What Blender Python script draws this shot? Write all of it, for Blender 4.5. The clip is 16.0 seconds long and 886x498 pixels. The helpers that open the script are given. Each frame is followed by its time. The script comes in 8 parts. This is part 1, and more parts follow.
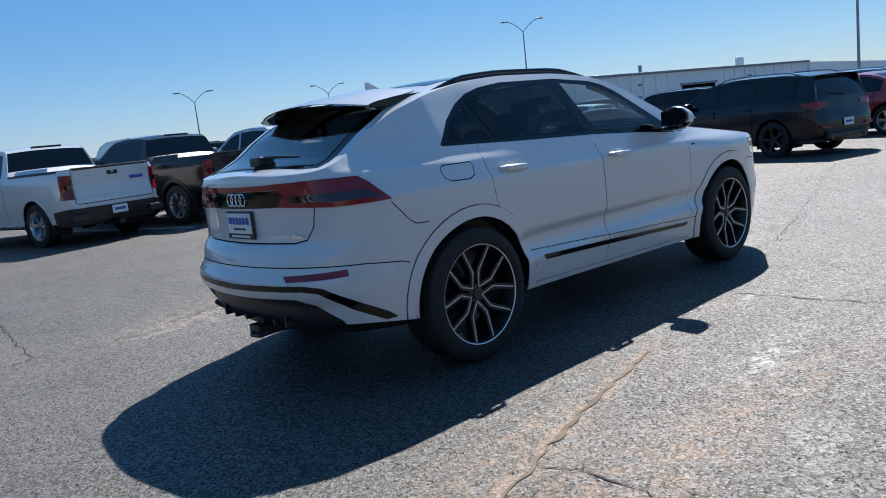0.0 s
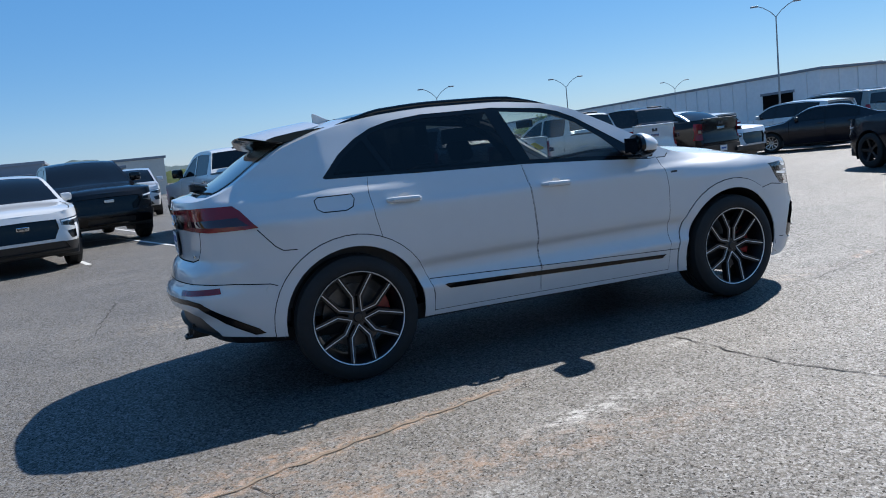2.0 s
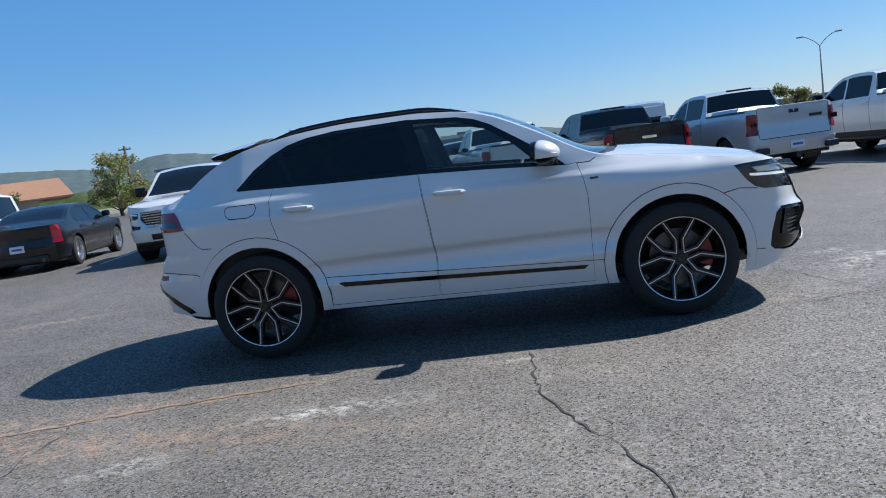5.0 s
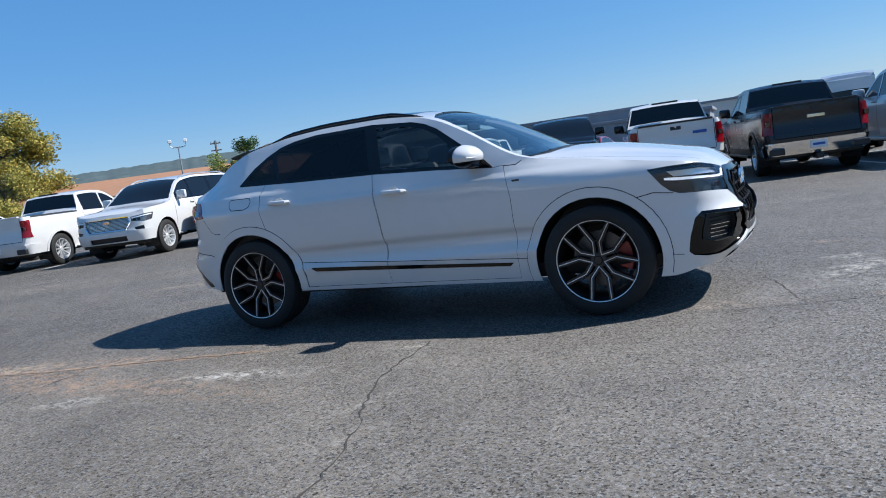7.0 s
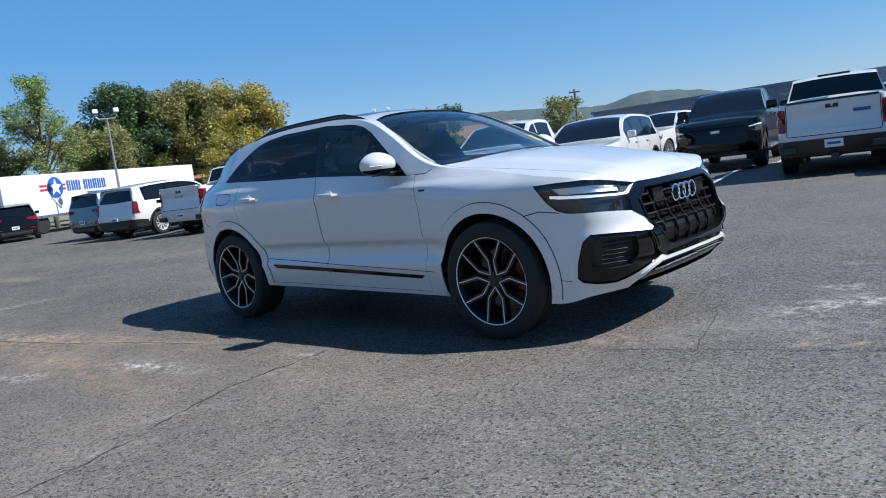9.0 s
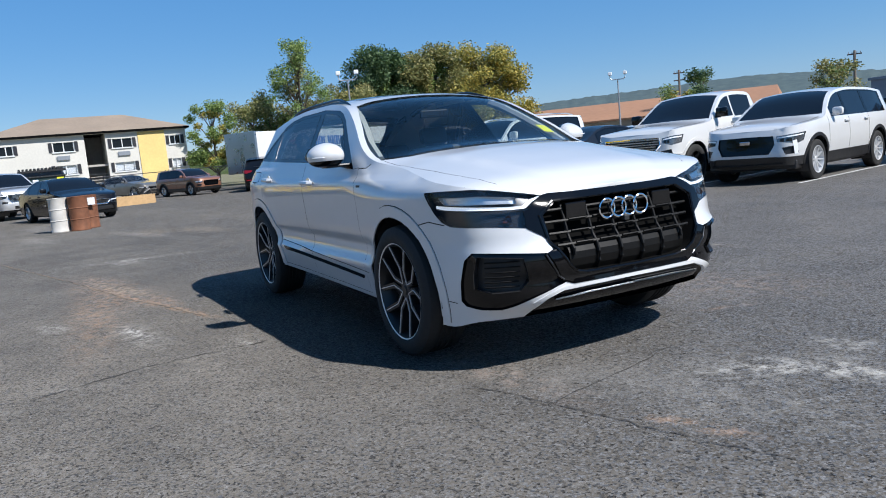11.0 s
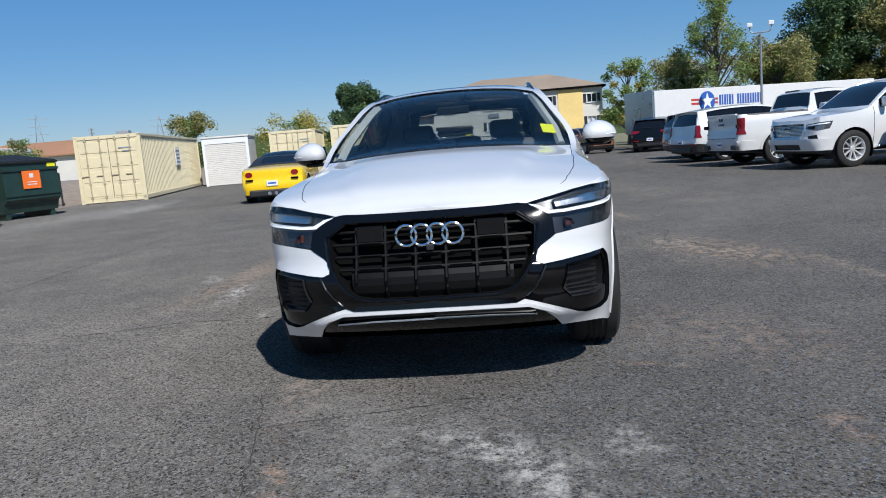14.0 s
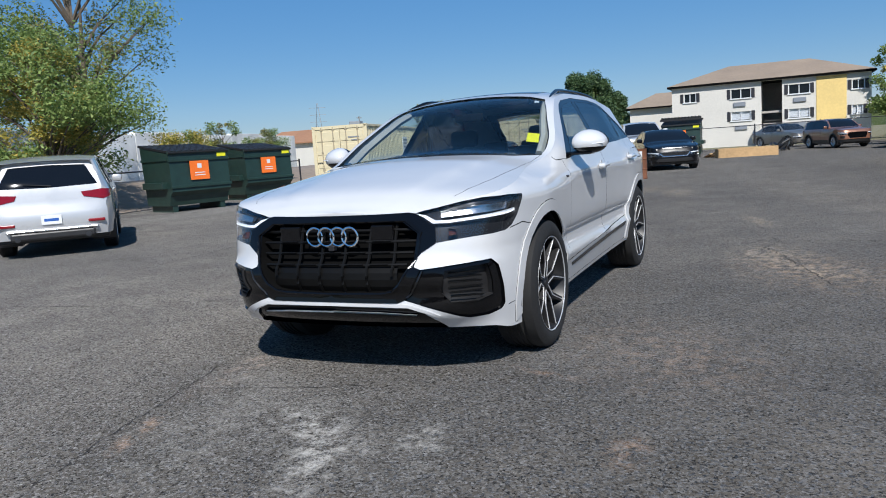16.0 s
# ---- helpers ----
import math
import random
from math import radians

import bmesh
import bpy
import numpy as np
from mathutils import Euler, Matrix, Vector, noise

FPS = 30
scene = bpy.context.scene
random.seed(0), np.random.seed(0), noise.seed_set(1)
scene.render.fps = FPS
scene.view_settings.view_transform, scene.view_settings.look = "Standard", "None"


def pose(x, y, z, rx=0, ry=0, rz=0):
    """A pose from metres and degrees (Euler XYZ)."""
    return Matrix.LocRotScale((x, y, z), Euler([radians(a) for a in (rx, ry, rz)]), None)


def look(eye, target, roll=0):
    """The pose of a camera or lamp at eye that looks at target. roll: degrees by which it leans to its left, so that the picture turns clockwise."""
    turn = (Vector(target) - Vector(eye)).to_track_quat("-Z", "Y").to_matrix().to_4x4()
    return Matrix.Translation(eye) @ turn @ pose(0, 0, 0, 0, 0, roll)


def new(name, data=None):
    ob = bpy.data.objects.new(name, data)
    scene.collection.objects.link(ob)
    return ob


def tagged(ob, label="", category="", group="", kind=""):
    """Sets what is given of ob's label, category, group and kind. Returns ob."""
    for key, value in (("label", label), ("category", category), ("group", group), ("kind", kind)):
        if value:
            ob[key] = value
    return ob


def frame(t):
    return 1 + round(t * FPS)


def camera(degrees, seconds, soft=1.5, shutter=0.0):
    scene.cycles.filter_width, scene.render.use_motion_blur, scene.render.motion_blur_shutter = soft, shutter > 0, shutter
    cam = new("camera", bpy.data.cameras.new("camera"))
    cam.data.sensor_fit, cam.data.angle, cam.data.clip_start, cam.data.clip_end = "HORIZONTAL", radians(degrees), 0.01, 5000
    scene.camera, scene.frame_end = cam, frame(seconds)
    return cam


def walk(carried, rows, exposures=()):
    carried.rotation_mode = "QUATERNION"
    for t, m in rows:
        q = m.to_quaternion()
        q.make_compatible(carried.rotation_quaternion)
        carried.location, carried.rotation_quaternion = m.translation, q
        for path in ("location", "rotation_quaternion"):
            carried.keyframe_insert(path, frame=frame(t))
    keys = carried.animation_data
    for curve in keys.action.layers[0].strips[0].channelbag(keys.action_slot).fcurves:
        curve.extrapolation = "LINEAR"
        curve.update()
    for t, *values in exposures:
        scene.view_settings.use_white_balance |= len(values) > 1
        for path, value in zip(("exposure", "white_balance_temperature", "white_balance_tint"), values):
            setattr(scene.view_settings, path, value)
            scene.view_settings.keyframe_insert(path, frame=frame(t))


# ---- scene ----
cam = camera(61.2, 16.0, 1.0)
PATH = [
    (0, (-4.434, -3.984, 1.344), (-3.121, -2.508, 1.031), -6.5),
    (0.5, (-4.045, -4.365, 1.341), (-2.864, -2.78, 1.04), -6.4),
    (1, (-3.621, -4.694, 1.357), (-2.576, -3.012, 1.073), -6.3),
    (1.5, (-3.174, -5.055, 1.361), (-2.27, -3.292, 1.088), -6.2),
    (2, (-2.702, -5.329, 1.357), (-1.946, -3.496, 1.094), -6.2),
    (2.5, (-2.214, -5.666, 1.347), (-1.616, -3.774, 1.095), -6.5),
    (3, (-1.677, -5.864, 1.324), (-1.241, -3.928, 1.076), -6.8),
    (3.5, (-1.147, -6.065, 1.323), (-0.88, -4.098, 1.075), -7.3),
    (4, (-0.597, -6.144, 1.302), (-0.497, -4.162, 1.06), -7.8),
    (4.2, (-0.381, -6.16, 1.317), (-0.35, -4.175, 1.073), -7.8),
    (6.3, (2.055, -6.179, 1.224), (1.37, -4.314, 0.997), -8.2),
    (6.5, (2.26, -6.153, 1.216), (1.519, -4.309, 0.992), -8.2),
    (7, (2.823, -6.05, 1.206), (1.948, -4.266, 0.983), -8.1),
    (7.5, (3.328, -5.783, 1.211), (2.328, -4.065, 0.992), -8.0),
    (8, (3.825, -5.497, 1.225), (2.707, -3.854, 1.005), -7.9),
    (8.5, (4.226, -5.08, 1.219), (2.987, -3.526, 0.994), -7.8),
    (8.7, (4.374, -4.906, 1.212), (3.085, -3.394, 0.983), -7.7),
    (10.8, (5.43, -2.97, 1.219), (3.711, -1.983, 0.954), -5.6),
    (11, (5.533, -2.748, 1.203), (3.774, -1.833, 0.941), -5.4),
    (11.5, (5.712, -2.192, 1.202), (3.869, -1.459, 0.946), -4.6),
    (12, (5.817, -1.635, 1.218), (3.91, -1.091, 0.965), -4.2),
    (12.5, (5.952, -1.104, 1.227), (4.001, -0.751, 0.97), -4.1),
    (13, (6.0, -0.569, 1.252), (4.025, -0.407, 0.985), -4.3),
    (13.5, (6.069, -0.053, 1.257), (4.089, -0.078, 0.982), -4.5),
    (14, (6.022, 0.441, 1.244), (4.052, 0.234, 0.966), -4.6),
    (14.5, (6.056, 0.96, 1.244), (4.112, 0.575, 0.971), -4.6),
    (15, (6.001, 1.442, 1.24), (4.097, 0.89, 0.972), -4.3),
    (15.5, (5.955, 1.896, 1.243), (4.103, 1.187, 0.983), -4.1),
    (16, (5.889, 2.293, 1.246), (4.092, 1.455, 0.985), -3.9),
]
EXPOSURES = [(0, 0.48, 6400, 10), (1.5, 0.52, 6350, 10), (4, 0.58, 6300, 10), (7, 0.62, 6300, 10), (8.5, 0.60, 6300, 10), (11, 0.50, 6300, 10), (12.5, 0.32, 6300, 10), (14, 0.24, 6300, 10), (16, 0.24, 6300, 10)]
walk(cam, [(t, look(eye, target, roll)) for t, eye, target, roll in PATH], EXPOSURES)

# ---- world, sun ----
SUN_AZ, SUN_EL = 30.0, 45.0   # degrees, from +x towards +y; above the ground
sun_data = bpy.data.lights.new("sun", "SUN")
sun_data.energy, sun_data.angle, sun_data.color = 5.0, radians(0.55), (1.0, 0.96, 0.91)
sun = new("sun", sun_data)
sun_way = Vector((math.cos(radians(SUN_EL)) * math.cos(radians(SUN_AZ)), math.cos(radians(SUN_EL)) * math.sin(radians(SUN_AZ)), math.sin(radians(SUN_EL))))
sun.matrix_basis = look(sun_way * 60, (0, 0, 0))
world = bpy.data.worlds.new("sky")
scene.world = world
world.use_nodes = True
wn = world.node_tree.nodes
wl = world.node_tree.links
sky = wn.new("ShaderNodeTexSky")
sky.sky_type, sky.sun_disc = "NISHITA", False
sky.sun_elevation, sky.sun_rotation = radians(SUN_EL), radians(90 - SUN_AZ)
sky.air_density, sky.dust_density, sky.ozone_density, sky.altitude = 1.0, 0.0, 2.0, 0
deep = wn.new("ShaderNodeHueSaturation")
deep.inputs["Saturation"].default_value = 1.32
wl.new(sky.outputs[0], deep.inputs["Color"])
clear = wn.new("ShaderNodeMix")   # a clear autumn sky: bluer and more even than the model's
clear.data_type = "RGBA"
clear.inputs[0].default_value = 0.45
clear.inputs[7].default_value = (1.5, 4.6, 10.2, 1)
wl.new(deep.outputs[0], clear.inputs[6])
wl.new(clear.outputs[2], wn["Background"].inputs[0])
wn["Background"].inputs[1].default_value = 0.062

# ---- materials ----
def material(name):
    m = bpy.data.materials.new(name)
    m.use_nodes = True
    return m, m.node_tree.nodes, m.node_tree.links, m.node_tree.nodes["Principled BSDF"]


def plain(name, colour, rough=0.5, metal=0.0, coat=0.0, spread=0.08, scale=30.0, bump=0.0, alpha_spec=0.5):
    """A surface of one colour with fine grain and faint larger blotches."""
    m, n, l, b = material(name)
    tc = n.new("ShaderNodeTexCoord")
    fine, big = n.new("ShaderNodeTexNoise"), n.new("ShaderNodeTexNoise")
    fine.inputs["Scale"].default_value, fine.inputs["Detail"].default_value = scale, 6
    big.inputs["Scale"].default_value, big.inputs["Detail"].default_value = scale * 0.07, 3
    add = n.new("ShaderNodeMath")
    add.operation = "ADD"
    l.new(tc.outputs["Object"], fine.inputs["Vector"])
    l.new(tc.outputs["Object"], big.inputs["Vector"])
    l.new(fine.outputs["Fac"], add.inputs[0])
    l.new(big.outputs["Fac"], add.inputs[1])
    r = n.new("ShaderNodeMapRange")
    r.inputs["From Min"].default_value, r.inputs["From Max"].default_value = 0.6, 1.4
    r.inputs["To Min"].default_value, r.inputs["To Max"].default_value = 1 - spread, 1 + spread
    l.new(add.outputs[0], r.inputs["Value"])
    mix = n.new("ShaderNodeVectorMath")
    mix.operation = "SCALE"
    mix.inputs[0].default_value = colour
    l.new(r.outputs[0], mix.inputs["Scale"])
    l.new(mix.outputs[0], b.inputs["Base Color"])
    rr = n.new("ShaderNodeMapRange")
    rr.inputs["From Min"].default_value, rr.inputs["From Max"].default_value = 0.3, 0.7
    rr.inputs["To Min"].default_value, rr.inputs["To Max"].default_value = max(rough - 0.06, 0.02), rough + 0.06
    l.new(big.outputs["Fac"], rr.inputs["Value"])
    l.new(rr.outputs[0], b.inputs["Roughness"])
    b.inputs["Metallic"].default_value = metal
    b.inputs["Coat Weight"].default_value = coat
    b.inputs["Coat Roughness"].default_value = 0.03
    b.inputs["Specular IOR Level"].default_value = alpha_spec
    if bump:
        bp = n.new("ShaderNodeBump")
        bp.inputs["Strength"].default_value, bp.inputs["Distance"].default_value = bump, 0.01
        l.new(fine.outputs["Fac"], bp.inputs["Height"])
        l.new(bp.outputs[0], b.inputs["Normal"])
    return m


def paint(name, colour, metal=0.0, rough=0.3, coat=1.0):
    """Car paint: coloured coat under clear lacquer, with a faint film of dust and orange peel."""
    m = plain(name, colour, rough, metal, coat, 0.025, 9.0)
    n, l, b = m.node_tree.nodes, m.node_tree.links, m.node_tree.nodes["Principled BSDF"]
    tc = n.new("ShaderNodeTexCoord")
    peel = n.new("ShaderNodeTexNoise")
    peel.inputs["Scale"].default_value = 14
    bp = n.new("ShaderNodeBump")
    bp.inputs["Strength"].default_value, bp.inputs["Distance"].default_value = 0.035, 0.004
    l.new(tc.outputs["Object"], peel.inputs["Vector"])
    l.new(peel.outputs["Fac"], bp.inputs["Height"])
    l.new(bp.outputs[0], b.inputs["Coat Normal"])
    return m


def glazing(name, tint, rough=0.0, mirror=0.05):
    """A thin pane: what lies behind shows through its tint, under a mirror of the sky that grows at a slant, the same from both sides."""
    m, n, l, b = material(name)
    n.remove(b)
    tr, gl, mix, lw = n.new("ShaderNodeBsdfTransparent"), n.new("ShaderNodeBsdfGlossy"), n.new("ShaderNodeMixShader"), n.new("ShaderNodeLayerWeight")
    tr.inputs[0].default_value = (*tint, 1)
    gl.inputs["Roughness"].default_value = rough
    gl.inputs["Color"].default_value = (1, 1, 1, 1)
    lw.inputs["Blend"].default_value = 0.5
    slant, grow = n.new("ShaderNodeMath"), n.new("ShaderNodeMath")
    slant.operation, grow.operation = "POWER", "MULTIPLY_ADD"
    slant.inputs[1].default_value = 5.0
    grow.inputs[1].default_value, grow.inputs[2].default_value = 1.0 - mirror, mirror
    l.new(lw.outputs["Facing"], slant.inputs[0])
    l.new(slant.outputs[0], grow.inputs[0])
    l.new(grow.outputs[0], mix.inputs[0])
    l.new(tr.outputs[0], mix.inputs[1])
    l.new(gl.outputs[0], mix.inputs[2])
    l.new(mix.outputs[0], n["Material Output"].inputs[0])
    return m


WHITE = paint("white_paint", (0.545, 0.55, 0.55), 0.0, 0.35)
WHITE2 = paint("white_truck_paint", (0.58, 0.585, 0.58), 0.0, 0.35)
BLACKP = paint("black_paint", (0.004, 0.004, 0.005), 0.0, 0.2, 0.2)
NAVY = paint("dark_blue_paint", (0.004, 0.006, 0.012), 0.0, 0.2, 0.2)
for m_, k_ in ((BLACKP, 0.28), (NAVY, 0.42)):
    m_.node_tree.nodes["Principled BSDF"].inputs["Specular IOR Level"].default_value = k_
CHARCOAL = paint("charcoal_paint", (0.009, 0.009, 0.011), 0.1, 0.25, 0.2)
BRONZE = paint("bronze_paint", (0.24, 0.11, 0.065), 0.35, 0.32)
SILVER = paint("silver_paint", (0.50, 0.51, 0.52), 0.35, 0.36)
GREY = paint("grey_paint", (0.16, 0.17, 0.19), 0.6, 0.3)
BEIGE = paint("beige_paint", (0.22, 0.20, 0.17), 0.6, 0.3)
RED = paint("red_paint", (0.30, 0.012, 0.02), 0.3, 0.3)
YELLOW = paint("yellow_paint", (0.80, 0.52, 0.0), 0.0, 0.3)
GLOSSBLACK = plain("gloss_black_trim", (0.003, 0.003, 0.0035), 0.07, 0, 0.0, 0.1, 30, 0, 0.36)
PLASTIC = plain("black_plastic", (0.016, 0.016, 0.017), 0.45, 0, 0, 0.15, 60, 0.1)
# near-black of joints; also drawn where shade fills bays and the grille
GAP = plain("panel_gap", (0.0025, 0.0025, 0.0025), 0.9, 0, 0, 0.05, 30, 0, 0.1)
RUBBER = plain("tyre_rubber", (0.010, 0.010, 0.010), 0.8, 0, 0, 0.25, 40, 0.25)
CHROME = plain("chrome", (0.82, 0.83, 0.84), 0.10, 1.0, 0, 0.05)
SATIN = plain("satin_aluminium", (0.58, 0.59, 0.60), 0.30, 1.0, 0, 0.05)
RIMBLACK = plain("black_rim_paint", (0.006, 0.006, 0.007), 0.4, 0.0, 0.0, 0.1)
STEEL = plain("brake_disc_steel", (0.10, 0.10, 0.10), 0.4, 1.0, 0, 0.15)
CALIPER = plain("red_caliper", (0.28, 0.015, 0.012), 0.35)
LENSRED = plain("red_lens", (0.20, 0.004, 0.010), 0.14, 0, 0.15, 0.12, 20)
LENSDARK = plain("dark_red_lens", (0.035, 0.003, 0.006), 0.08, 0, 0.6, 0.12, 20)
MACHINED = plain("machined_alloy", (0.66, 0.67, 0.68), 0.42, 0.55, 0, 0.05)
LAMPBOWL = plain("lamp_bowl", (0.24, 0.245, 0.25), 0.22, 0.8, 0, 0.1)
SMOKED = plain("smoked_lamp_bowl", (0.028, 0.030, 0.034), 0.25, 0.3, 0, 0.1)
GRILLE = plain("black_grille_plastic", (0.004, 0.004, 0.004), 0.50, 0, 0, 0.1, 30, 0, 0.18)
AMBER = plain("amber_lens", (0.07, 0.022, 0.012), 0.15, 0, 0.3, 0.1)
LAMPWHITE = plain("clear_lamp_strip", (0.80, 0.82, 0.85), 0.15, 0.0, 0.5, 0.05)
DAYLAMP = plain("lit_running_lamp", (0.80, 0.82, 0.85), 0.2, 0.0, 0.5, 0.05)
DAYLAMP.node_tree.nodes["Principled BSDF"].inputs["Emission Color"].default_value = (0.95, 0.98, 1.0, 1)
DAYLAMP.node_tree.nodes["Principled BSDF"].inputs["Emission Strength"].default_value = 0.22
CLOTH = plain("dark_seat_leather", (0.045, 0.042, 0.041), 0.6, 0, 0, 0.2, 50, 0.1)
BEIGECLOTH = plain("beige_seat_leather", (0.38, 0.36, 0.33), 0.6, 0, 0, 0.15, 50, 0.1)
PLATEM = plain("white_plate", (0.66, 0.67, 0.68), 0.4, 0, 0, 0.05)
BLUEINK = plain("blue_print", (0.02, 0.09, 0.34), 0.5, 0, 0, 0.05)
REDINK = plain("red_print", (0.42, 0.03, 0.03), 0.5, 0, 0, 0.05)
DARKINK = plain("dark_print", (0.02, 0.02, 0.025), 0.5)
YELLOWTAG = plain("yellow_sticker", (0.72, 0.68, 0.02), 0.5)
ORANGETAG = plain("orange_sticker", (0.80, 0.16, 0.02), 0.5, 0, 0, 0.12, 25)
SIDEGLASS = glazing("privacy_glass", (0.05, 0.055, 0.06), 0.0, 0.028)
DOORGLASS = glazing("door_glass", (0.74, 0.80, 0.78), 0.0, 0.05)
SCREEN = glazing("windscreen_glass", (0.80, 0.86, 0.86), 0.0, 0.035)
REARGLASS = glazing("tinted_rear_glass", (0.50, 0.53, 0.54), 0.02, 0.09)
DARKMETAL = plain("dark_satin_metal", (0.10, 0.10, 0.105), 0.3, 1.0, 0, 0.1)
CLEAR = glazing("lamp_cover", (0.93, 0.94, 0.95), 0.0, 0.04)
DARKGLASS = plain("dark_tinted_glass", (0.005, 0.006, 0.008), 0.04, 0, 0.0, 0.1, 6, 0.0, 0.4)

# ---- building tools ----
from mathutils.geometry import delaunay_2d_cdt


def part(name, bm, mat, parent, label="", smooth=False):
    """One bmesh as one mesh object under a thing or a part."""
    me = bpy.data.meshes.new(name)
    bm.to_mesh(me)
    bm.free()
    me.materials.append(mat)
    if smooth:
        me.polygons.foreach_set("use_smooth", [True] * len(me.polygons))
        me.set_sharp_from_angle(angle=radians(32))
    ob = new(name, me)
    if parent is not None:
        ob.parent = parent
    if label:
        ob["label"] = label
    return ob


def thing(name, label, category, group="", at=None, kind=""):
    ob = new(name)
    ob.empty_display_size = 0.2
    if at is not None:
        ob.matrix_basis = at
    return tagged(ob, label, category, group, kind)


def add_box(bm, lo, hi, m=None, bevel=0.0):
    c = [(a + b) / 2 for a, b in zip(lo, hi)]
    s = [abs(b - a) for a, b in zip(lo, hi)]
    mm = Matrix.Translation(c) @ Matrix.Diagonal((*s, 1))
    if m is not None:
        mm = m @ mm
    r = bmesh.ops.create_cube(bm, size=1, matrix=mm)
    if bevel:
        es = list({e for v in r["verts"] for e in v.link_edges})
        bmesh.ops.bevel(bm, geom=es, offset=bevel, segments=2, affect="EDGES", profile=0.5)


def box(lo, hi, m=None, bevel=0.0):
    bm = bmesh.new()
    add_box(bm, lo, hi, m, bevel)
    return bm


def add_tube(bm, a, b, r0, r1=None, n=10, caps=True):
    a, b = Vector(a), Vector(b)
    d = b - a
    m = Matrix.Translation((a + b) / 2) @ d.to_track_quat("Z", "Y").to_matrix().to_4x4()
    bmesh.ops.create_cone(bm, cap_ends=caps, segments=n, radius1=r0, radius2=r0 if r1 is None else r1, depth=d.length, matrix=m)


def tube(a, b, r0, r1=None, n=10):
    bm = bmesh.new()
    add_tube(bm, a, b, r0, r1, n)
    return bm


def add_path(bm, pts, r, n=8):
    """A round bar along points."""
    rings = []
    pts = [Vector(p) for p in pts]
    for i, p in enumerate(pts):
        d = (pts[min(i + 1, len(pts) - 1)] - pts[max(i - 1, 0)]).normalized()
        q = d.to_track_quat("Z", "Y")
        rr = r[i] if isinstance(r, (list, tuple)) else r
        rings.append([bm.verts.new(p + q @ Vector((rr * math.cos(k * math.tau / n), rr * math.sin(k * math.tau / n), 0))) for k in range(n)])
    for a, b in zip(rings, rings[1:]):
        for k in range(n):
            bm.faces.new((a[k], a[(k + 1) % n], b[(k + 1) % n], b[k]))
    bm.faces.new(rings[0][::-1])
    bm.faces.new(rings[-1])


def lathe(profile, n=40, axis="y"):
    """A turned shape: (radius, offset along the axis) points."""
    bm = bmesh.new()
    rings = []
    for r, h in profile:
        ring = []
        for k in range(n):
            c, s = r * math.cos(k * math.tau / n), r * math.sin(k * math.tau / n)
            ring.append(bm.verts.new((c, h, s) if axis == "y" else (c, s, h)))
        rings.append(ring)
    for a, b in zip(rings, rings[1:]):
        for k in range(n):
            bm.faces.new((a[k], b[k], b[(k + 1) % n], a[(k + 1) % n]))
    bmesh.ops.recalc_face_normals(bm, faces=bm.faces)
    return bm


def prism(pts, y0, y1, bevel=0.0):
    """A flat outline in x, z, thickened from y0 to y1."""
    bm = bmesh.new()
    a = [bm.verts.new((x, y0, z)) for x, z in pts]
    b = [bm.verts.new((x, y1, z)) for x, z in pts]
    bm.faces.new(a)
    bm.faces.new(b[::-1])
    for i in range(len(pts)):
        j = (i + 1) % len(pts)
        bm.faces.new((a[j], a[i], b[i], b[j]))
    bmesh.ops.recalc_face_normals(bm, faces=bm.faces)
    if bevel:
        bmesh.ops.bevel(bm, geom=list(bm.edges), offset=bevel, segments=2, affect="EDGES", profile=0.5)
    return bm


def curve(xs, ys):
    """A smooth line through points, as a function."""
    xs, ys = np.array(xs, float), np.array(ys, float)
    if xs[0] > xs[-1]:
        xs, ys = xs[::-1], ys[::-1]
    h = np.diff(xs)
    s = np.diff(ys) / h
    m = np.zeros(len(xs))
    m[0], m[-1] = s[0], s[-1]
    for i in range(1, len(xs) - 1):
        m[i] = 0 if s[i - 1] * s[i] <= 0 else 2 * s[i - 1] * s[i] / (s[i - 1] + s[i])

    def f(x):
        x = np.clip(np.asarray(x, float), xs[0], xs[-1])
        i = np.clip(np.searchsorted(xs, x, "right") - 1, 0, len(h) - 1)
        t = (x - xs[i]) / h[i]
        return (2 * t**3 - 3 * t**2 + 1) * ys[i] + (t**3 - 2 * t**2 + t) * h[i] * m[i] + (3 * t**2 - 2 * t**3) * ys[i + 1] + (t**3 - t**2) * h[i] * m[i + 1]
    return f


def inside(poly, p):
    """Which of the points p lie in a polygon."""
    poly = np.asarray(poly, float)
    x, y = p[:, 0], p[:, 1]
    r = np.zeros(len(p), bool)
    for (x0, y0), (x1, y1) in zip(poly, np.roll(poly, -1, 0)):
        if y0 == y1:
            continue
        c = ((y0 > y) != (y1 > y)) & (x < (x1 - x0) * (y - y0) / (y1 - y0) + x0)
        r ^= c
    return r


def dense(poly, step, closed=True):
    out = []
    n = len(poly)
    for i in range(n if closed else n - 1):
        a, b = poly[i], poly[(i + 1) % n]
        k = max(1, int(math.ceil(max(abs(b[0] - a[0]) / step[0], abs(b[1] - a[1]) / step[1]))))
        out += [(a[0] + (b[0] - a[0]) * j / k, a[1] + (b[1] - a[1]) * j / k) for j in range(k)]
    return out if closed else out + [tuple(poly[-1])]


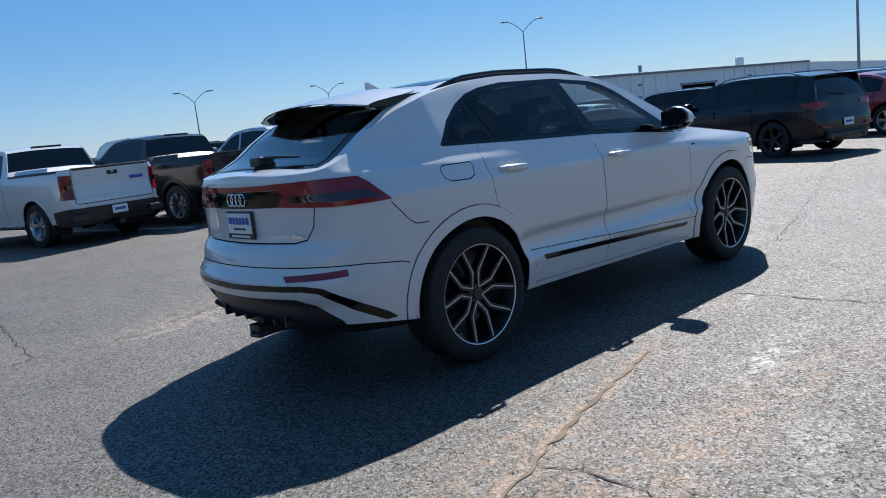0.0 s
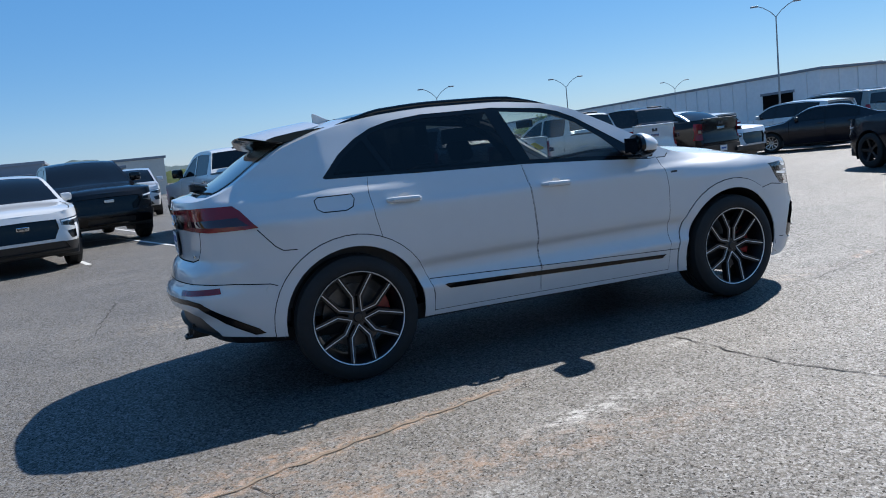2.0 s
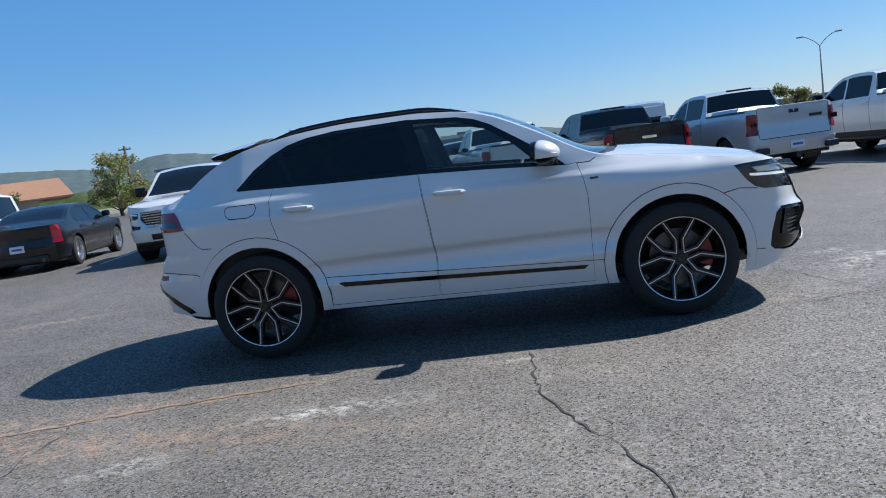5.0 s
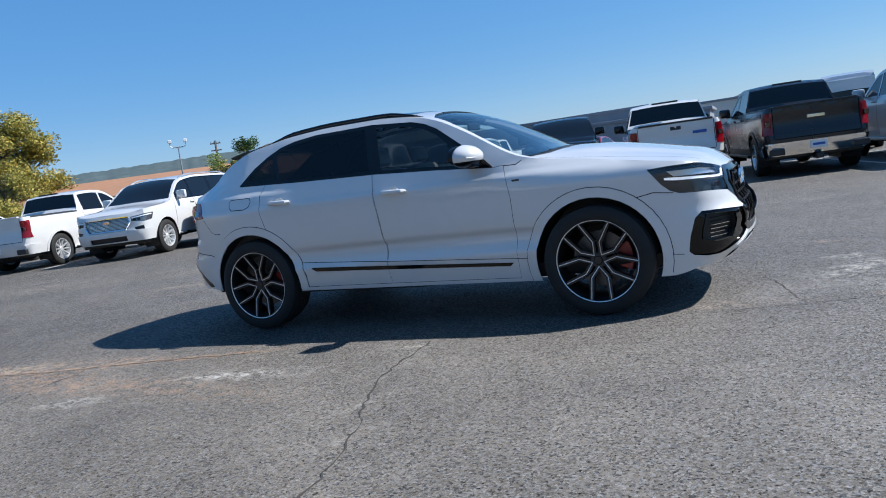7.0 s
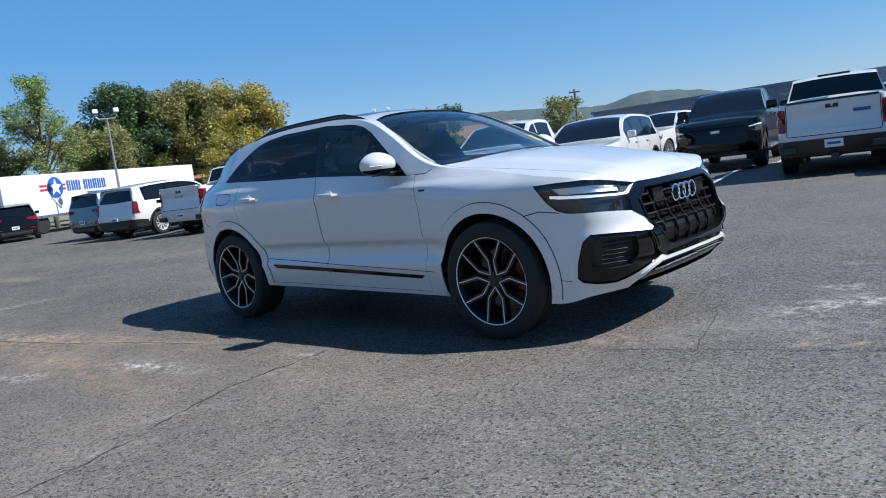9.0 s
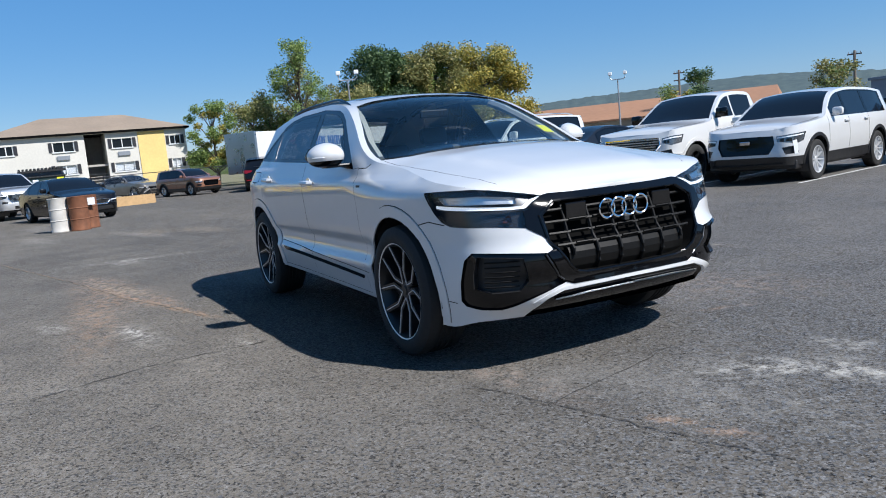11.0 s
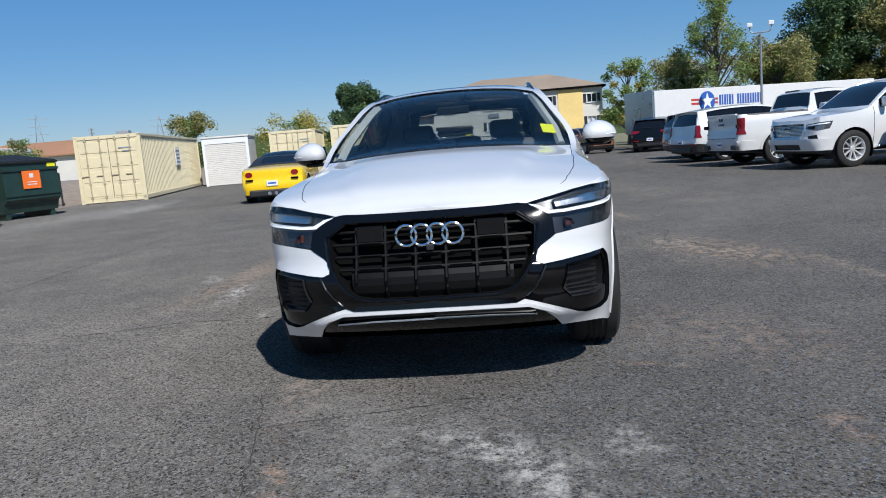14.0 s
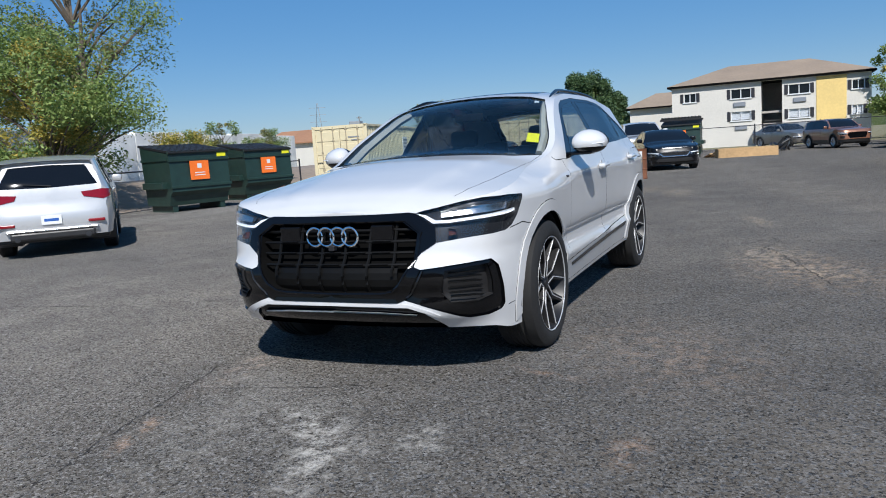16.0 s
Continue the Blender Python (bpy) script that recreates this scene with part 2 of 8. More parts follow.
def strip(pts, w):
    """The outline of a thin band along a line in two dimensions."""
    l, r = [], []
    for i, p in enumerate(pts):
        a, b = pts[max(i - 1, 0)], pts[min(i + 1, len(pts) - 1)]
        d = Vector((b[0] - a[0], b[1] - a[1])).normalized() * w / 2
        l.append((p[0] - d.y, p[1] + d.x))
        r.append((p[0] + d.y, p[1] - d.x))
    return l + r[::-1]


def tessellate(domain, cuts, step):
    """Triangles over a flat domain, sorted by the last of the cut outlines in which each lies: {key: (points, triangles)}."""
    domain = dense(domain, step)
    polys = [(k, dense(p, step)) for k, p in cuts]
    pts, edges = [], []
    for p in [domain] + [q for _, q in polys]:
        o = len(pts)
        pts += p
        edges += [(o + i, o + (i + 1) % len(p)) for i in range(len(p))]
    e = np.array(pts)
    x0, y0 = np.array(domain).min(0)
    x1, y1 = np.array(domain).max(0)
    g = np.array([(x, y) for x in np.arange(x0 + step[0] / 2, x1, step[0]) for y in np.arange(y0 + step[1] / 2, y1, step[1])])
    g = g[inside(domain, g)]
    keep = np.ones(len(g), bool)
    for i in range(0, len(g), 400):
        d = (g[i:i + 400, None] - e[None]) / np.array(step)
        keep[i:i + 400] = (d**2).sum(2).min(1) > 0.16
    pts += [tuple(q) for q in g[keep]]
    vs, _, fs, *_ = delaunay_2d_cdt([Vector(p) for p in pts], edges, [], 0, 1e-5)
    v = np.array([tuple(q) for q in vs])
    f = np.array([list(t) for t in fs if len(t) == 3])
    c = v[f].mean(1)
    own = np.where(inside(domain, c), 0, -1)
    names = ["body"] + sorted({k for k, _ in polys})
    for k, p in polys:
        own[(own >= 0) & inside(p, c)] = names.index(k)
    return {k: (v, f[own == i]) for i, k in enumerate(names) if (own == i).any()}


def surface(bm, v, f, fn, depth=0.0, wall=True, flip=False):
    """Adds triangles to a bmesh, laid on a surface fn(a, b, depth); a sunk or raised piece gets walls round its rim."""
    used, idx = np.unique(f, return_inverse=True)
    p = fn(v[used, 0], v[used, 1], depth)
    vs = [bm.verts.new(q) for q in p]
    tri = idx.reshape(-1, 3)
    for t in tri:
        try:
            bm.faces.new([vs[i] for i in (t if not flip else t[::-1])])
        except ValueError:
            pass
    if depth and wall:
        seen = {}
        for t in tri:
            for a, b in ((t[0], t[1]), (t[1], t[2]), (t[2], t[0])):
                seen.setdefault((min(a, b), max(a, b)), []).append((a, b))
        q = fn(v[used, 0], v[used, 1], -0.001)
        base = {}
        for (lo, hi), k in seen.items():
            if len(k) == 1:
                a, b = k[0]
                if abs(p[a][1]) < 1e-4 and abs(p[b][1]) < 1e-4:
                    continue   # the two halves meet in the middle
                for i in (a, b):
                    if i not in base:
                        base[i] = bm.verts.new(q[i])
                try:
                    bm.faces.new((vs[b], vs[a], base[a], base[b]) if not flip else (vs[a], vs[b], base[b], base[a]))
                except ValueError:
                    pass


def pieces(name, bm, mat, parent, label="", smooth=False):
    """Links each loose piece of a bmesh as a part of its own."""
    bm.verts.index_update()
    seen = set()
    for v0 in bm.verts:
        if v0.index in seen:
            continue
        seen.add(v0.index)
        stack, mine = [v0], []
        while stack:
            v = stack.pop()
            mine.append(v)
            for e in v.link_edges:
                w = e.other_vert(v)
                if w.index not in seen:
                    seen.add(w.index)
                    stack.append(w)
        one = bmesh.new()
        made = {v.index: one.verts.new(v.co) for v in mine}
        for f in {f for v in mine for f in v.link_faces}:
            one.faces.new([made[v.index] for v in f.verts])
        part(name, one, mat, parent, label, smooth)
    bm.free()


class Shell:
    """A car's skin: one sheet runs round it from the middle of the nose to the middle of the tail, one lies over the top."""

    def __init__(self, outline, edge, side, front, rear, crown, fender=None):
        o = np.array(outline, float)
        d = np.r_[0, np.cumsum(np.hypot(*np.diff(o, axis=0).T))]
        fx, fy = curve(d, o[:, 0]), curve(d, o[:, 1])
        t = np.linspace(0, d[-1], 600)
        x, y = fx(t), fy(t)
        y[0] = y[-1] = 0
        self.u = np.r_[0, np.cumsum(np.hypot(np.diff(x), np.diff(y)))]
        self.x, self.y = x, y
        tx, ty = np.gradient(x, self.u), np.gradient(y, self.u)
        k = np.hypot(tx, ty)
        self.nx, self.ny = ty / k, -tx / k
        self.ny[0] = self.ny[-1] = 0.0
        self.edge, self.side, self.front, self.rear, self.crown, self.fender = edge, side, front, rear, crown, fender
        self.dome = None
        self.U = self.u[-1]
        ex = self.at(self.u, self.top(self.u), 0)
        self.ex, self.ey, self.ez = ex[:, 0], -ex[:, 1], ex[:, 2]
        self.ey[0] = self.ey[-1] = 0

    def at(self, u, z, out=0.0):
        """The right-hand skin at u and height z."""
        u = np.asarray(u, float)
        x, y = np.interp(u, self.u, self.x), np.interp(u, self.u, self.y)
        nx, ny = np.interp(u, self.u, self.nx), np.interp(u, self.u, self.ny)
        k = np.hypot(nx, ny)
        nx, ny = nx / k, ny / k
        d = ny**2 * self.side(z) + nx**2 * np.where(nx > 0, self.front(z), self.rear(z))
        if self.fender is not None:
            d = d + self.fender(x, z)
        return np.stack([x - nx * (d - out), -(y - ny * (d - out)), np.broadcast_to(z, u.shape)], 1)

    def left(self, u, z, out=0.0):
        p = self.at(u, z, out)
        p[:, 1] *= -1
        return p

    def top(self, u):
        return self.edge(np.interp(u, self.u, self.x))

    def over(self, u, v, out=0.0):
        """The top skin: u as round the side, v from -1 (right edge) to 1 (left edge)."""
        ex, ey, ez = (np.interp(u, self.u, k) for k in (self.ex, self.ey, self.ez))
        lift = self.dome(ex, ey * v) if self.dome is not None else 0.0
        return np.stack([ex, ey * v, ez + self.crown(ex) * (1 - np.abs(v)**2.4) + lift + out], 1)

    def s(self, x):
        """u of a place on the flank, by its x."""
        i = np.argmax(self.x < self.x.max() - 0.12)
        j = len(self.x) - np.argmax(self.x[::-1] > self.x.min() + 0.05)
        return float(np.interp(-x, -self.x[i:j], self.u[i:j]))

    def f(self, y):
        """u of a place on the nose, by its y."""
        n = np.argmax(self.y)
        return float(np.interp(y, self.y[:n], self.u[:n]))

    def r(self, y):
        n = np.argmax(self.y)
        m = len(self.y)
        k = int(np.argmax(self.x < self.x.min() * 0.72))
        return float(np.interp(y, self.y[k:m][::-1], self.u[k:m][::-1]))

    def t(self, x):
        """u of a place on the top, by its x."""
        return float(np.interp(-x, -self.ex, self.u))


def arc(cx, cz, r, a0, a1, n=24):
    return [(cx + r * math.cos(radians(a0 + (a1 - a0) * i / n)), cz + r * math.sin(radians(a0 + (a1 - a0) * i / n))) for i in range(n + 1)]


def mesh_both(sh, v, f, depth=0.0, wall=True):
    bm = bmesh.new()
    surface(bm, v, f, sh.at, depth, wall, True)
    surface(bm, v, f, sh.left, depth, wall)
    middle = [q for q in bm.verts if abs(q.co.y) < 2e-4]
    bmesh.ops.remove_doubles(bm, verts=middle, dist=5e-4)
    return bm


def mesh_one(fn, v, f, depth=0.0, wall=True, flip=False):
    bm = bmesh.new()
    surface(bm, v, f, fn, depth, wall, flip)
    return bm

# ---- ground ----
def asphalt():
    m, n, l, b = material("asphalt_lot")
    tc = n.new("ShaderNodeTexCoord")

    def tex(kind, scale, detail=4, rough=0.55):
        t = n.new(kind)
        t.inputs["Scale"].default_value = scale
        if "Detail" in t.inputs:
            t.inputs["Detail"].default_value = detail
        if "Roughness" in t.inputs:
            t.inputs["Roughness"].default_value = rough
        l.new(tc.outputs["Object"], t.inputs["Vector"])
        return t

    def ramp(src, a, b_, lo, hi):
        r = n.new("ShaderNodeMapRange")
        r.inputs["From Min"].default_value, r.inputs["From Max"].default_value = a, b_
        r.inputs["To Min"].default_value, r.inputs["To Max"].default_value = lo, hi
        l.new(src, r.inputs["Value"])
        return r.outputs[0]

    def op(kind, a, c):
        k = n.new("ShaderNodeMath")
        k.operation = kind
        for i, q in enumerate((a, c)):
            if isinstance(q, (int, float)):
                k.inputs[i].default_value = q
            else:
                l.new(q, k.inputs[i])
        return k.outputs[0]

    def blend(fac, a, c):
        k = n.new("ShaderNodeMix")
        k.data_type = "RGBA"
        l.new(fac, k.inputs[0])
        for i, q in ((6, a), (7, c)):
            if isinstance(q, tuple):
                k.inputs[i].default_value = (*q, 1)
            else:
                l.new(q, k.inputs[i])
        return k.outputs[2]

    stones = tex("ShaderNodeTexVoronoi", 92)
    grit = tex("ShaderNodeTexNoise", 45, 5, 0.75)
    mid = tex("ShaderNodeTexNoise", 1.3, 6, 0.65)
    big = tex("ShaderNodeTexNoise", 0.16, 5, 0.6)
    dusty = tex("ShaderNodeTexNoise", 0.55, 8, 0.7)
    sep = n.new("ShaderNodeSeparateColor")
    l.new(stones.outputs["Color"], sep.inputs[0])
    speck = op("MULTIPLY", op("POWER", ramp(sep.outputs[0], 0.0, 1.0, 0.28, 1.66), 4.0), ramp(stones.outputs["Distance"], 0.25, 0.62, 1.15, 0.55))
    base = ramp(mid.outputs["Fac"], 0.3, 0.7, 0.0152, 0.0255)
    base = op("MULTIPLY", base, ramp(big.outputs["Fac"], 0.35, 0.65, 0.75, 1.25))
    # base is paler towards -y, across a wavering edge
    lane = n.new("ShaderNodeSeparateXYZ")
    l.new(tc.outputs["Object"], lane.inputs[0])
    wavy_y = op("ADD", lane.outputs[1], op("MULTIPLY", op("SUBTRACT", mid.outputs["Fac"], 0.5), 1.2))
    base = op("MULTIPLY", base, ramp(wavy_y, -1.9, -0.6, 1.3, 1.0))
    val = op("MULTIPLY", base, speck)
    col = n.new("ShaderNodeCombineColor")
    for i, k in enumerate((1.0, 0.905, 0.78)):
        l.new(op("MULTIPLY", val, k), col.inputs[i])
    out = col.outputs[0]
    # pale dust and reddish dirt in patches with ragged edges
    sx_ = n.new("ShaderNodeSeparateXYZ")
    l.new(tc.outputs["Object"], sx_.inputs[0])

    def patch(cx, cy, rx, ry, turn):
        mp = n.new("ShaderNodeMapping")
        mp.vector_type = "TEXTURE"
        mp.inputs["Location"].default_value, mp.inputs["Rotation"].default_value, mp.inputs["Scale"].default_value = (cx, cy, 0), (0, 0, radians(turn)), (rx, ry, 1)
        l.new(tc.outputs["Object"], mp.inputs["Vector"])
        ln = n.new("ShaderNodeVectorMath")
        ln.operation = "LENGTH"
        l.new(mp.outputs[0], ln.inputs[0])
        return ramp(ln.outputs["Value"], 0.15, 1.0, 1.0, 0.0)

    rag = ramp(tex("ShaderNodeTexNoise", 9.0, 10, 0.8).outputs["Fac"], 0.47, 0.62, 0.0, 0.9)
    holes = ramp(sep.outputs[1], 0.3, 0.6, 0.05, 1.0)
    spots = [((3.1, 0.25, 0.8, 0.2, 62), (0.42, 0.41, 0.38), 0.4), ((3.45, -0.2, 0.5, 0.2, 30), (0.42, 0.41, 0.38), 0.35), ((3.08, 0.85, 0.16, 0.1, 0), (0.42, 0.41, 0.38), 0.9), ((-0.66, -2.25, 0.5, 0.1, 8), (0.5, 0.49, 0.46), 0.8), ((-1.6, -2.83, 0.22, 0.08, 20), (0.46, 0.45, 0.42), 1.3), ((-14.0, -11.9, 4.5, 1.0, 0), (0.36, 0.35, 0.33), 0.9)]
    spots += [((-1.85, -1.92, 0.85, 0.045, 16), (0.2, 0.14, 0.095), 2.2), ((2.2, -0.75, 0.6, 0.1, 5), (0.26, 0.2, 0.16), 0.9), ((-3.4, -2.25, 1.2, 0.24, 12), (0.3, 0.19, 0.12), 0.9), ((-1.8, -2.45, 1.6, 0.16, -6), (0.26, 0.17, 0.11), 1.0), ((-2.2, -2.55, 0.9, 0.13, 0), (0.26, 0.17, 0.11), 1.0), ((-1.3, 2.45, 0.9, 0.4, 20), (0.3, 0.22, 0.15), 1.1)]
    spots += [((-2.2, 2.1, 0.6, 0.25, 0), (0.34, 0.28, 0.21), 1.0), ((-9.0, 3.0, 4.0, 0.5, 15), (0.22, 0.19, 0.15), 0.7), ((-22.0, 0.5, 6.0, 1.2, 10), (0.22, 0.2, 0.17), 0.6), ((-4.5, -2.3, 0.8, 0.15, 15), (0.3, 0.22, 0.16), 1.0), ((1.55, 1.65, 0.7, 0.35, 30), (0.26, 0.19, 0.14), 0.7), ((0.5, -4.4, 1.6, 0.2, 8), (0.19, 0.17, 0.15), 0.6)]
    pale, tan, rust = (0.42, 0.41, 0.38), (0.30, 0.24, 0.17), (0.30, 0.19, 0.12)
    # along the old seams: dirt lodged in the joint, and grey worn edges
    spots += [((x, y, 0.42, 0.038, 14), rust, 1.3) for x, y in ((-1.2, -1.73), (-1.65, -1.85), (-2.05, -1.94), (-2.45, -2.08), (-2.85, -2.16), (-3.3, -2.22))]
    spots += [((x, y, 0.30, 0.030, turn), (0.22, 0.21, 0.19), 1.1) for x, y, turn in ((0.42, -1.75, 88), (0.47, -2.2, 82), (0.62, -2.75, 68), (0.82, -3.2, 66))]
    # white spills and brown dust drifts
    spots += [((3.15, 0.32, 0.40, 0.10, 45), pale, 0.9), ((3.5, 0.5, 0.30, 0.09, 20), pale, 0.9), ((-0.85, -2.3, 0.22, 0.05, 10), (0.55, 0.54, 0.52), 1.0), ((0.30, -1.66, 0.22, 0.03, 10), pale, 1.0)]
    spots += [((-3.2, -2.1, 0.5, 0.10, 20), tan, 1.2), ((-2.2, -1.85, 0.4, 0.05, 10), rust, 1.1), ((-1.3, 2.45, 0.5, 0.08, 35), tan, 1.5), ((-0.2, 3.1, 0.6, 0.06, 5), tan, 1.0), ((-5.2, 1.9, 0.7, 0.10, 15), tan, 1.1), ((-11.1, 0.1, 1.2, 0.25, 10), tan, 1.1)]
    spots += [((-14.5, -4.75, 4.0, 0.16, 13), pale, 1.0), ((-12.0, -1.05, 1.6, 0.14, 13), (0.36, 0.33, 0.29), 1.2), ((-13.8, -3.0, 1.5, 0.2, 8), pale, 0.7), ((-19.5, -3.0, 1.6, 0.2, 4), pale, 0.7), ((-6.6, -1.7, 0.9, 0.12, 80), pale, 0.8)]
    spots += [((-12.2, -0.7, 1.0, 0.25, 0), tan, 1.0), ((-6.4, -1.8, 0.4, 0.15, 0), pale, 0.9), ((-3.7, -2.2, 0.6, 0.06, 15), tan, 1.2), ((3.4, -0.55, 0.22, 0.04, 20), rust, 1.2), ((3.0, 1.7, 0.16, 0.06, 0), rust, 0.9), ((2.1, 1.15, 0.25, 0.03, 70), rust, 0.9), ((-16.0, -11.0, 3.0, 0.4, 10), pale, 0.9)]
    for (cx, cy, rx, ry, turn), colour, k in spots:
        f = op("MULTIPLY", op("MULTIPLY", patch(cx, cy, rx * 1.5, ry * 1.9, turn), rag), op("MULTIPLY", holes, k))
        cl = n.new("ShaderNodeClamp")
        l.new(f, cl.inputs[0])
        out = blend(cl.outputs[0], out, colour)
    # scattered pale scuffs everywhere
    sc = ramp(dusty.outputs["Fac"], 0.58, 0.78, 0.0, 0.5)
    out = blend(op("MULTIPLY", sc, holes), out, (0.20, 0.19, 0.175))
    # beyond the lot: dry grass
    edge_n = tex("ShaderNodeTexNoise", 0.35, 4)
    wob = op("MULTIPLY", op("SUBTRACT", edge_n.outputs["Fac"], 0.5), 2.0)
    south = ramp(op("ADD", sx_.outputs[1], wob), -17.3, -16.9, 1.0, 0.0)
    west = ramp(op("ADD", sx_.outputs[0], wob), -52.0, -51.0, 1.0, 0.0)
    grassy = op("MAXIMUM", south, west)
    gcol = blend(ramp(tex("ShaderNodeTexNoise", 0.8, 8, 0.7).outputs["Fac"], 0.35, 0.65, 0, 1), (0.10, 0.12, 0.035), (0.20, 0.165, 0.115))
    out = blend(grassy, out, gcol)
    l.new(out, b.inputs["Base Color"])
    l.new(ramp(sep.outputs[2], 0, 1, 0.36, 0.76), b.inputs["Roughness"])
    l.new(op("MULTIPLY", op("POWER", sep.outputs[1], 3.0), 0.65), b.inputs["Specular IOR Level"])
    bp = n.new("ShaderNodeBump")
    bp.inputs["Strength"].default_value, bp.inputs["Distance"].default_value = 0.6, 0.010
    hgt = op("ADD", op("MULTIPLY", ramp(stones.outputs["Distance"], 0.0, 0.6, 1.0, 0.0), 1.0), op("MULTIPLY", grit.outputs["Fac"], 0.6))
    l.new(hgt, bp.inputs["Height"])
    # every stone of the worn surface lies at its own tilt
    tilt = n.new("ShaderNodeVectorMath")
    tilt.operation = "MULTIPLY_ADD"
    l.new(stones.outputs["Color"], tilt.inputs[0])
    tilt.inputs[1].default_value, tilt.inputs[2].default_value = (2.3, 2.3, 0.0), (-1.15, -1.15, 1.0)
    unit = n.new("ShaderNodeVectorMath")
    unit.operation = "NORMALIZE"
    l.new(tilt.outputs[0], unit.inputs[0])
    l.new(unit.outputs[0], bp.inputs["Normal"])
    l.new(bp.outputs[0], b.inputs["Normal"])
    return m


ASPHALT = asphalt()
bm = bmesh.new()
bmesh.ops.create_grid(bm, x_segments=40, y_segments=40, size=1500)
tagged(part("ground", bm, ASPHALT, None), "weathered grey asphalt car park with dry grass beyond", "ground", "", "structure")

# cracks with a little depth of tar, and painted stall lines
TAR = plain("crack_dirt", (0.045, 0.04, 0.035), 0.95, 0, 0, 0.4, 20)
DUST = plain("dirt_in_crack", (0.20, 0.15, 0.105), 0.95, 0, 0, 0.45, 14)
LINE = plain("worn_line_paint", (0.52, 0.52, 0.50), 0.7, 0, 0, 0.35, 6)


def crack(pts, w, mat, name, label, z=0.004):
    rnd = random.Random(len(pts) * 7 + int(abs(pts[0][0]) * 100))
    bm = bmesh.new()
    fine = []
    for (x0, y0), (x1, y1) in zip(pts, pts[1:]):
        k = max(2, int(math.hypot(x1 - x0, y1 - y0) / 0.06))
        fine += [(x0 + (x1 - x0) * i / k, y0 + (y1 - y0) * i / k) for i in range(k)]
    fine.append(pts[-1])
    prev = None
    for i, (x, y) in enumerate(fine):
        a, b = fine[max(i - 1, 0)], fine[min(i + 1, len(fine) - 1)]
        d = Vector((b[0] - a[0], b[1] - a[1]))
        d.normalize()
        x, y = x + rnd.uniform(-0.018, 0.018), y + rnd.uniform(-0.018, 0.018)
        ww = 0.62 * w * rnd.uniform(0.15, 1.0) * (0.3 if i in (0, len(fine) - 1) else 1)
        cur = (bm.verts.new((x - d.y * ww, y + d.x * ww, z)), bm.verts.new((x + d.y * ww, y - d.x * ww, z)))
        if prev:
            bm.faces.new((prev[0], prev[1], cur[1], cur[0]))
        prev = cur
    tagged(part(name, bm, mat, None), label, "ground", "", "structure")


CRACKS = []
CRACKS += [([(0.42, -1.5), (0.43, -2.08), (0.50, -2.46), (0.62, -2.78), (0.80, -3.15), (0.93, -3.6), (1.1, -4.6)], 0.014, TAR)]
CRACKS += [([(-3.39, 2.12), (-3.1, 2.21), (-2.6, 2.07), (-2.07, 2.25), (-1.67, 2.34), (-0.6, 2.6)], 0.012, TAR)]
CRACKS += [([(-2.98, 4.04), (-3.1, 2.9), (-3.14, 2.2)], 0.014, TAR)]
CRACKS += [([(-2.40, -2.1), (-2.31, -2.33), (-2.34, -2.59), (-2.2, -3.1)], 0.009, TAR)]
CRACKS += [([(2.50, 0.2), (2.56, 0.0), (2.65, -0.36), (2.70, -0.5), (2.80, -0.85)], 0.008, TAR)]
CRACKS += [([(2.23, -0.99), (3.6, -0.62), (5.42, -0.09), (7.3, 0.5), (9.36, 1.07)], 0.007, TAR)]
CRACKS += [([(-0.56, -5.14), (-1.61, -5.26), (-3.86, -5.41), (-9.0, -5.9)], 0.016, TAR)]
CRACKS += [([(-0.95, -1.70), (-1.44, -1.81), (-1.79, -1.89), (-2.16, -1.99), (-2.65, -2.15), (-3.3, -2.28), (-4.4, -2.5)], 0.030, DUST)]
CRACKS += [([(-17.3, -5.5), (-13.0, -4.5), (-8.7, -3.52), (-4.4, -2.5)], 0.022, DUST)]
for pts, w, mat in CRACKS:
    crack(pts, w, mat, "pavement_crack", "ragged crack in worn asphalt")


def stripe(x0, y0, x1, y1, w=0.10):
    d = Vector((x1 - x0, y1 - y0)).normalized() * w / 2
    bm = bmesh.new()
    n_ = max(2, int(math.hypot(x1 - x0, y1 - y0) / 0.25))
    prev = None
    rnd = random.Random(int(x0 * 31 + y0 * 17))
    for i in range(n_ + 1):
        x, y = x0 + (x1 - x0) * i / n_, y0 + (y1 - y0) * i / n_
        k = rnd.uniform(0.85, 1.05)
        cur = (bm.verts.new((x - d.y * k, y + d.x * k, 0.005)), bm.verts.new((x + d.y * k, y - d.x * k, 0.005)))
        if prev:
            bm.faces.new((prev[0], prev[1], cur[1], cur[0]))
        prev = cur
    tagged(part("stall_line", bm, LINE, None), "worn white parking stall line", "road marking", "parking stall lines", "structure")


for x in (-9.1, -5.75, -3.45, -1.75, 1.75, 4.55, 7.55, 10.7, 13.6):
    stripe(x, 9.3 if x < -2 else 10.2, x - 1.3, 15.6)
stripe(-10.5, 15.6, 12.5, 15.9)
for x in (-5.4, -2.3, 0.8):
    stripe(x, 15.9, x - 1.0, 21.0)
for x in (-14.6, -17.3, -20.4, -23.6):
    stripe(x, 6.6, x - 1.2, 12.4)

# ---- buildings ----
def stucco(name, colour):
    return plain(name, colour, 0.85, 0, 0, 0.10, 8, 0.25)


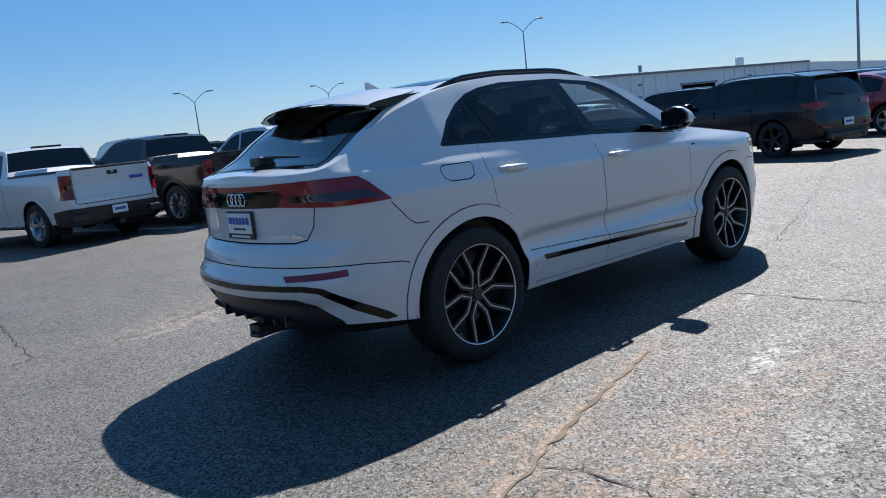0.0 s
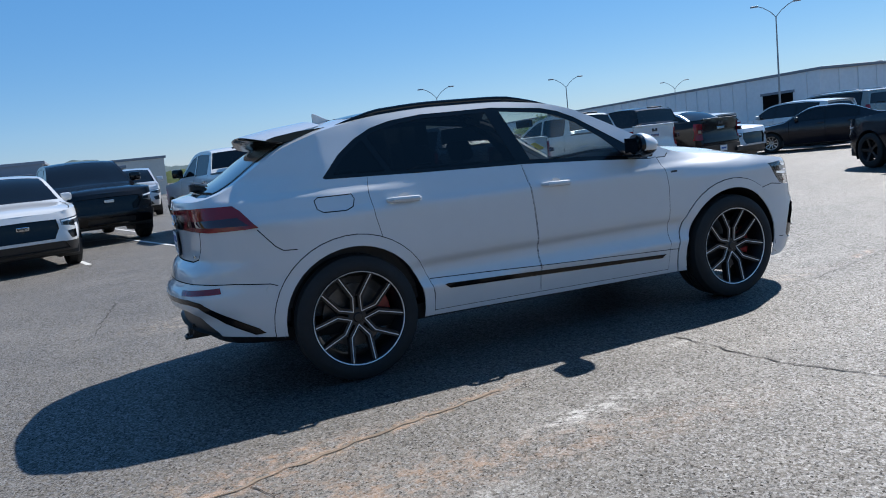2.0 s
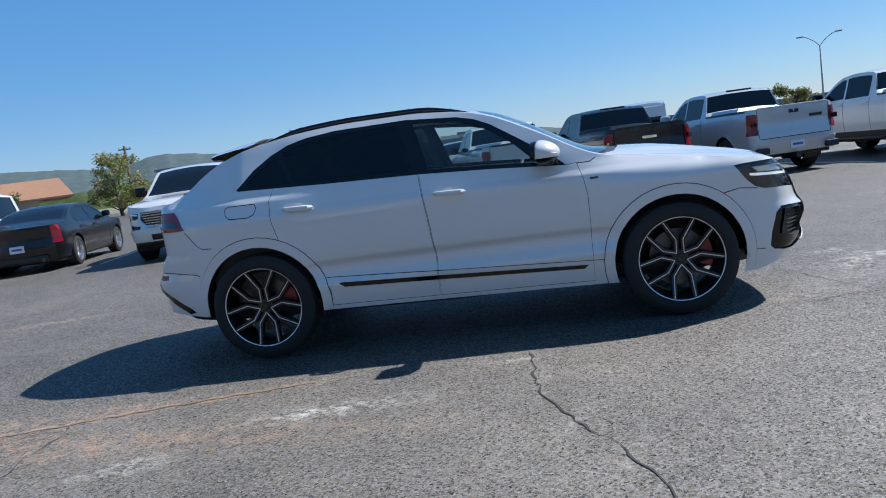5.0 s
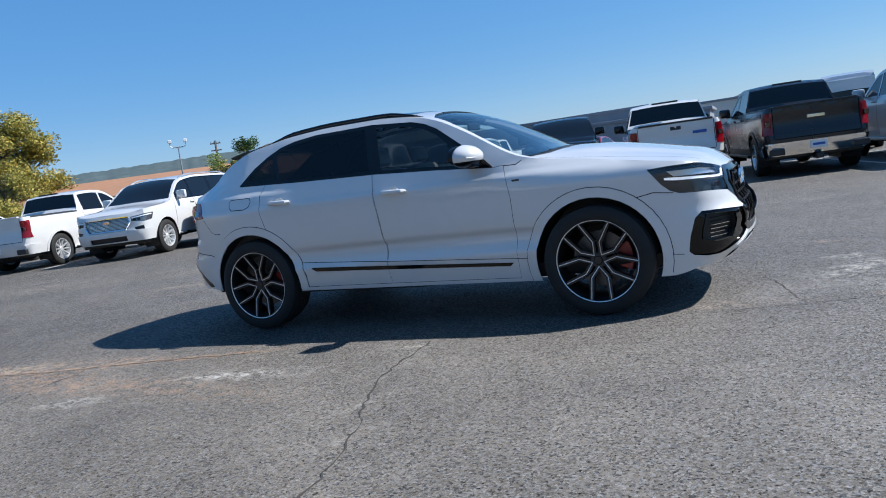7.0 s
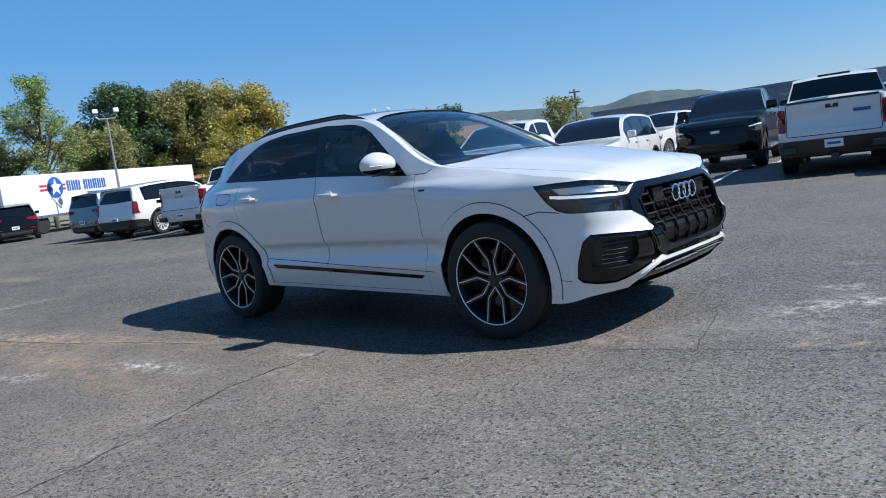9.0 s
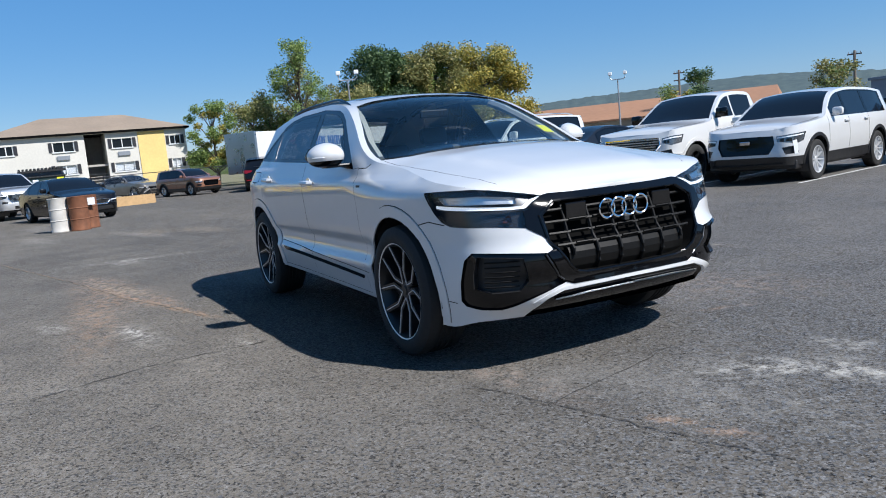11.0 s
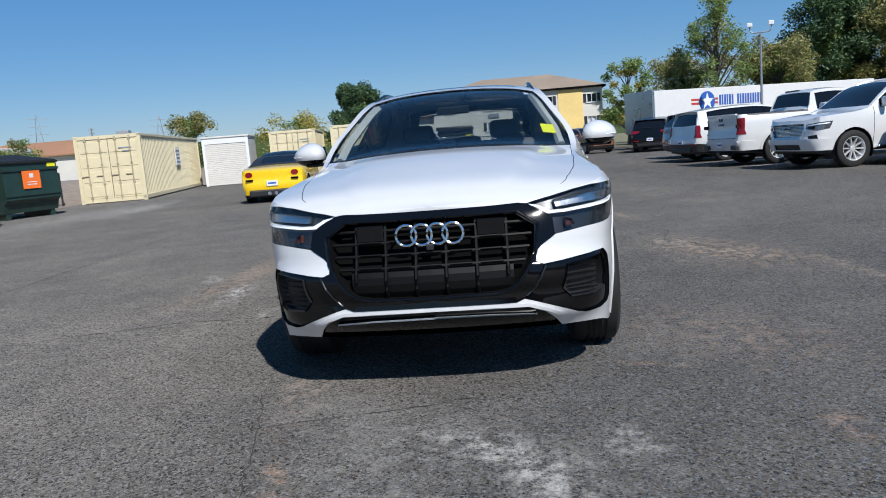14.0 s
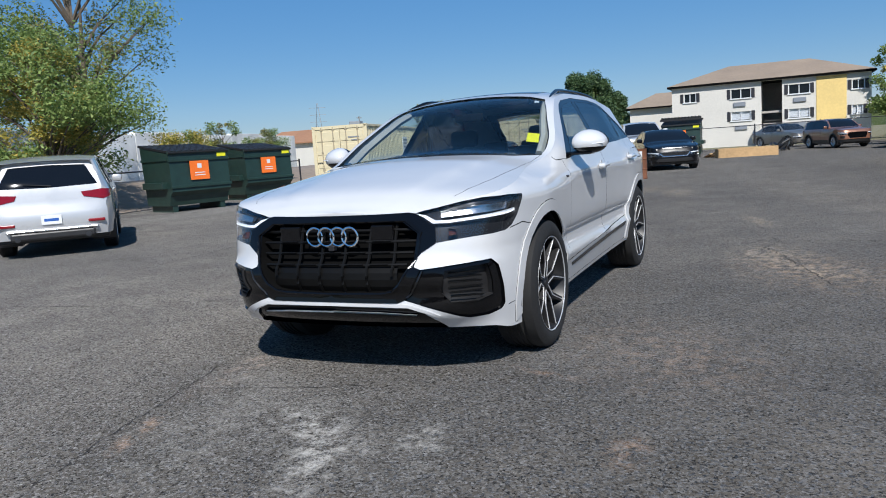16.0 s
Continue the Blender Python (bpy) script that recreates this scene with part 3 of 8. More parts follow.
METALW = plain("white_metal_cladding", (0.74, 0.75, 0.76), 0.55, 0, 0, 0.08, 3)
GREYW = plain("grey_metal_cladding", (0.20, 0.22, 0.25), 0.6, 0, 0, 0.10, 2)
STUCCO = stucco("cream_stucco", (0.57, 0.55, 0.50))
YELLOWP = stucco("yellow_board", (0.70, 0.52, 0.20))
SHINGLE = plain("tan_shingle", (0.26, 0.20, 0.145), 0.9, 0, 0, 0.18, 5, 0.3)
BROWNROOF = plain("red_brown_roof", (0.30, 0.155, 0.085), 0.85, 0, 0, 0.15, 2, 0.2)
CREAM = plain("cream_container_paint", (0.60, 0.53, 0.35), 0.5, 0, 0, 0.10, 2.5)
SHEDW = plain("white_shed_sheet", (0.58, 0.56, 0.52), 0.5, 0, 0, 0.06, 4)
GREENM = plain("dark_green_dumpster_paint", (0.012, 0.032, 0.026), 0.45, 0, 0.1, 0.35, 4, 0.05)
LIDM = plain("black_dumpster_lid", (0.012, 0.012, 0.013), 0.55, 0, 0, 0.2, 6)
RUST = plain("rusty_drum", (0.17, 0.065, 0.03), 0.8, 0, 0, 0.45, 6, 0.3)
DRUMW = plain("weathered_white_drum", (0.50, 0.48, 0.44), 0.7, 0, 0, 0.2, 5, 0.1)
POLE = plain("galvanised_pole", (0.30, 0.31, 0.32), 0.5, 0.6, 0, 0.1)
WOOD = plain("raw_timber", (0.42, 0.27, 0.13), 0.8, 0, 0, 0.25, 12, 0.2)
OLDWOOD = plain("grey_utility_pole_wood", (0.17, 0.14, 0.11), 0.9, 0, 0, 0.25, 12, 0.2)
CONCRETE = plain("concrete", (0.36, 0.34, 0.31), 0.9, 0, 0, 0.15, 6, 0.2)
TRAILERW = plain("white_trailer_panel", (0.58, 0.58, 0.57), 0.4, 0, 0, 0.05, 3)
# strong mottle in the wall's colour stands for dappled sunlight on it
WALLW = plain("dappled_white_wall", (0.80, 0.79, 0.75), 0.85, 0, 0, 0.42, 0.9, 0.2)


def frame_at(a, b, z=0.0):
    """Axes for a wall: x runs from a to b, y is its outward side (left of that way), z up."""
    d = (Vector((*b, 0)) - Vector((*a, 0)))
    ang = math.degrees(math.atan2(d.y, d.x))
    return pose(a[0], a[1], z, 0, 0, ang), d.length


def wall_with_holes(length, height, thick, holes):
    """A wall along x, from y = 0 (outer face) to y = -thick, with real openings."""
    t = tessellate([(0, 0), (length, 0), (length, height), (0, height)], [("hole", h) for h in holes], (4.0, 4.0))
    bm = bmesh.new()
    surface(bm, *t["body"], lambda u, v, o: np.stack([u, np.full_like(u, o), v], 1), -thick, True)
    surface(bm, *t["body"], lambda u, v, o: np.stack([u, np.full_like(u, o), v], 1), 0.0, False)
    bmesh.ops.remove_doubles(bm, verts=bm.verts, dist=0.0005)
    bmesh.ops.recalc_face_normals(bm, faces=bm.faces)
    return bm


def rect(x0, z0, x1, z1):
    return [(x0, z0), (x1, z0), (x1, z1), (x0, z1)]


def warehouse(a, b, h, depth, name, label, mat, rib, doors, units, trim=GREYW):
    """A long metal-clad shed: outer wall from a to b, ribbed, flat roofed, with openings in its wall."""
    m, ln = frame_at(a, b)
    ob = thing(name, label, "building", "", m)
    holes = [rect(x, 0.0, x + w, z) for x, w, z in doors]
    part("wall", wall_with_holes(ln, h, 0.3, holes), mat, ob)
    for x0, x1 in ((0, 0.3), (ln - 0.3, ln)):
        part("wall", box((x0, -depth, 0), (x1, -0.3, h)), mat, ob)
    part("wall", box((0, -depth - 0.3, 0), (ln, -depth, h)), mat, ob)
    part("roof", box((-0.2, -depth - 0.4, h), (ln + 0.2, 0.25, h + 0.22), None, 0.03), trim, ob)
    bm = bmesh.new()
    x = 0.5
    while x < ln:
        if not any(d0 - 0.2 < x < d0 + w + 0.2 for d0, w, z in doors):
            add_box(bm, (x - 0.05, 0.0, 0.0), (x + 0.05, 0.06, h))
        x += rib
    if rib < ln:
        tagged(part("cladding_ribs", bm, mat, ob), kind="stuff")
    else:
        bm.free()
    for x, w, z in doors:
        # no door leaf: a near-black sheet stands for the shade inside the bay
        d = part("door", box((x, -2.6, 0), (x + w, -2.5, z)), GAP, ob, "open loading bay, its shade drawn as a black panel")
        part("door_frame", box((x - 0.12, -0.05, z), (x + w + 0.12, 0.08, z + 0.18)), trim, d)
    for x, y, w, hh in units:
        part("roof_unit", box((x, y - 1.2, h + 0.2), (x + w, y, h + 0.2 + hh), None, 0.05), METALW, ob)
    return ob


wh = warehouse((98.0, 107.0), (88.6, 33.0), 4.35, 40, "warehouse", "long white metal-clad workshop with a dark loading bay", METALW, 0.9, [(12.0, 4.5, 2.9), (45.0, 7.0, 3.2)], [(60.0, -6.0, 4.0, 0.8), (68, -3, 0.4, 1.4), (24.0, -5, 2.0, 0.7)])
m_, l_ = frame_at((88.6, 33.0), (150.0, 41.0))
part("wall", box((0, -0.3, 0), (l_, 0.0, 4.35)), METALW, wh).matrix_basis = wh.matrix_basis.inverted() @ m_
# flat near-black slabs on the walls stand for shade in open bays
bay = part("bay_shade_panel", box((74.61, -23.4, 0.0), (74.66, -18.0, 3.0)), GAP, wh, "open loading bay, its shade drawn as a black panel")
part("bay_frame", box((74.61, -23.7, 3.0), (74.75, -17.7, 3.2)), GREYW, bay)
bay = part("bay_shade_panel", box((68.0, -40.36, 0.0), (71.6, -40.31, 2.9)), GAP, wh, "open loading bay, its shade drawn as a black panel")
part("bay_frame", box((67.8, -40.42, 2.9), (71.8, -40.31, 3.1)), GREYW, bay)
bm = bmesh.new()
for i in range(40):
    if not 66.8 < 1.0 + i * 1.85 < 72.4:
        add_box(bm, (1.0 + i * 1.85, -40.38, 0.0), (1.10 + i * 1.85, -40.3, 4.3))
tagged(part("cladding_ribs", bm, METALW, wh), kind="stuff")
bm = bmesh.new()
for i in range(20):
    if not -24.5 < -38.5 + i * 1.85 < -17.0:
        add_box(bm, (74.6, -38.5 + i * 1.85, 0.0), (74.68, -38.4 + i * 1.85, 4.3))
tagged(part("cladding_ribs", bm, METALW, wh), kind="stuff")
for y in (-30.0, -12.0):
    part("wall_lamp", box((74.6, y, 3.3), (74.85, y + 0.35, 3.5), None, 0.03), GREYW, wh)
part("flue", tube((70.0, -24.0, 4.5), (70.0, -24.0, 5.6), 0.18, None, 10), GREYW, wh)
warehouse((30.0, 150.0), (98.0, 109.0), 2.9, 20, "low_building", "low pale building along the far edge", GREYW, 200, [], [])
warehouse((-31.0, 72.0), (-8.5, 73.0), 3.35, 18, "grey_building", "long grey metal building with a dark eave", GREYW, 1.2, [(5.0, 3.0, 2.2)], [])
warehouse((-6.5, 78.0), (0.5, 78.4), 3.3, 10, "cream_building", "low cream building with a flat roof", STUCCO, 200, [(1.0, 4.5, 2.2)], [])
warehouse((-13.0, 56.4), (-3.0, 57.0), 2.35, 8, "open_shed", "low grey open-fronted shed", GREYW, 200, [(1.0, 8.0, 1.9)], [])
for i in range(2):
    bm = bmesh.new()
    bmesh.ops.create_uvsphere(bm, u_segments=14, v_segments=8, radius=1.3, matrix=Matrix.Translation((93.5 + i, 77.0 - 4 * i, 5.3)))
    tagged(part("roof_tank", bm, METALW, None, "", True), "pale round tank on the workshop roof", "roof tank", "roof tanks")


def gable(ob, x0, x1, y0, y1, z0, z1, mat, over=0.4, hip=0.0):
    """A pitched roof with thickness; hip draws the ridge in from both ends."""
    bm = bmesh.new()
    ym = (y0 + y1) / 2
    for dz in (0.0,):
        a = [bm.verts.new(p) for p in ((x0 - over, y0 - over, z0), (x1 + over, y0 - over, z0), (x1 + over, y1 + over, z0), (x0 - over, y1 + over, z0))]
        r = [bm.verts.new((x0 + hip, ym, z1)), bm.verts.new((x1 - hip, ym, z1))]
        for f in ((a[0], a[1], r[1], r[0]), (a[2], a[3], r[0], r[1]), (a[1], a[2], r[1]), (a[3], a[0], r[0]), (a[3], a[2], a[1], a[0])):
            bm.faces.new(f)
    bmesh.ops.recalc_face_normals(bm, faces=bm.faces)
    part("roof", bm, mat, ob)
    part("eave", box((x0 - over, y0 - over - 0.03, z0 - 0.14), (x1 + over, y1 + over + 0.03, z0 - 0.004)), GAP if mat is SHINGLE else mat, ob)


# low building with a long brown roof
m_, l_ = frame_at((-40.0, 52.0), (-64.0, 35.0))
bb = thing("brown_roof_building", "long low building with a red-brown pitched roof", "building", "", m_)
part("wall", box((0, -14, 0), (l_, 0, 2.4)), STUCCO, bb)
gable(bb, -2, l_ + 2, -15, 1, 2.5, 4.3, BROWNROOF, 0.6)

# two-storey apartment house: faces the lot, stair well in the middle
apt = thing("apartment_house", "two-storey cream apartment house with tan hipped roof and open stair", "building", "", pose(-56.8, -6.05, 0, 0, 0, 90) @ Matrix.Diagonal((0.96, 0.96, 1.01, 1)))
AW, AH = 14.4, 4.75
wins = [(0.95, 3.62, 0.95, 0.62), (4.55, 3.62, 1.5, 0.66), (4.55, 1.95, 1.5, 0.66), (8.75, 3.62, 1.5, 0.66), (8.75, 1.85, 1.5, 0.66), (13.1, 3.62, 0.85, 0.62), (13.1, 1.85, 0.75, 0.62)]
holes = [rect(x, z, x + w, z + h) for x, z, w, h in wins] + [rect(6.8, 0.0, 8.3, AH - 0.02)]
# the wall's own x runs along world y; its outer face looks to world +x
flip = Matrix.Diagonal((1, -1, 1, 1))
part("wall", wall_with_holes(AW, AH, 0.3, holes), STUCCO, apt).matrix_basis = flip
part("wall", box((0, 0.3, 0), (0.3, 12, AH)), STUCCO, apt)
part("wall", box((AW - 0.3, 0.3, 0), (AW, 12, AH)), STUCCO, apt)
part("wall", box((0, 12, 0), (AW, 12.3, AH)), STUCCO, apt)
part("stair_wall", box((6.6, 0.3, 0), (6.8, 5, AH)), STUCCO, apt)
part("stair_wall", box((8.3, 0.3, 0), (8.5, 5, AH)), STUCCO, apt)
part("back_wall", box((6.8, 4.8, 0), (8.3, 5.0, AH)), CONCRETE, apt)
part("landing", box((6.8, 0.4, 2.35), (8.3, 2.6, 2.5)), CONCRETE, apt)
for i in range(9):
    part("stair_step", box((6.9, -0.9 + i * 0.24, 0.22 * i), (8.2, -0.62 + i * 0.24, 0.22 * i + 0.06)), CONCRETE, apt)
part("stair_cheek", box((6.4, -1.1, 0), (6.65, 0.0, 1.5)), STUCCO, apt)
part("stair_cheek", box((8.5, -1.1, 0), (8.75, 0.0, 1.6)), STUCCO, apt)
part("yellow_panel", box((10.7, -0.06, 0.15), (12.75, -0.005, AH - 0.05)), YELLOWP, apt, "bare yellow board panel")
gable(apt, 0, AW, 0, 12.3, AH + 0.15, AH + 1.75, SHINGLE, 0.32, 4.0)
for x, z, w, h in wins:
    wv = new("window")
    wv.parent = apt
    part("pane", box((x, 0.12, z), (x + w, 0.128, z + h)), CLEAR if z < 3 else DARKGLASS, wv)
    for a, b in ((x - 0.02, x + 0.05), (x + w - 0.05, x + w + 0.02), (x + w / 2 - 0.03, x + w / 2 + 0.03)):
        part("window_frame", box((a, 0.04, z), (b, 0.11, z + h)), PLATEM, wv)
    part("window_sill", box((x - 0.08, -0.09, z - 0.08), (x + w + 0.08, 0.1, z - 0.002)), PLATEM, wv)
    part("blind", box((x + 0.04, 0.16, z + (0.04 if z < 3 else h * 0.45)), (x + w - 0.04, 0.18, z + h)), PLATEM, wv)
    for a in (x - 0.28, x + w + 0.03):
        part("shutter", box((a, -0.05, z - 0.03), (a + 0.25, -0.004, z + h + 0.03), None, 0.008), DARKINK, wv, "dark window shutter")
for x, z in ((4.75, 3.0), (4.85, 1.25), (9.1, 3.0), (9.1, 1.2)):
    part("wall_vent", box((x, -0.12, z), (x + 0.9, -0.004, z + 0.32), None, 0.02), GREYW, apt, "grey wall air conditioner")
for z in (3.45, 1.9):
    part("end_window", box((-0.03, 1.5, z), (-0.004, 2.5, z + 0.9)), DARKGLASS, apt)
    part("end_window", box((-0.03, 5.5, z), (-0.004, 6.5, z + 0.9)), DARKGLASS, apt)
house = thing("house", "small house with brown roof beyond the apartment", "building", "", pose(-72, -12.2, 0, 0, 0, 90))
part("wall", box((0, 0, 0), (11, 8, 4.0)), STUCCO, house)
gable(house, 0, 11, 0, 8, 4.1, 5.6, SHINGLE, 0.5, 2.0)
house = thing("house", "low far house with a red-brown roof", "building", "", pose(-76, -62, 0, 0, 0, 90))
part("wall", box((0, 0, 0), (13, 8, 3.4)), STUCCO, house)
gable(house, 0, 13, 0, 8, 3.5, 5.2, BROWNROOF, 0.5, 1.0)


# rod colour: rust, plus the rods' dark shadows painted in
RODM = plain("rusted_shaded_rod_paint", (0.34, 0.29, 0.20), 0.6, 0, 0, 0.25, 14, 0.1)


def container(a, heading, length, label):
    """A corrugated steel box: a is the door end's right bottom corner seen from outside, heading the way its length runs."""
    ob = thing("shipping_container", label, "container", "shipping containers", pose(a[0], a[1], 0, 0, 0, heading))
    w, h = 2.44, 2.59
    for y0, y1 in ((0, 0.12), (w - 0.12, w)):
        for z0, z1 in ((0.05, 0.2), (h - 0.1, h)):
            part("rail", box((0, y0, z0), (length, y1, z1), None, 0.01), CREAM, ob)
        for x0 in (0, length - 0.14):
            part("corner_post", box((x0, y0 - 0.01, 0.0), (x0 + 0.14, y1 + 0.01, h + 0.01), None, 0.008), CREAM, ob)
    for s, y in ((-1, 0.03), (1, w - 0.03)):
        bm = bmesh.new()
        x, k, prev = 0.14, 0, None
        while x < length - 0.14:
            for dx, dy in ((0.0, 0.0), (0.07, 0.0), (0.11, 0.036), (0.21, 0.036)):
                yy = y - s * dy
                cur = (bm.verts.new((x + dx, yy, 0.2)), bm.verts.new((x + dx, yy, h - 0.1)))
                if prev:
                    bm.faces.new((prev[0], cur[0], cur[1], prev[1]))
                prev = cur
            x += 0.25
        part("side_panel", bm, CREAM, ob)
    part("roof", box((0.05, 0.05, h - 0.06), (length - 0.05, w - 0.05, h - 0.02)), CREAM, ob)
    part("floor", box((0.05, 0.05, 0.12), (length - 0.05, w - 0.05, 0.18)), CREAM, ob)
    part("end_panel", box((length - 0.1, 0.1, 0.2), (length - 0.04, w - 0.1, h - 0.1)), CREAM, ob)
    part("sill", box((0, 0.1, 0.03), (0.12, w - 0.1, 0.17)), CREAM, ob)
    part("header", box((0, 0.1, h - 0.13), (0.12, w - 0.1, h)), CREAM, ob)
    for y0 in (0.13, w / 2 + 0.01):
        y1 = y0 + w / 2 - 0.14
        d = part("container_door", box((0.03, y0, 0.18), (0.09, y1, h - 0.14), None, 0.008), CREAM, ob)
        for i in range(4):
            z0 = 0.26 + i * 0.56
            part("door_rib", box((0.012, y0 + 0.05, z0), (0.03, y1 - 0.05, z0 + 0.40), None, 0.008), CREAM, d)
        for y in (y0 + 0.28, y1 - 0.28):
            part("lock_rod", tube((0.0, y, 0.1), (0.0, y, h - 0.06), 0.024, None, 8), RODM, d, "rusted cream lock rod, darkened for its shadow")
            part("rod_handle", box((-0.03, y - 0.015, 1.05), (0.01, y + 0.26, 1.085), None, 0.006), RODM, d)
            for z in (0.22, 0.72, 1.45, 1.95, 2.40):
                part("rod_bracket", box((-0.012, y - 0.045, z), (0.03, y + 0.045, z + 0.06), None, 0.004), RODM, d)
    for (y, z, dy, dz) in ((0.35, 2.05, 0.5, 0.05), (0.45, 1.93, 0.25, 0.04)):
        part("stencil_bar", box((-0.002, y, z), (0.010, y + dy, z + dz)), GREYW, ob)
    return ob


c1 = container((-22.0, -13.9), 193.3, 12.19, "long cream shipping container with ribbed sides")
pl_ = part("notice_board", box((6.0, -0.03, 1.25), (6.9, -0.005, 2.05)), PLATEM, c1, "pale notice with grey print")
for i in range(4):
    part("print_bar", box((6.08, -0.036, 1.35 + 0.17 * i), (6.82, -0.031, 1.43 + 0.17 * i)), GREYW, pl_)
part("roof_vent", box((2.0, 0.9, 2.60), (2.5, 1.4, 2.82), None, 0.03), GREYW, c1)
container((-33.7, -10.1), 190, 6.06, "cream shipping container standing behind parked cars")
container((-32.3, -6.4), 193, 6.06, "cream shipping container beside an evergreen tree")
shed = thing("storage_shed", "white metal storage shed with closed roller door", "shed", "", pose(-32.1, -13.25, 0, 0, 0, 193))
part("shed_wall", box((0.06, 0, 0), (3.2, 0.06, 2.45)), SHEDW, shed)
part("shed_wall", box((0.06, 2.28, 0), (3.2, 2.34, 2.45)), SHEDW, shed)
part("shed_wall", box((3.2, 0, 0), (3.26, 2.34, 2.45)), SHEDW, shed)
part("shed_roof", box((-0.05, -0.05, 2.45), (3.3, 2.39, 2.53), None, 0.015), SHEDW, shed)
for y0, y1, z0 in ((0, 0.14, 0), (2.2, 2.34, 0), (0.14, 2.2, 2.15)):
    part("door_surround", box((0, y0, z0), (0.08, y1, 2.45)), PLATEM, shed)
rd = new("roller_door")
rd.parent = shed
for i in range(22):
    part("slat", box((0.03, 0.14, 0.02 + i * 0.097), (0.06, 2.2, 0.112 + i * 0.097), None, 0.012), SHEDW, rd)


def dumpster(x, y, heading, label, load=False):
    ob = thing("dumpster", label, "dumpster", "dumpsters", pose(x, y, 0, 0, 0, heading) @ Matrix.Diagonal((0.96, 1.0, 1.17, 1)))
    # front looks along local -y
    prof = [(-0.62, 0.16), (0.66, 0.16), (0.80, 1.62), (-0.80, 1.42), (-0.86, 0.50), (-0.70, 0.40)]
    bm = bmesh.new()
    a = [bm.verts.new((-0.98, q, z)) for q, z in prof]
    b = [bm.verts.new((0.98, q, z)) for q, z in prof]
    bm.faces.new(a)
    bm.faces.new(b[::-1])
    for i in range(len(prof)):
        j = (i + 1) % len(prof)
        bm.faces.new((a[j], a[i], b[i], b[j]))
    bmesh.ops.recalc_face_normals(bm, faces=bm.faces)
    part("bin_body", bm, GREENM, ob, "dark green steel bin")
    for s in (-1, 1):
        part("fork_pocket", box((s * 1.06 - 0.09, -0.62, 0.58), (s * 1.06 + 0.09, 0.55, 0.74), None, 0.01), GREENM, ob)
        part("side_rib", box((s * 0.99 - 0.03, -0.72, 1.26), (s * 0.99 + 0.03, 0.76, 1.32)), GREENM, ob)
        part("foot", box((s * 0.8 - 0.08, -0.6, 0.0), (s * 0.8 + 0.08, 0.6, 0.17)), GREENM, ob)
    part("front_rib", box((-1.0, -0.86, 1.22), (1.0, -0.78, 1.29), None, 0.01), GREENM, ob)
    part("front_rib", box((-1.0, -0.90, 0.58), (1.0, -0.82, 0.65), None, 0.01), GREENM, ob)
    part("top_rim", box((-1.01, -0.84, 1.40), (1.01, -0.77, 1.47), None, 0.01), GREENM, ob)
    for x0, x1 in ((-1.0, -0.01), (0.01, 1.0)):
        lid = part("lid", box((x0, -0.88, -0.02), (x1, 0.88, 0.012), None, 0.006), LIDM, ob, "black plastic lid")
        lid.matrix_basis = pose(0, 0, 1.55, 7, 0, 0)
        for i in range(6):
            part("lid_rib", box((x0 + i * 0.165, -0.86, 0.014), (x0 + i * 0.165 + 0.10, 0.86, 0.035)), LIDM, lid)
    part("warning_label", box((-0.36, -0.888, 0.76), (0.26, -0.868, 1.22)), ORANGETAG, ob, "orange label with pale print")
    part("print_bar", box((-0.12, -0.892, 1.04), (0.02, -0.889, 1.15)), PLATEM, ob)
    for i in range(2):
        part("print_bar", box((-0.22, -0.892, 0.86 + i * 0.06), (0.12, -0.889, 0.88 + i * 0.06)), PLATEM, ob)
    part("yellow_label", box((0.62, -0.825, 1.30), (0.92, -0.80, 1.40)), YELLOWTAG, ob)
    if load:
        bm = bmesh.new()
        for i in range(12):
            add_box(bm, (-1.0 + i * 0.17, -0.8, 1.72), (-0.92 + i * 0.17, 0.8, 1.80))
        add_box(bm, (-1.05, -0.85, 1.64), (1.05, -0.75, 1.72))
        add_box(bm, (-1.05, 0.75, 1.64), (1.05, 0.85, 1.72))
        part("lattice_load", bm, LIDM, ob, "black slatted frame lying on the bin")
    return ob


dumpster(-11.3, -13.98, 163, "dark green dumpster with orange label and black lids")
dumpster(-15.85, -15.0, 162, "dark green dumpster with orange label beside a fence")
dumpster(-35.2, -2.7, 92, "dark green dumpster with a black slatted frame on top", True)
part_ = thing("yellow_bin", "small weathered yellow bin between dumpsters", "bin", "", pose(-13.45, -15.1, 0))
part("bin_shell", lathe([(0.001, 0.0), (0.26, 0.0), (0.29, 0.55), (0.25, 0.58), (0.22, 0.1)], 16, "z"), plain("faded_yellow", (0.55, 0.27, 0.04), 0.7, 0, 0, 0.2, 8), part_)


def drum(x, y, mat, label):
    ob = thing("oil_drum", label, "barrel", "oil drums", pose(x, y, 0) @ Matrix.Diagonal((0.83, 0.83, 1.0, 1)))
    prof = [(0.001, 0.0), (0.29, 0.0), (0.30, 0.02), (0.29, 0.04), (0.285, 0.28), (0.30, 0.30), (0.285, 0.32), (0.285, 0.57), (0.30, 0.59), (0.285, 0.61), (0.285, 0.86), (0.30, 0.885), (0.28, 0.89), (0.275, 0.87), (0.001, 0.865)]
    part("drum_shell", lathe(prof, 22, "z"), mat, ob, "", True)
    part("bung", tube((0.15, 0.0, 0.865), (0.15, 0.0, 0.885), 0.035), POLE, ob)


drum(-16.5, -2.46, DRUMW, "weathered white oil drum")
drum(-16.3, -2.0, RUST, "rusty brown oil drum")
drum(-16.9, -1.74, RUST, "rusty oil drum with a white patch")
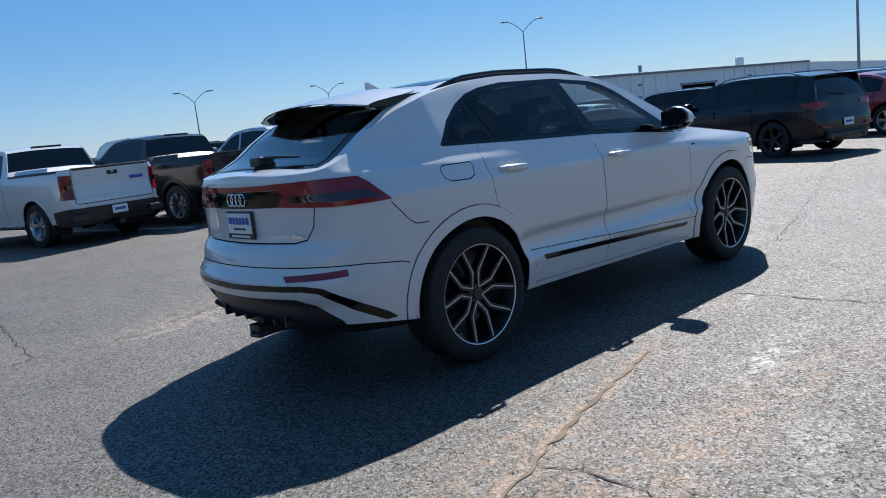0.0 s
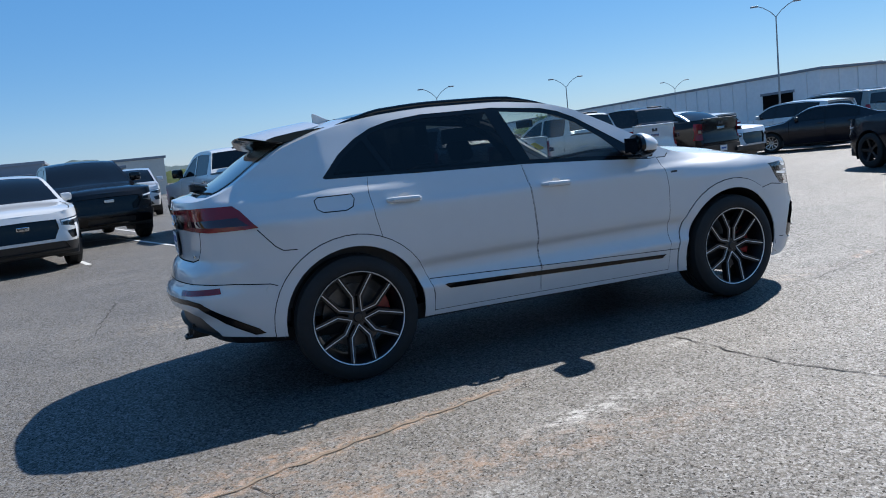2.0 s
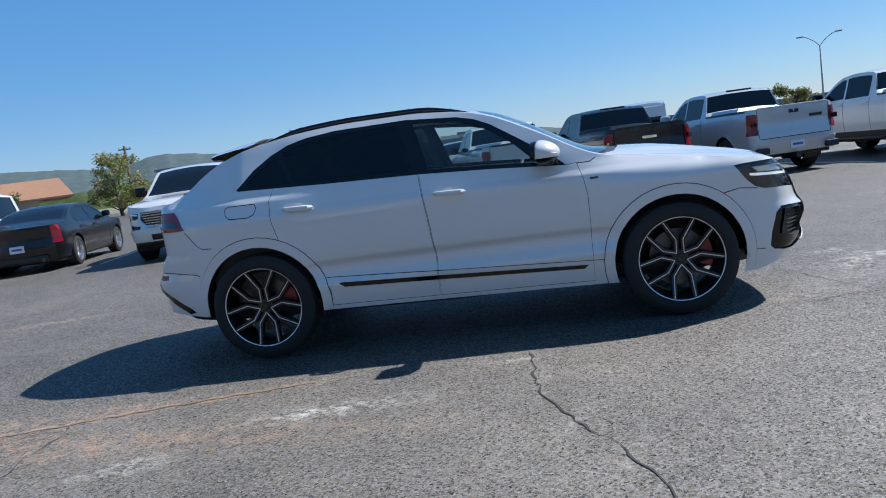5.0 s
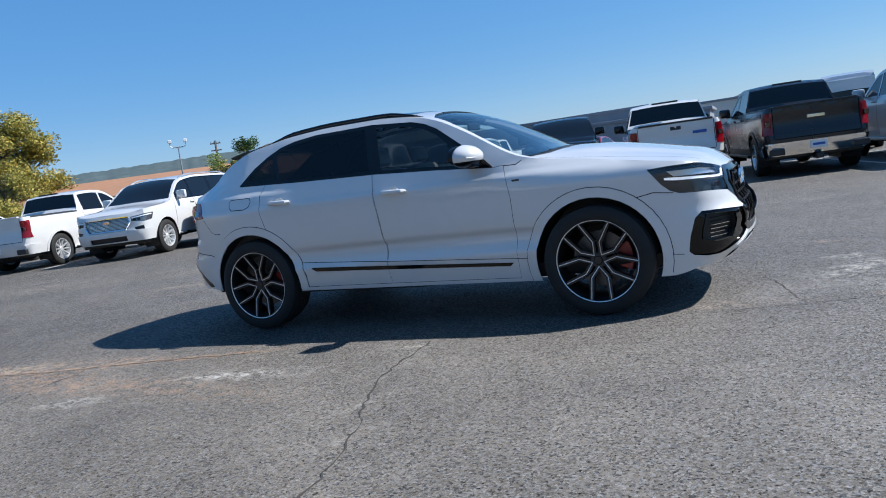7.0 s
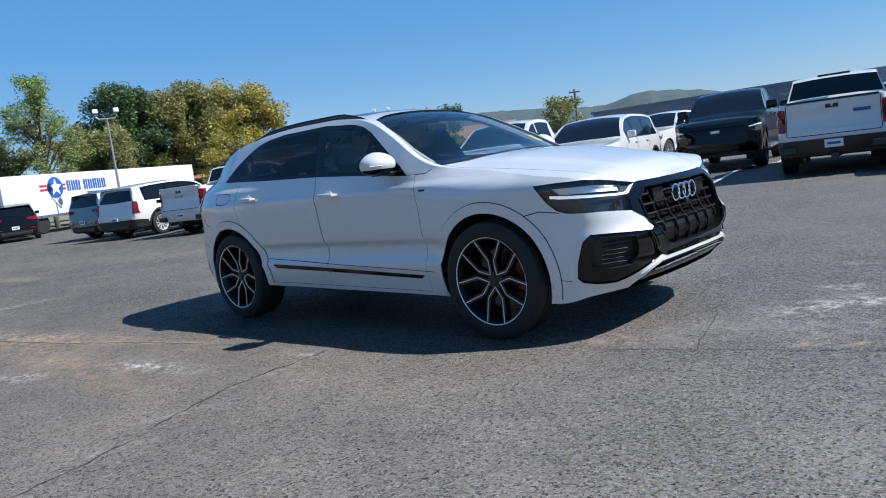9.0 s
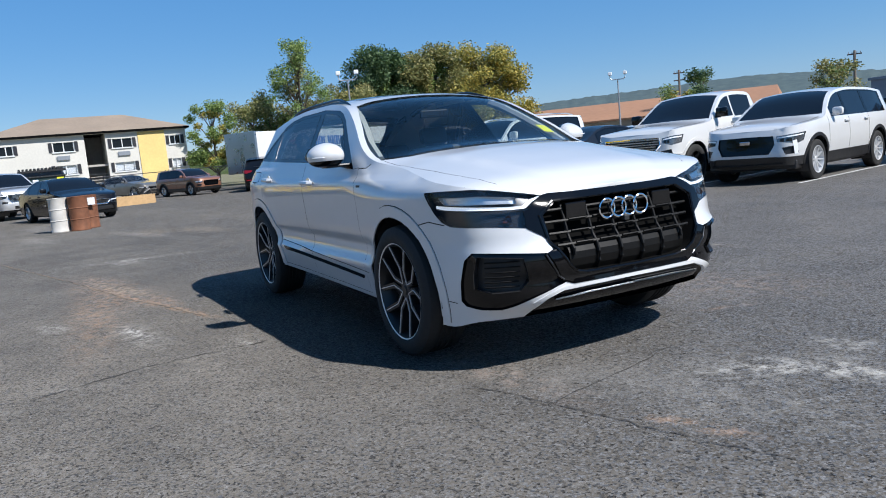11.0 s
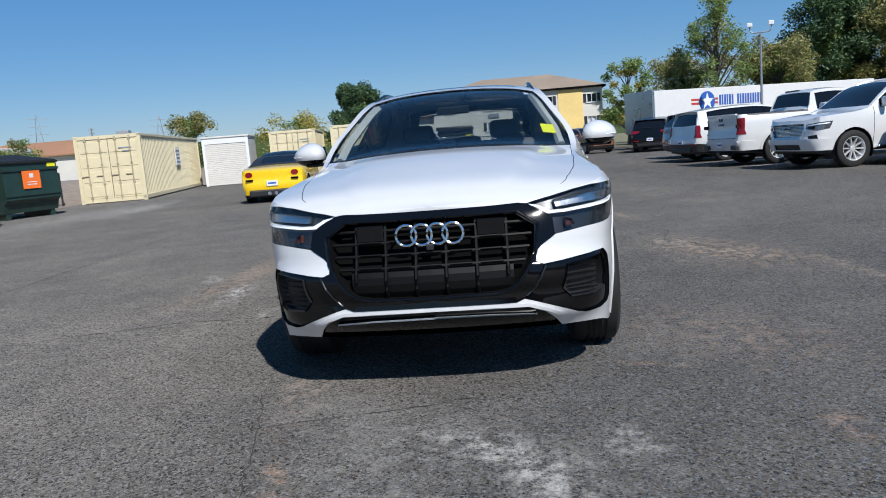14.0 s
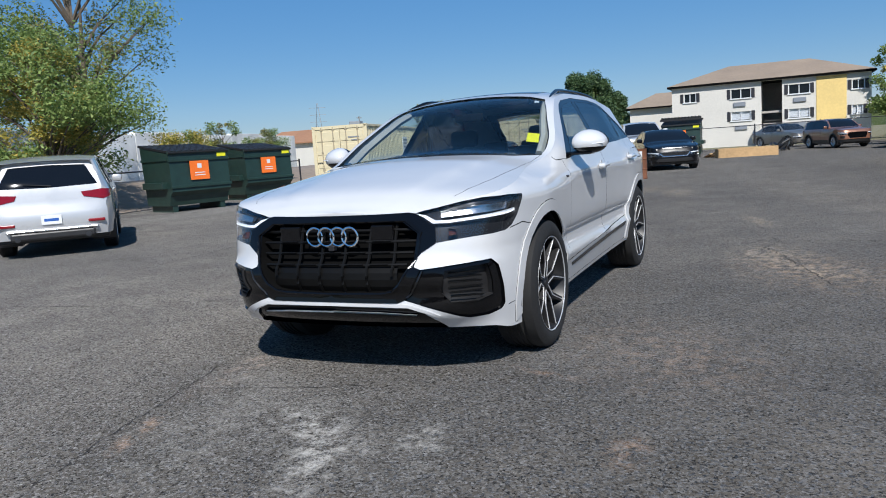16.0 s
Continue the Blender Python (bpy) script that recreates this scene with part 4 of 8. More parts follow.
tagged(part("drum_patch", box((-16.56, -1.75, 0.63), (-16.55, -1.57, 0.82)), PLATEM, None), "white paper patch on a rusty drum", "label")

crate = thing("timber_frame", "long low box of raw timber boards", "timber", "", pose(-32.4, 0.5, 0, 0, 0, 105))
for s in (-0.45, 0.45):
    part("board", box((-1.3, s - 0.03, 0.0), (1.3, s + 0.03, 0.42)), WOOD, crate)
for s in (-1.3, 1.3):
    part("board", box((s - 0.03, -0.42, 0.0), (s + 0.03, 0.42, 0.42)), WOOD, crate)
pile = thing("plank_pile", "loose planks and a pallet on the ground", "timber", "", pose(-34.0, -1.0, 0, 0, 0, 20))
for i in range(6):
    part("plank", box((-0.9, -0.5 + i * 0.17, 0.02 + 0.05 * (i % 2)), (0.9, -0.36 + i * 0.17, 0.07 + 0.05 * (i % 2)), pose(0, 0, 0.0, 0, -9, 4 * i)), WOOD, pile)
scrap = thing("scrap_heap", "dark scrap parts lying by the wall", "scrap", "", pose(-38.5, 1.9, 0))
rs = random.Random(5)
for i in range(7):
    bm = bmesh.new()
    add_path(bm, [(rs.uniform(-1, 1), rs.uniform(-0.5, 0.5), 0.06), (rs.uniform(-1, 1), rs.uniform(-0.5, 0.5), rs.uniform(0.3, 0.7)), (rs.uniform(-1, 1), rs.uniform(-0.5, 0.5), 0.07)], 0.06, 6)
    part("scrap_tube", bm, PLASTIC, scrap)

# box trailer
tm, tl = frame_at((-37.6, 8.3), (-46.3, 24.0))
tr_ = thing("box_trailer", "long white box trailer with blue lettering bars and a star badge", "trailer", "", tm)
part("trailer_box", box((0, 0, 0.95), (tl, 2.5, 3.22), None, 0.03), TRAILERW, tr_)
part("rear_frame", box((-0.04, -0.02, 0.9), (0.12, 2.52, 3.26), None, 0.02), SATIN, tr_)
part("lower_rail", box((0, -0.02, 0.85), (tl, 0.04, 1.0)), SATIN, tr_)
part("badge_disc", tube((3.9, -0.03, 2.45), (3.9, 0.01, 2.45), 0.58, None, 24), BLUEINK, tr_, "blue round badge")
st = []
for i in range(10):
    rr = 0.50 if i % 2 == 0 else 0.20
    st.append((3.9 + rr * math.sin(math.tau * i / 10), 2.45 + rr * math.cos(math.tau * i / 10)))
part("badge_star", prism(st, -0.045, -0.031), PLATEM, tr_)
for z in (2.30, 2.52):
    part("badge_bar", box((2.75, -0.02, z), (3.28, -0.002, z + 0.11)), REDINK, tr_)
    part("badge_bar", box((4.50, -0.02, z), (4.72, -0.002, z + 0.11)), REDINK, tr_)
xx0 = 4.82
for wd in (0.38, 0.36, 0.42, 0.0, 0.40, 0.40, 0.40, 0.38, 0.40):
    if wd:
        part("letter_bar", box((xx0, -0.02, 2.20), (xx0 + wd * 0.36, -0.002, 2.78)), BLUEINK, tr_)
        part("letter_bar", box((xx0 + wd * 0.52, -0.02, 2.20), (xx0 + wd * 0.80, -0.002, 2.78)), BLUEINK, tr_)
    xx0 += max(wd, 0.22)
part("letter_bar", box((6.4, -0.02, 1.98), (8.2, -0.002, 2.05)), BLUEINK, tr_)
for x in (1.5, 2.7, tl - 3.0):
    for y in (0.25, 2.25):
        part("trailer_wheel", lathe([(0.001, -0.14), (0.30, -0.14), (0.50, -0.12), (0.52, 0.0), (0.50, 0.12), (0.30, 0.14), (0.001, 0.14)], 20), RUBBER, tr_, "", True).matrix_basis = pose(x, y, 0.52)
part("landing_leg", box((tl - 4.6, 0.4, 0.0), (tl - 4.45, 0.55, 0.95)), POLE, tr_)
part("landing_leg", box((tl - 4.6, 1.95, 0.0), (tl - 4.45, 2.1, 0.95)), POLE, tr_)


# ---- lamps on poles, utility poles ----
def street_lamp(x, y, h, heading, style, label):
    ob = thing("street_lamp", label, "street lamp", "lamp posts", pose(x, y, 0, 0, 0, heading))
    part("pole", tube((0, 0, 0), (0, 0, h - (0.9 if style == "gull" else 0.3)), 0.085, 0.04, 10), POLE, ob)
    part("pole_base", tube((0, 0, 0), (0, 0, 0.6), 0.28, None, 14), CONCRETE, ob)
    for s in (-1, 1):
        bm = bmesh.new()
        if style == "gull":
            add_path(bm, [(0, 0, h - 0.95), (0, s * 0.35, h - 0.55), (0, s * 0.8, h - 0.22), (0, s * 1.15, h - 0.06)], 0.03, 6)
            part("lamp_arm", bm, POLE, ob)
            part("lamp_head", box((-0.13, s * 1.38 - 0.26, h - 0.10), (0.13, s * 1.38 + 0.26, h + 0.0), None, 0.03), POLE, ob)
        else:
            add_path(bm, [(0, 0, h - 0.32), (0, s * 0.4, h - 0.32), (0, s * 0.52, h - 0.2), (0, s * 0.52, h)], 0.035, 6)
            part("lamp_arm", bm, POLE, ob)
            part("lamp_head", box((-0.14, s * 0.52 - 0.13, h), (0.14, s * 0.52 + 0.13, h + 0.22), None, 0.03), METALW, ob)


street_lamp(41.3, 35.3, 9.0, 45, "gull", "tall grey lamp post with two gull-wing heads")
street_lamp(38.2, 10.4, 12.0, 20, "gull", "tall grey lamp post beyond the row")
street_lamp(24.4, 58.0, 6.9, 70, "gull", "grey lamp post with two gull-wing heads")
street_lamp(37.8, 57.5, 6.9, 60, "gull", "grey lamp post with two gull-wing heads")
street_lamp(59.0, 67.0, 6.4, 45, "gull", "distant grey lamp post")
street_lamp(72.5, 52.5, 5.7, 35, "gull", "distant grey lamp post")
street_lamp(-35.9, 13.65, 6.0, 160, "post", "grey lamp post with two square floodlights")
street_lamp(-36.4, 34.3, 5.3, 135, "post", "grey lamp post with two square floodlights")


def utility_pole(x, y, h, heading, label="weathered wooden utility pole with crossarms"):
    ob = thing("utility_pole", label, "utility pole", "utility poles", pose(x, y, 0, 0, 0, heading))
    part("pole", tube((0, 0, 0), (0, 0, h), 0.16, 0.11, 8), OLDWOOD, ob)
    for z in (h - 0.4, h - 1.2):
        part("crossarm", box((-0.06, -0.6, z), (0.06, 0.6, z + 0.12)), OLDWOOD, ob)
    for y_ in (-0.5, -0.2, 0.2, 0.5):
        part("insulator", tube((0, y_, h - 0.28), (0, y_, h - 0.1), 0.04, 0.03, 8), POLE, ob)


utility_pole(-57.9, 62.3, 7.6, 120)
utility_pole(-39.5, 66.0, 6.8, 120)
utility_pole(-105.0, 62.0, 8.0, 140)
utility_pole(-150.0, -90.0, 10.5, 30)
for x, y, h in ((-230.0, -154.7, 21.4), (-230.0, -113.0, 17.5)):
    ob = thing("pylon", "distant steel lattice pylon", "pylon", "", pose(x, y, 0, 0, 0, 30))
    for sx0, sy0 in ((-1, -1), (1, -1), (1, 1), (-1, 1)):
        part("pylon_leg", tube((2.2 * sx0, 2.2 * sy0, 0), (0.2 * sx0, 0.2 * sy0, h), 0.10, 0.06, 5), POLE, ob)
    for z in (h * 0.68, h * 0.80, h * 0.92):
        part("pylon_arm", box((-0.07, -3.0, z), (0.07, 3.0, z + 0.12)), POLE, ob)
    for i in range(6):
        z0, z1 = h * i / 6, h * (i + 1) / 6
        k0, k1 = 2.2 - 2.0 * i / 6, 2.2 - 2.0 * (i + 1) / 6
        part("pylon_brace", tube((-k0, -k0, z0), (k1, -k1, z1), 0.045, None, 4), POLE, ob)
        part("pylon_brace", tube((k0, k0, z0), (k1, -k1, z1), 0.045, None, 4), POLE, ob)


# ---- fences, bank, white wall ----
def fence(pts, h, label, step=3.0, mesh=True):
    ob = thing("chain_link_fence", label, "fence", "", None, "structure")
    for (x0, y0), (x1, y1) in zip(pts, pts[1:]):
        n_ = max(1, round(math.hypot(x1 - x0, y1 - y0) / step))
        for i in range(n_ + 1):
            x, y = x0 + (x1 - x0) * i / n_, y0 + (y1 - y0) * i / n_
            part("fence_post", tube((x, y, 0), (x, y, h + 0.05), 0.035, None, 8), DARKINK, ob)
        part("fence_rail", tube((x0, y0, h - 0.03), (x1, y1, h - 0.03), 0.022, None, 6), DARKINK, ob)
        part("fence_rail", tube((x0, y0, 0.08), (x1, y1, 0.08), 0.012, None, 5), DARKINK, ob)
        bm = bmesh.new()
        ln = math.hypot(x1 - x0, y1 - y0)
        dx, dy = (x1 - x0) / ln, (y1 - y0) / ln
        s = -h
        while s < ln:
            for up in (1, -1):
                a, b = max(0, s), min(ln, s + h)
                za, zb_ = (a - s, b - s) if up > 0 else (h - (a - s), h - (b - s))
                p, q = Vector((x0 + dx * a, y0 + dy * a, za)), Vector((x0 + dx * b, y0 + dy * b, zb_))
                w_ = Vector((0, 0, 0.0017))
                vs = [bm.verts.new(k) for k in (p - w_, q - w_, q + w_, p + w_)]
                bm.faces.new(vs)
            s += 0.11
        if mesh:
            tagged(part("fence_mesh", bm, POLE, ob), kind="stuff")
        else:
            bm.free()
    return ob


fence([(2.0, -13.4), (-8.9, -14.75), (-21.2, -16.9)], 1.25, "black chain-link fence behind the dumpsters")
fence([(-43.5, -10.0), (-43.0, 4.0), (-42.0, 9.5)], 1.5, "chain-link fence before the apartment house", 4.0)
ww = thing("white_wall", "long white wall beyond the bushes, sun dapples in its colour", "wall", "", None, "structure")
m_, l_ = frame_at((-39.5, -30.3), (2.0, -21.5))
for i in range(9):
    q = part("wall_panel", box((i * l_ / 9, -0.1, 0), ((i + 1) * l_ / 9 - 0.05, 0.2, 3.0 + 0.1 * (i % 2)), None, 0.02), WALLW, ww)
    q.matrix_basis = m_
bm = bmesh.new()
nx_, ny_ = 50, 10
vv = [[bm.verts.new((14 - 60 * i / nx_, -15.2 - 0.13 * (i / nx_) * 16 - 9.0 * j / ny_, -0.03 + 0.85 * min(1, j / 4)**1.5 + 0.12 * noise.noise(Vector((i * 0.4, j * 0.5, 0))) * (j > 0))) for j in range(ny_ + 1)] for i in range(nx_ + 1)]
for i in range(nx_):
    for j in range(ny_):
        bm.faces.new((vv[i][j], vv[i + 1][j], vv[i + 1][j + 1], vv[i][j + 1]))
BANK = plain("gravelly_bank", (0.235, 0.19, 0.15), 0.95, 0, 0, 0.30, 3, 0.5)
tagged(part("bank", bm, BANK, None, "", True), "low bank of brown gravel and dry soil", "ground", "", "structure")

# ---- hills ----
def hill_material(name, low_c, high_c, k):
    m, n, l, b = material(name)
    tc = n.new("ShaderNodeTexCoord")
    t1, t2 = n.new("ShaderNodeTexNoise"), n.new("ShaderNodeTexNoise")
    t1.inputs["Scale"].default_value, t1.inputs["Detail"].default_value = 0.02 * k, 8
    t2.inputs["Scale"].default_value, t2.inputs["Detail"].default_value = 0.15 * k, 6
    l.new(tc.outputs["Object"], t1.inputs["Vector"])
    l.new(tc.outputs["Object"], t2.inputs["Vector"])
    ad = n.new("ShaderNodeMath")
    ad.operation = "ADD"
    l.new(t1.outputs["Fac"], ad.inputs[0])
    l.new(t2.outputs["Fac"], ad.inputs[1])
    r = n.new("ShaderNodeMapRange")
    r.inputs["From Min"].default_value, r.inputs["From Max"].default_value = 0.7, 1.3
    l.new(ad.outputs[0], r.inputs["Value"])
    mx = n.new("ShaderNodeMix")
    mx.data_type = "RGBA"
    l.new(r.outputs[0], mx.inputs[0])
    mx.inputs[6].default_value, mx.inputs[7].default_value = (*low_c, 1), (*high_c, 1)
    l.new(mx.outputs[2], b.inputs["Base Color"])
    b.inputs["Roughness"].default_value = 1.0
    b.inputs["Specular IOR Level"].default_value = 0.1
    return m


def ridge(name, label, dist, profile, mat, depth, rough):
    """A wooded ridge: its skyline's height in degrees by the way it lies, drawn as a slope with depth."""
    f = curve(*zip(*profile))
    a0, a1 = profile[0][0], profile[-1][0]
    n_ = int((a1 - a0) * 4)
    bm = bmesh.new()
    rows = []
    for i in range(n_ + 1):
        a = a0 + (a1 - a0) * i / n_
        top_z = 1.25 + dist * math.tan(radians(max(0.0, float(f(a))))) + rough * noise.noise(Vector((a * 2.1, 0, 0))) + rough * 0.6 * noise.noise(Vector((a * 6.3, 4, 0)))
        col = []
        for j, (k, dd) in enumerate(((-0.02, -1.0), (0.45, -0.55), (0.80, -0.25), (1.0, 0.0), (0.6, 0.7))):
            d = dist + depth * dd + rough * 3 * noise.noise(Vector((a, j, 3)))
            z = max(-3.0, top_z * k)
            col.append(bm.verts.new((d * math.cos(radians(a)), d * math.sin(radians(a)), z)))
        rows.append(col)
    for p, q in zip(rows, rows[1:]):
        for j in range(4):
            bm.faces.new((p[j], q[j], q[j + 1], p[j + 1]))
    bmesh.ops.recalc_face_normals(bm, faces=bm.faces)
    tagged(part(name, bm, mat, None, "", True), label, "hill", "", "structure")


# distance haze is put into this forest's colour: bluer and paler
FAR = hill_material("far_forest_hazed", (0.055, 0.080, 0.090), (0.095, 0.125, 0.120), 5.0)
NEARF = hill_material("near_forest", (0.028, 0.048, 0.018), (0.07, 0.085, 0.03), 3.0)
ridge("hill", "wooded hills on the skyline, coloured blue-green for haze", 900, [(76, 0.0), (79, 0.6), (82, 1.1), (86, 0.85), (89, 1.3), (93, 1.95), (95, 1.55), (98, 1.75), (101, 1.95), (105, 1.4), (109, 1.5), (113, 2.5), (117, 2.95), (120, 2.4), (124, 2.75), (130, 3.1), (136, 2.95), (142, 2.8), (148, 2.4), (155, 1.7), (165, 1.0), (175, 0.5)], FAR, 260, 1.2)
ridge("treeline", "distant line of trees behind the buildings", 262, [(50, 0.0), (56, 0.5), (70, 0.75), (80, 0.6), (100, 0.5), (112, 1.0), (118, 1.2), (125, 1.0), (140, 0.9), (160, 1.3), (180, 1.6), (190, 1.5), (198, 1.8), (204, 1.5), (212, 0.9), (225, 1.1), (240, 1.3), (300, 1.4), (360, 1.2), (395, 0.8), (408, 0.0)], NEARF, 25, 1.2)

# ---- wheels ----
def wheel(parent, x, y, r, rim_r, width, style, mat_spoke, mat_face=None, well=True):
    """A wheel with its hub at x, y; the face looks outwards."""
    s = 1 if y > 0 else -1
    w = new("wheel")
    w.empty_display_size = 0.1
    w.parent = parent
    w.matrix_basis = Matrix.Translation((x, y - s * width * 0.5, r)) @ (Matrix.Identity(4) if s > 0 else pose(0, 0, 0, 0, 0, 180))
    h = width / 2
    prof = [(rim_r - 0.01, -h * 0.92), (rim_r + 0.01, -h), (r - 0.035, -h * 1.0), (r - 0.008, -h * 0.86), (r, -h * 0.6)]
    for k in (-0.36, -0.12, 0.12, 0.36):
        prof += [(r, (k - 0.09) * h), (r - 0.008, (k - 0.075) * h), (r - 0.008, (k + 0.075) * h), (r, (k + 0.09) * h)]
    prof += [(r, h * 0.6), (r - 0.008, h * 0.86), (r - 0.035, h), (rim_r + 0.03, h * 1.03), (rim_r + 0.012, h), (rim_r - 0.004, h * 0.94), (rim_r - 0.01, h * 0.6)]
    part("tyre", lathe(prof, 48), RUBBER, w, "black rubber tyre", True)
    barrel = [(rim_r * 0.97, -h * 0.9), (rim_r * 0.86, -h * 0.5), (rim_r * 0.86, h * 0.2), (rim_r * 0.93, h * 0.75), (rim_r * 0.965, h * 0.94), (rim_r, h * 0.98), (rim_r + 0.004, h * 0.9)]
    part("rim_barrel", lathe(barrel, 40), RIMBLACK if style == "hero" else mat_spoke, w, "", True)
    lip = [(rim_r * (0.972 if style == "hero" else 0.945), h * 0.9), (rim_r * (0.976 if style == "hero" else 0.955), h * 0.965), (rim_r * 0.995, h * 0.985), (rim_r * 1.0, h * 0.93)]
    part("rim_lip", lathe(lip, 48), mat_face or mat_spoke, w, "", True)
    disc = [(0.07, -h * 0.2), (rim_r * 0.68, -h * 0.2), (rim_r * 0.68, -h * 0.05), (0.07, -h * 0.05)]
    part("brake_disc", lathe(disc, 32), STEEL, w)
    if style == "hero":
        bm = bmesh.new()
        for a0, a1 in ((150, 205),):
            pts = [(rim_r * 0.80 * math.cos(radians(a)), rim_r * 0.80 * math.sin(radians(a))) for a in range(a0, a1, 6)]
            pts += [(rim_r * 0.50 * math.cos(radians(a)), rim_r * 0.50 * math.sin(radians(a))) for a in range(a1, a0, -6)]
            b2 = prism(pts, -h * 0.25, h * 0.18, 0.006)
            me = bpy.data.meshes.new("tmp")
            b2.to_mesh(me)
            b2.free()
            bm.from_mesh(me)
            bpy.data.meshes.remove(me)
        part("brake_caliper", bm, CALIPER, w, "red brake caliper")
    part("hub", lathe([(0.001, h * 0.66), (0.052, h * 0.66), (0.062, h * 0.60), (0.066, h * 0.3), (0.085, -h * 0.1)], 24), RIMBLACK if style == "hero" else mat_spoke, w, "", True)
    n = {"hero": 5, "five": 5, "six": 6, "ten": 10, "twin": 6, "steel": 8}[style]
    black, bright = bmesh.new(), bmesh.new()
    for i in range(n):
        a = math.tau * i / n + (0.05 if style != "hero" else radians(54))
        if style in ("hero", "twin"):
            half = radians(14.5 if style == "hero" else 13)
            for sg in (-1, 1):
                path = [(rim_r * 0.15, 0.0), (rim_r * 0.455, sg * radians(26)), (rim_r * 0.965, sg * half)]
                for (r0, b0), (r1, b1), w0, w1 in ((path[0], path[1], 0.030, 0.034), (path[1], path[2], 0.034, 0.030)):
                    p0 = Vector((r0 * math.cos(a + b0), 0, r0 * math.sin(a + b0)))
                    p1 = Vector((r1 * math.cos(a + b1), 0, r1 * math.sin(a + b1)))
                    d = (p1 - p0).normalized()
                    q = Vector((-d.z, 0, d.x))
                    y0 = h * (0.60 + 0.28 * (r0 / rim_r))
                    y1 = h * (0.60 + 0.30 * (r1 / rim_r))
                    for bm, k0, k1, up, lo in ((black, w0, w1, 0, 0.045), (bright, 0.0046, 0.0052, 0.004, 0.008)):
                        off = 0 if bm is black else 0.0
                        vs = []
                        for p, k, yy in ((p0, k0, y0), (p1, k1, y1)):
                            for sx, dy in ((-0.5, up), (0.5, up), (0.62, -lo), (-0.62, -lo)):
                                vs.append(bm.verts.new(p + q * (k * sx + off) + Vector((0, yy + dy, 0))))
                        for t in ((0, 1, 2, 3), (7, 6, 5, 4), (0, 4, 5, 1), (1, 5, 6, 2), (2, 6, 7, 3), (3, 7, 4, 0)):
                            bm.faces.new([vs[j] for j in t])
        else:
            w0, w1 = {"five": (0.07, 0.085), "six": (0.06, 0.07), "ten": (0.028, 0.032), "steel": (0.05, 0.06)}[style]
            p0 = Vector((0.05 * math.cos(a), h * 0.62, 0.05 * math.sin(a)))
            p1 = Vector((rim_r * 0.95 * math.cos(a), h * 0.86, rim_r * 0.95 * math.sin(a)))
            d = (p1 - p0).normalized()
            q = Vector((-math.sin(a), 0, math.cos(a)))
            vs = []
            for p, k in ((p0, w0), (p1, w1)):
                for sx, dy in ((-0.36, 0), (0.36, 0), (0.55, -0.05), (-0.55, -0.05)):
                    vs.append(black.verts.new(p + q * k * sx + Vector((0, dy, 0))))
            for t in ((0, 1, 2, 3), (7, 6, 5, 4), (0, 4, 5, 1), (1, 5, 6, 2), (2, 6, 7, 3), (3, 7, 4, 0)):
                black.faces.new([vs[j] for j in t])
    bmesh.ops.recalc_face_normals(black, faces=black.faces)
    bmesh.ops.recalc_face_normals(bright, faces=bright.faces)
    part("spokes", black, RIMBLACK if style == "hero" else mat_spoke, w)
    if style == "hero":
        part("machined_spoke_face", bright, mat_face, w, "bright machined spoke edges")
        part("hub_cap", lathe([(0.001, h * 0.72), (0.026, h * 0.72), (0.032, h * 0.66)], 20), RIMBLACK, w, "", True)
    else:
        bright.free()
    return w


# ---- the white crossover ----
CAR = thing("crossover_car", "white coupe-like crossover car with black grille and dark wheels", "car")
hub_x, hub_z, hub_r = 1.4975, 0.392, 0.392
outline = [(2.465, 0), (2.462, 0.15), (2.452, 0.33), (2.43, 0.50), (2.40, 0.61), (2.345, 0.72), (2.275, 0.81), (2.19, 0.873), (2.09, 0.912), (1.95, 0.944), (1.75, 0.966), (1.5, 0.982), (1.2, 0.972), (0.9, 0.962), (0.3, 0.958),
           (-0.4, 0.960), (-0.9, 0.972), (-1.25, 0.990), (-1.55, 0.993), (-1.8, 0.972), (-2.02, 0.925), (-2.2, 0.85), (-2.34, 0.74), (-2.42, 0.58), (-2.465, 0.38), (-2.49, 0.18), (-2.495, 0)]
edge = curve([2.55, 2.46, 2.40, 2.31, 2.16, 1.95, 1.5, 1.15, 1.0, 0.9, 0.7, 0.5, 0.3, 0.15, 0.0, -0.3, -0.7, -1.1, -1.4, -1.65, -1.85, -2.1, -2.3, -2.42, -2.6],
             [0.918, 0.922, 0.942, 0.972, 1.002, 1.032, 1.100, 1.145, 1.18, 1.225, 1.34, 1.45, 1.545, 1.59, 1.615, 1.64, 1.642, 1.618, 1.575, 1.52, 1.455, 1.335, 1.225, 1.20, 1.195])
side = curve([0.2, 0.30, 0.38, 0.46, 0.505, 0.525, 0.58, 0.63, 0.68, 0.75, 0.88, 1.00, 1.050, 1.068, 1.11, 1.16, 1.22, 1.30, 1.45, 1.58, 1.65],
             [0.085, 0.060, 0.042, 0.024, 0.014, 0.030, 0.050, 0.052, 0.022, 0.010, 0.004, 0.0, 0.003, 0.018, 0.036, 0.056, 0.083, 0.125, 0.212, 0.290, 0.345])
front = curve([0.2, 0.29, 0.33, 0.36, 0.40, 0.45, 0.55, 0.65, 0.74, 0.80, 0.85, 0.88, 0.93, 1.0], [0.21, 0.14, 0.09, 0.045, 0.012, 0.0, 0.003, 0.016, 0.034, 0.053, 0.073, 0.088, 0.122, 0.165])
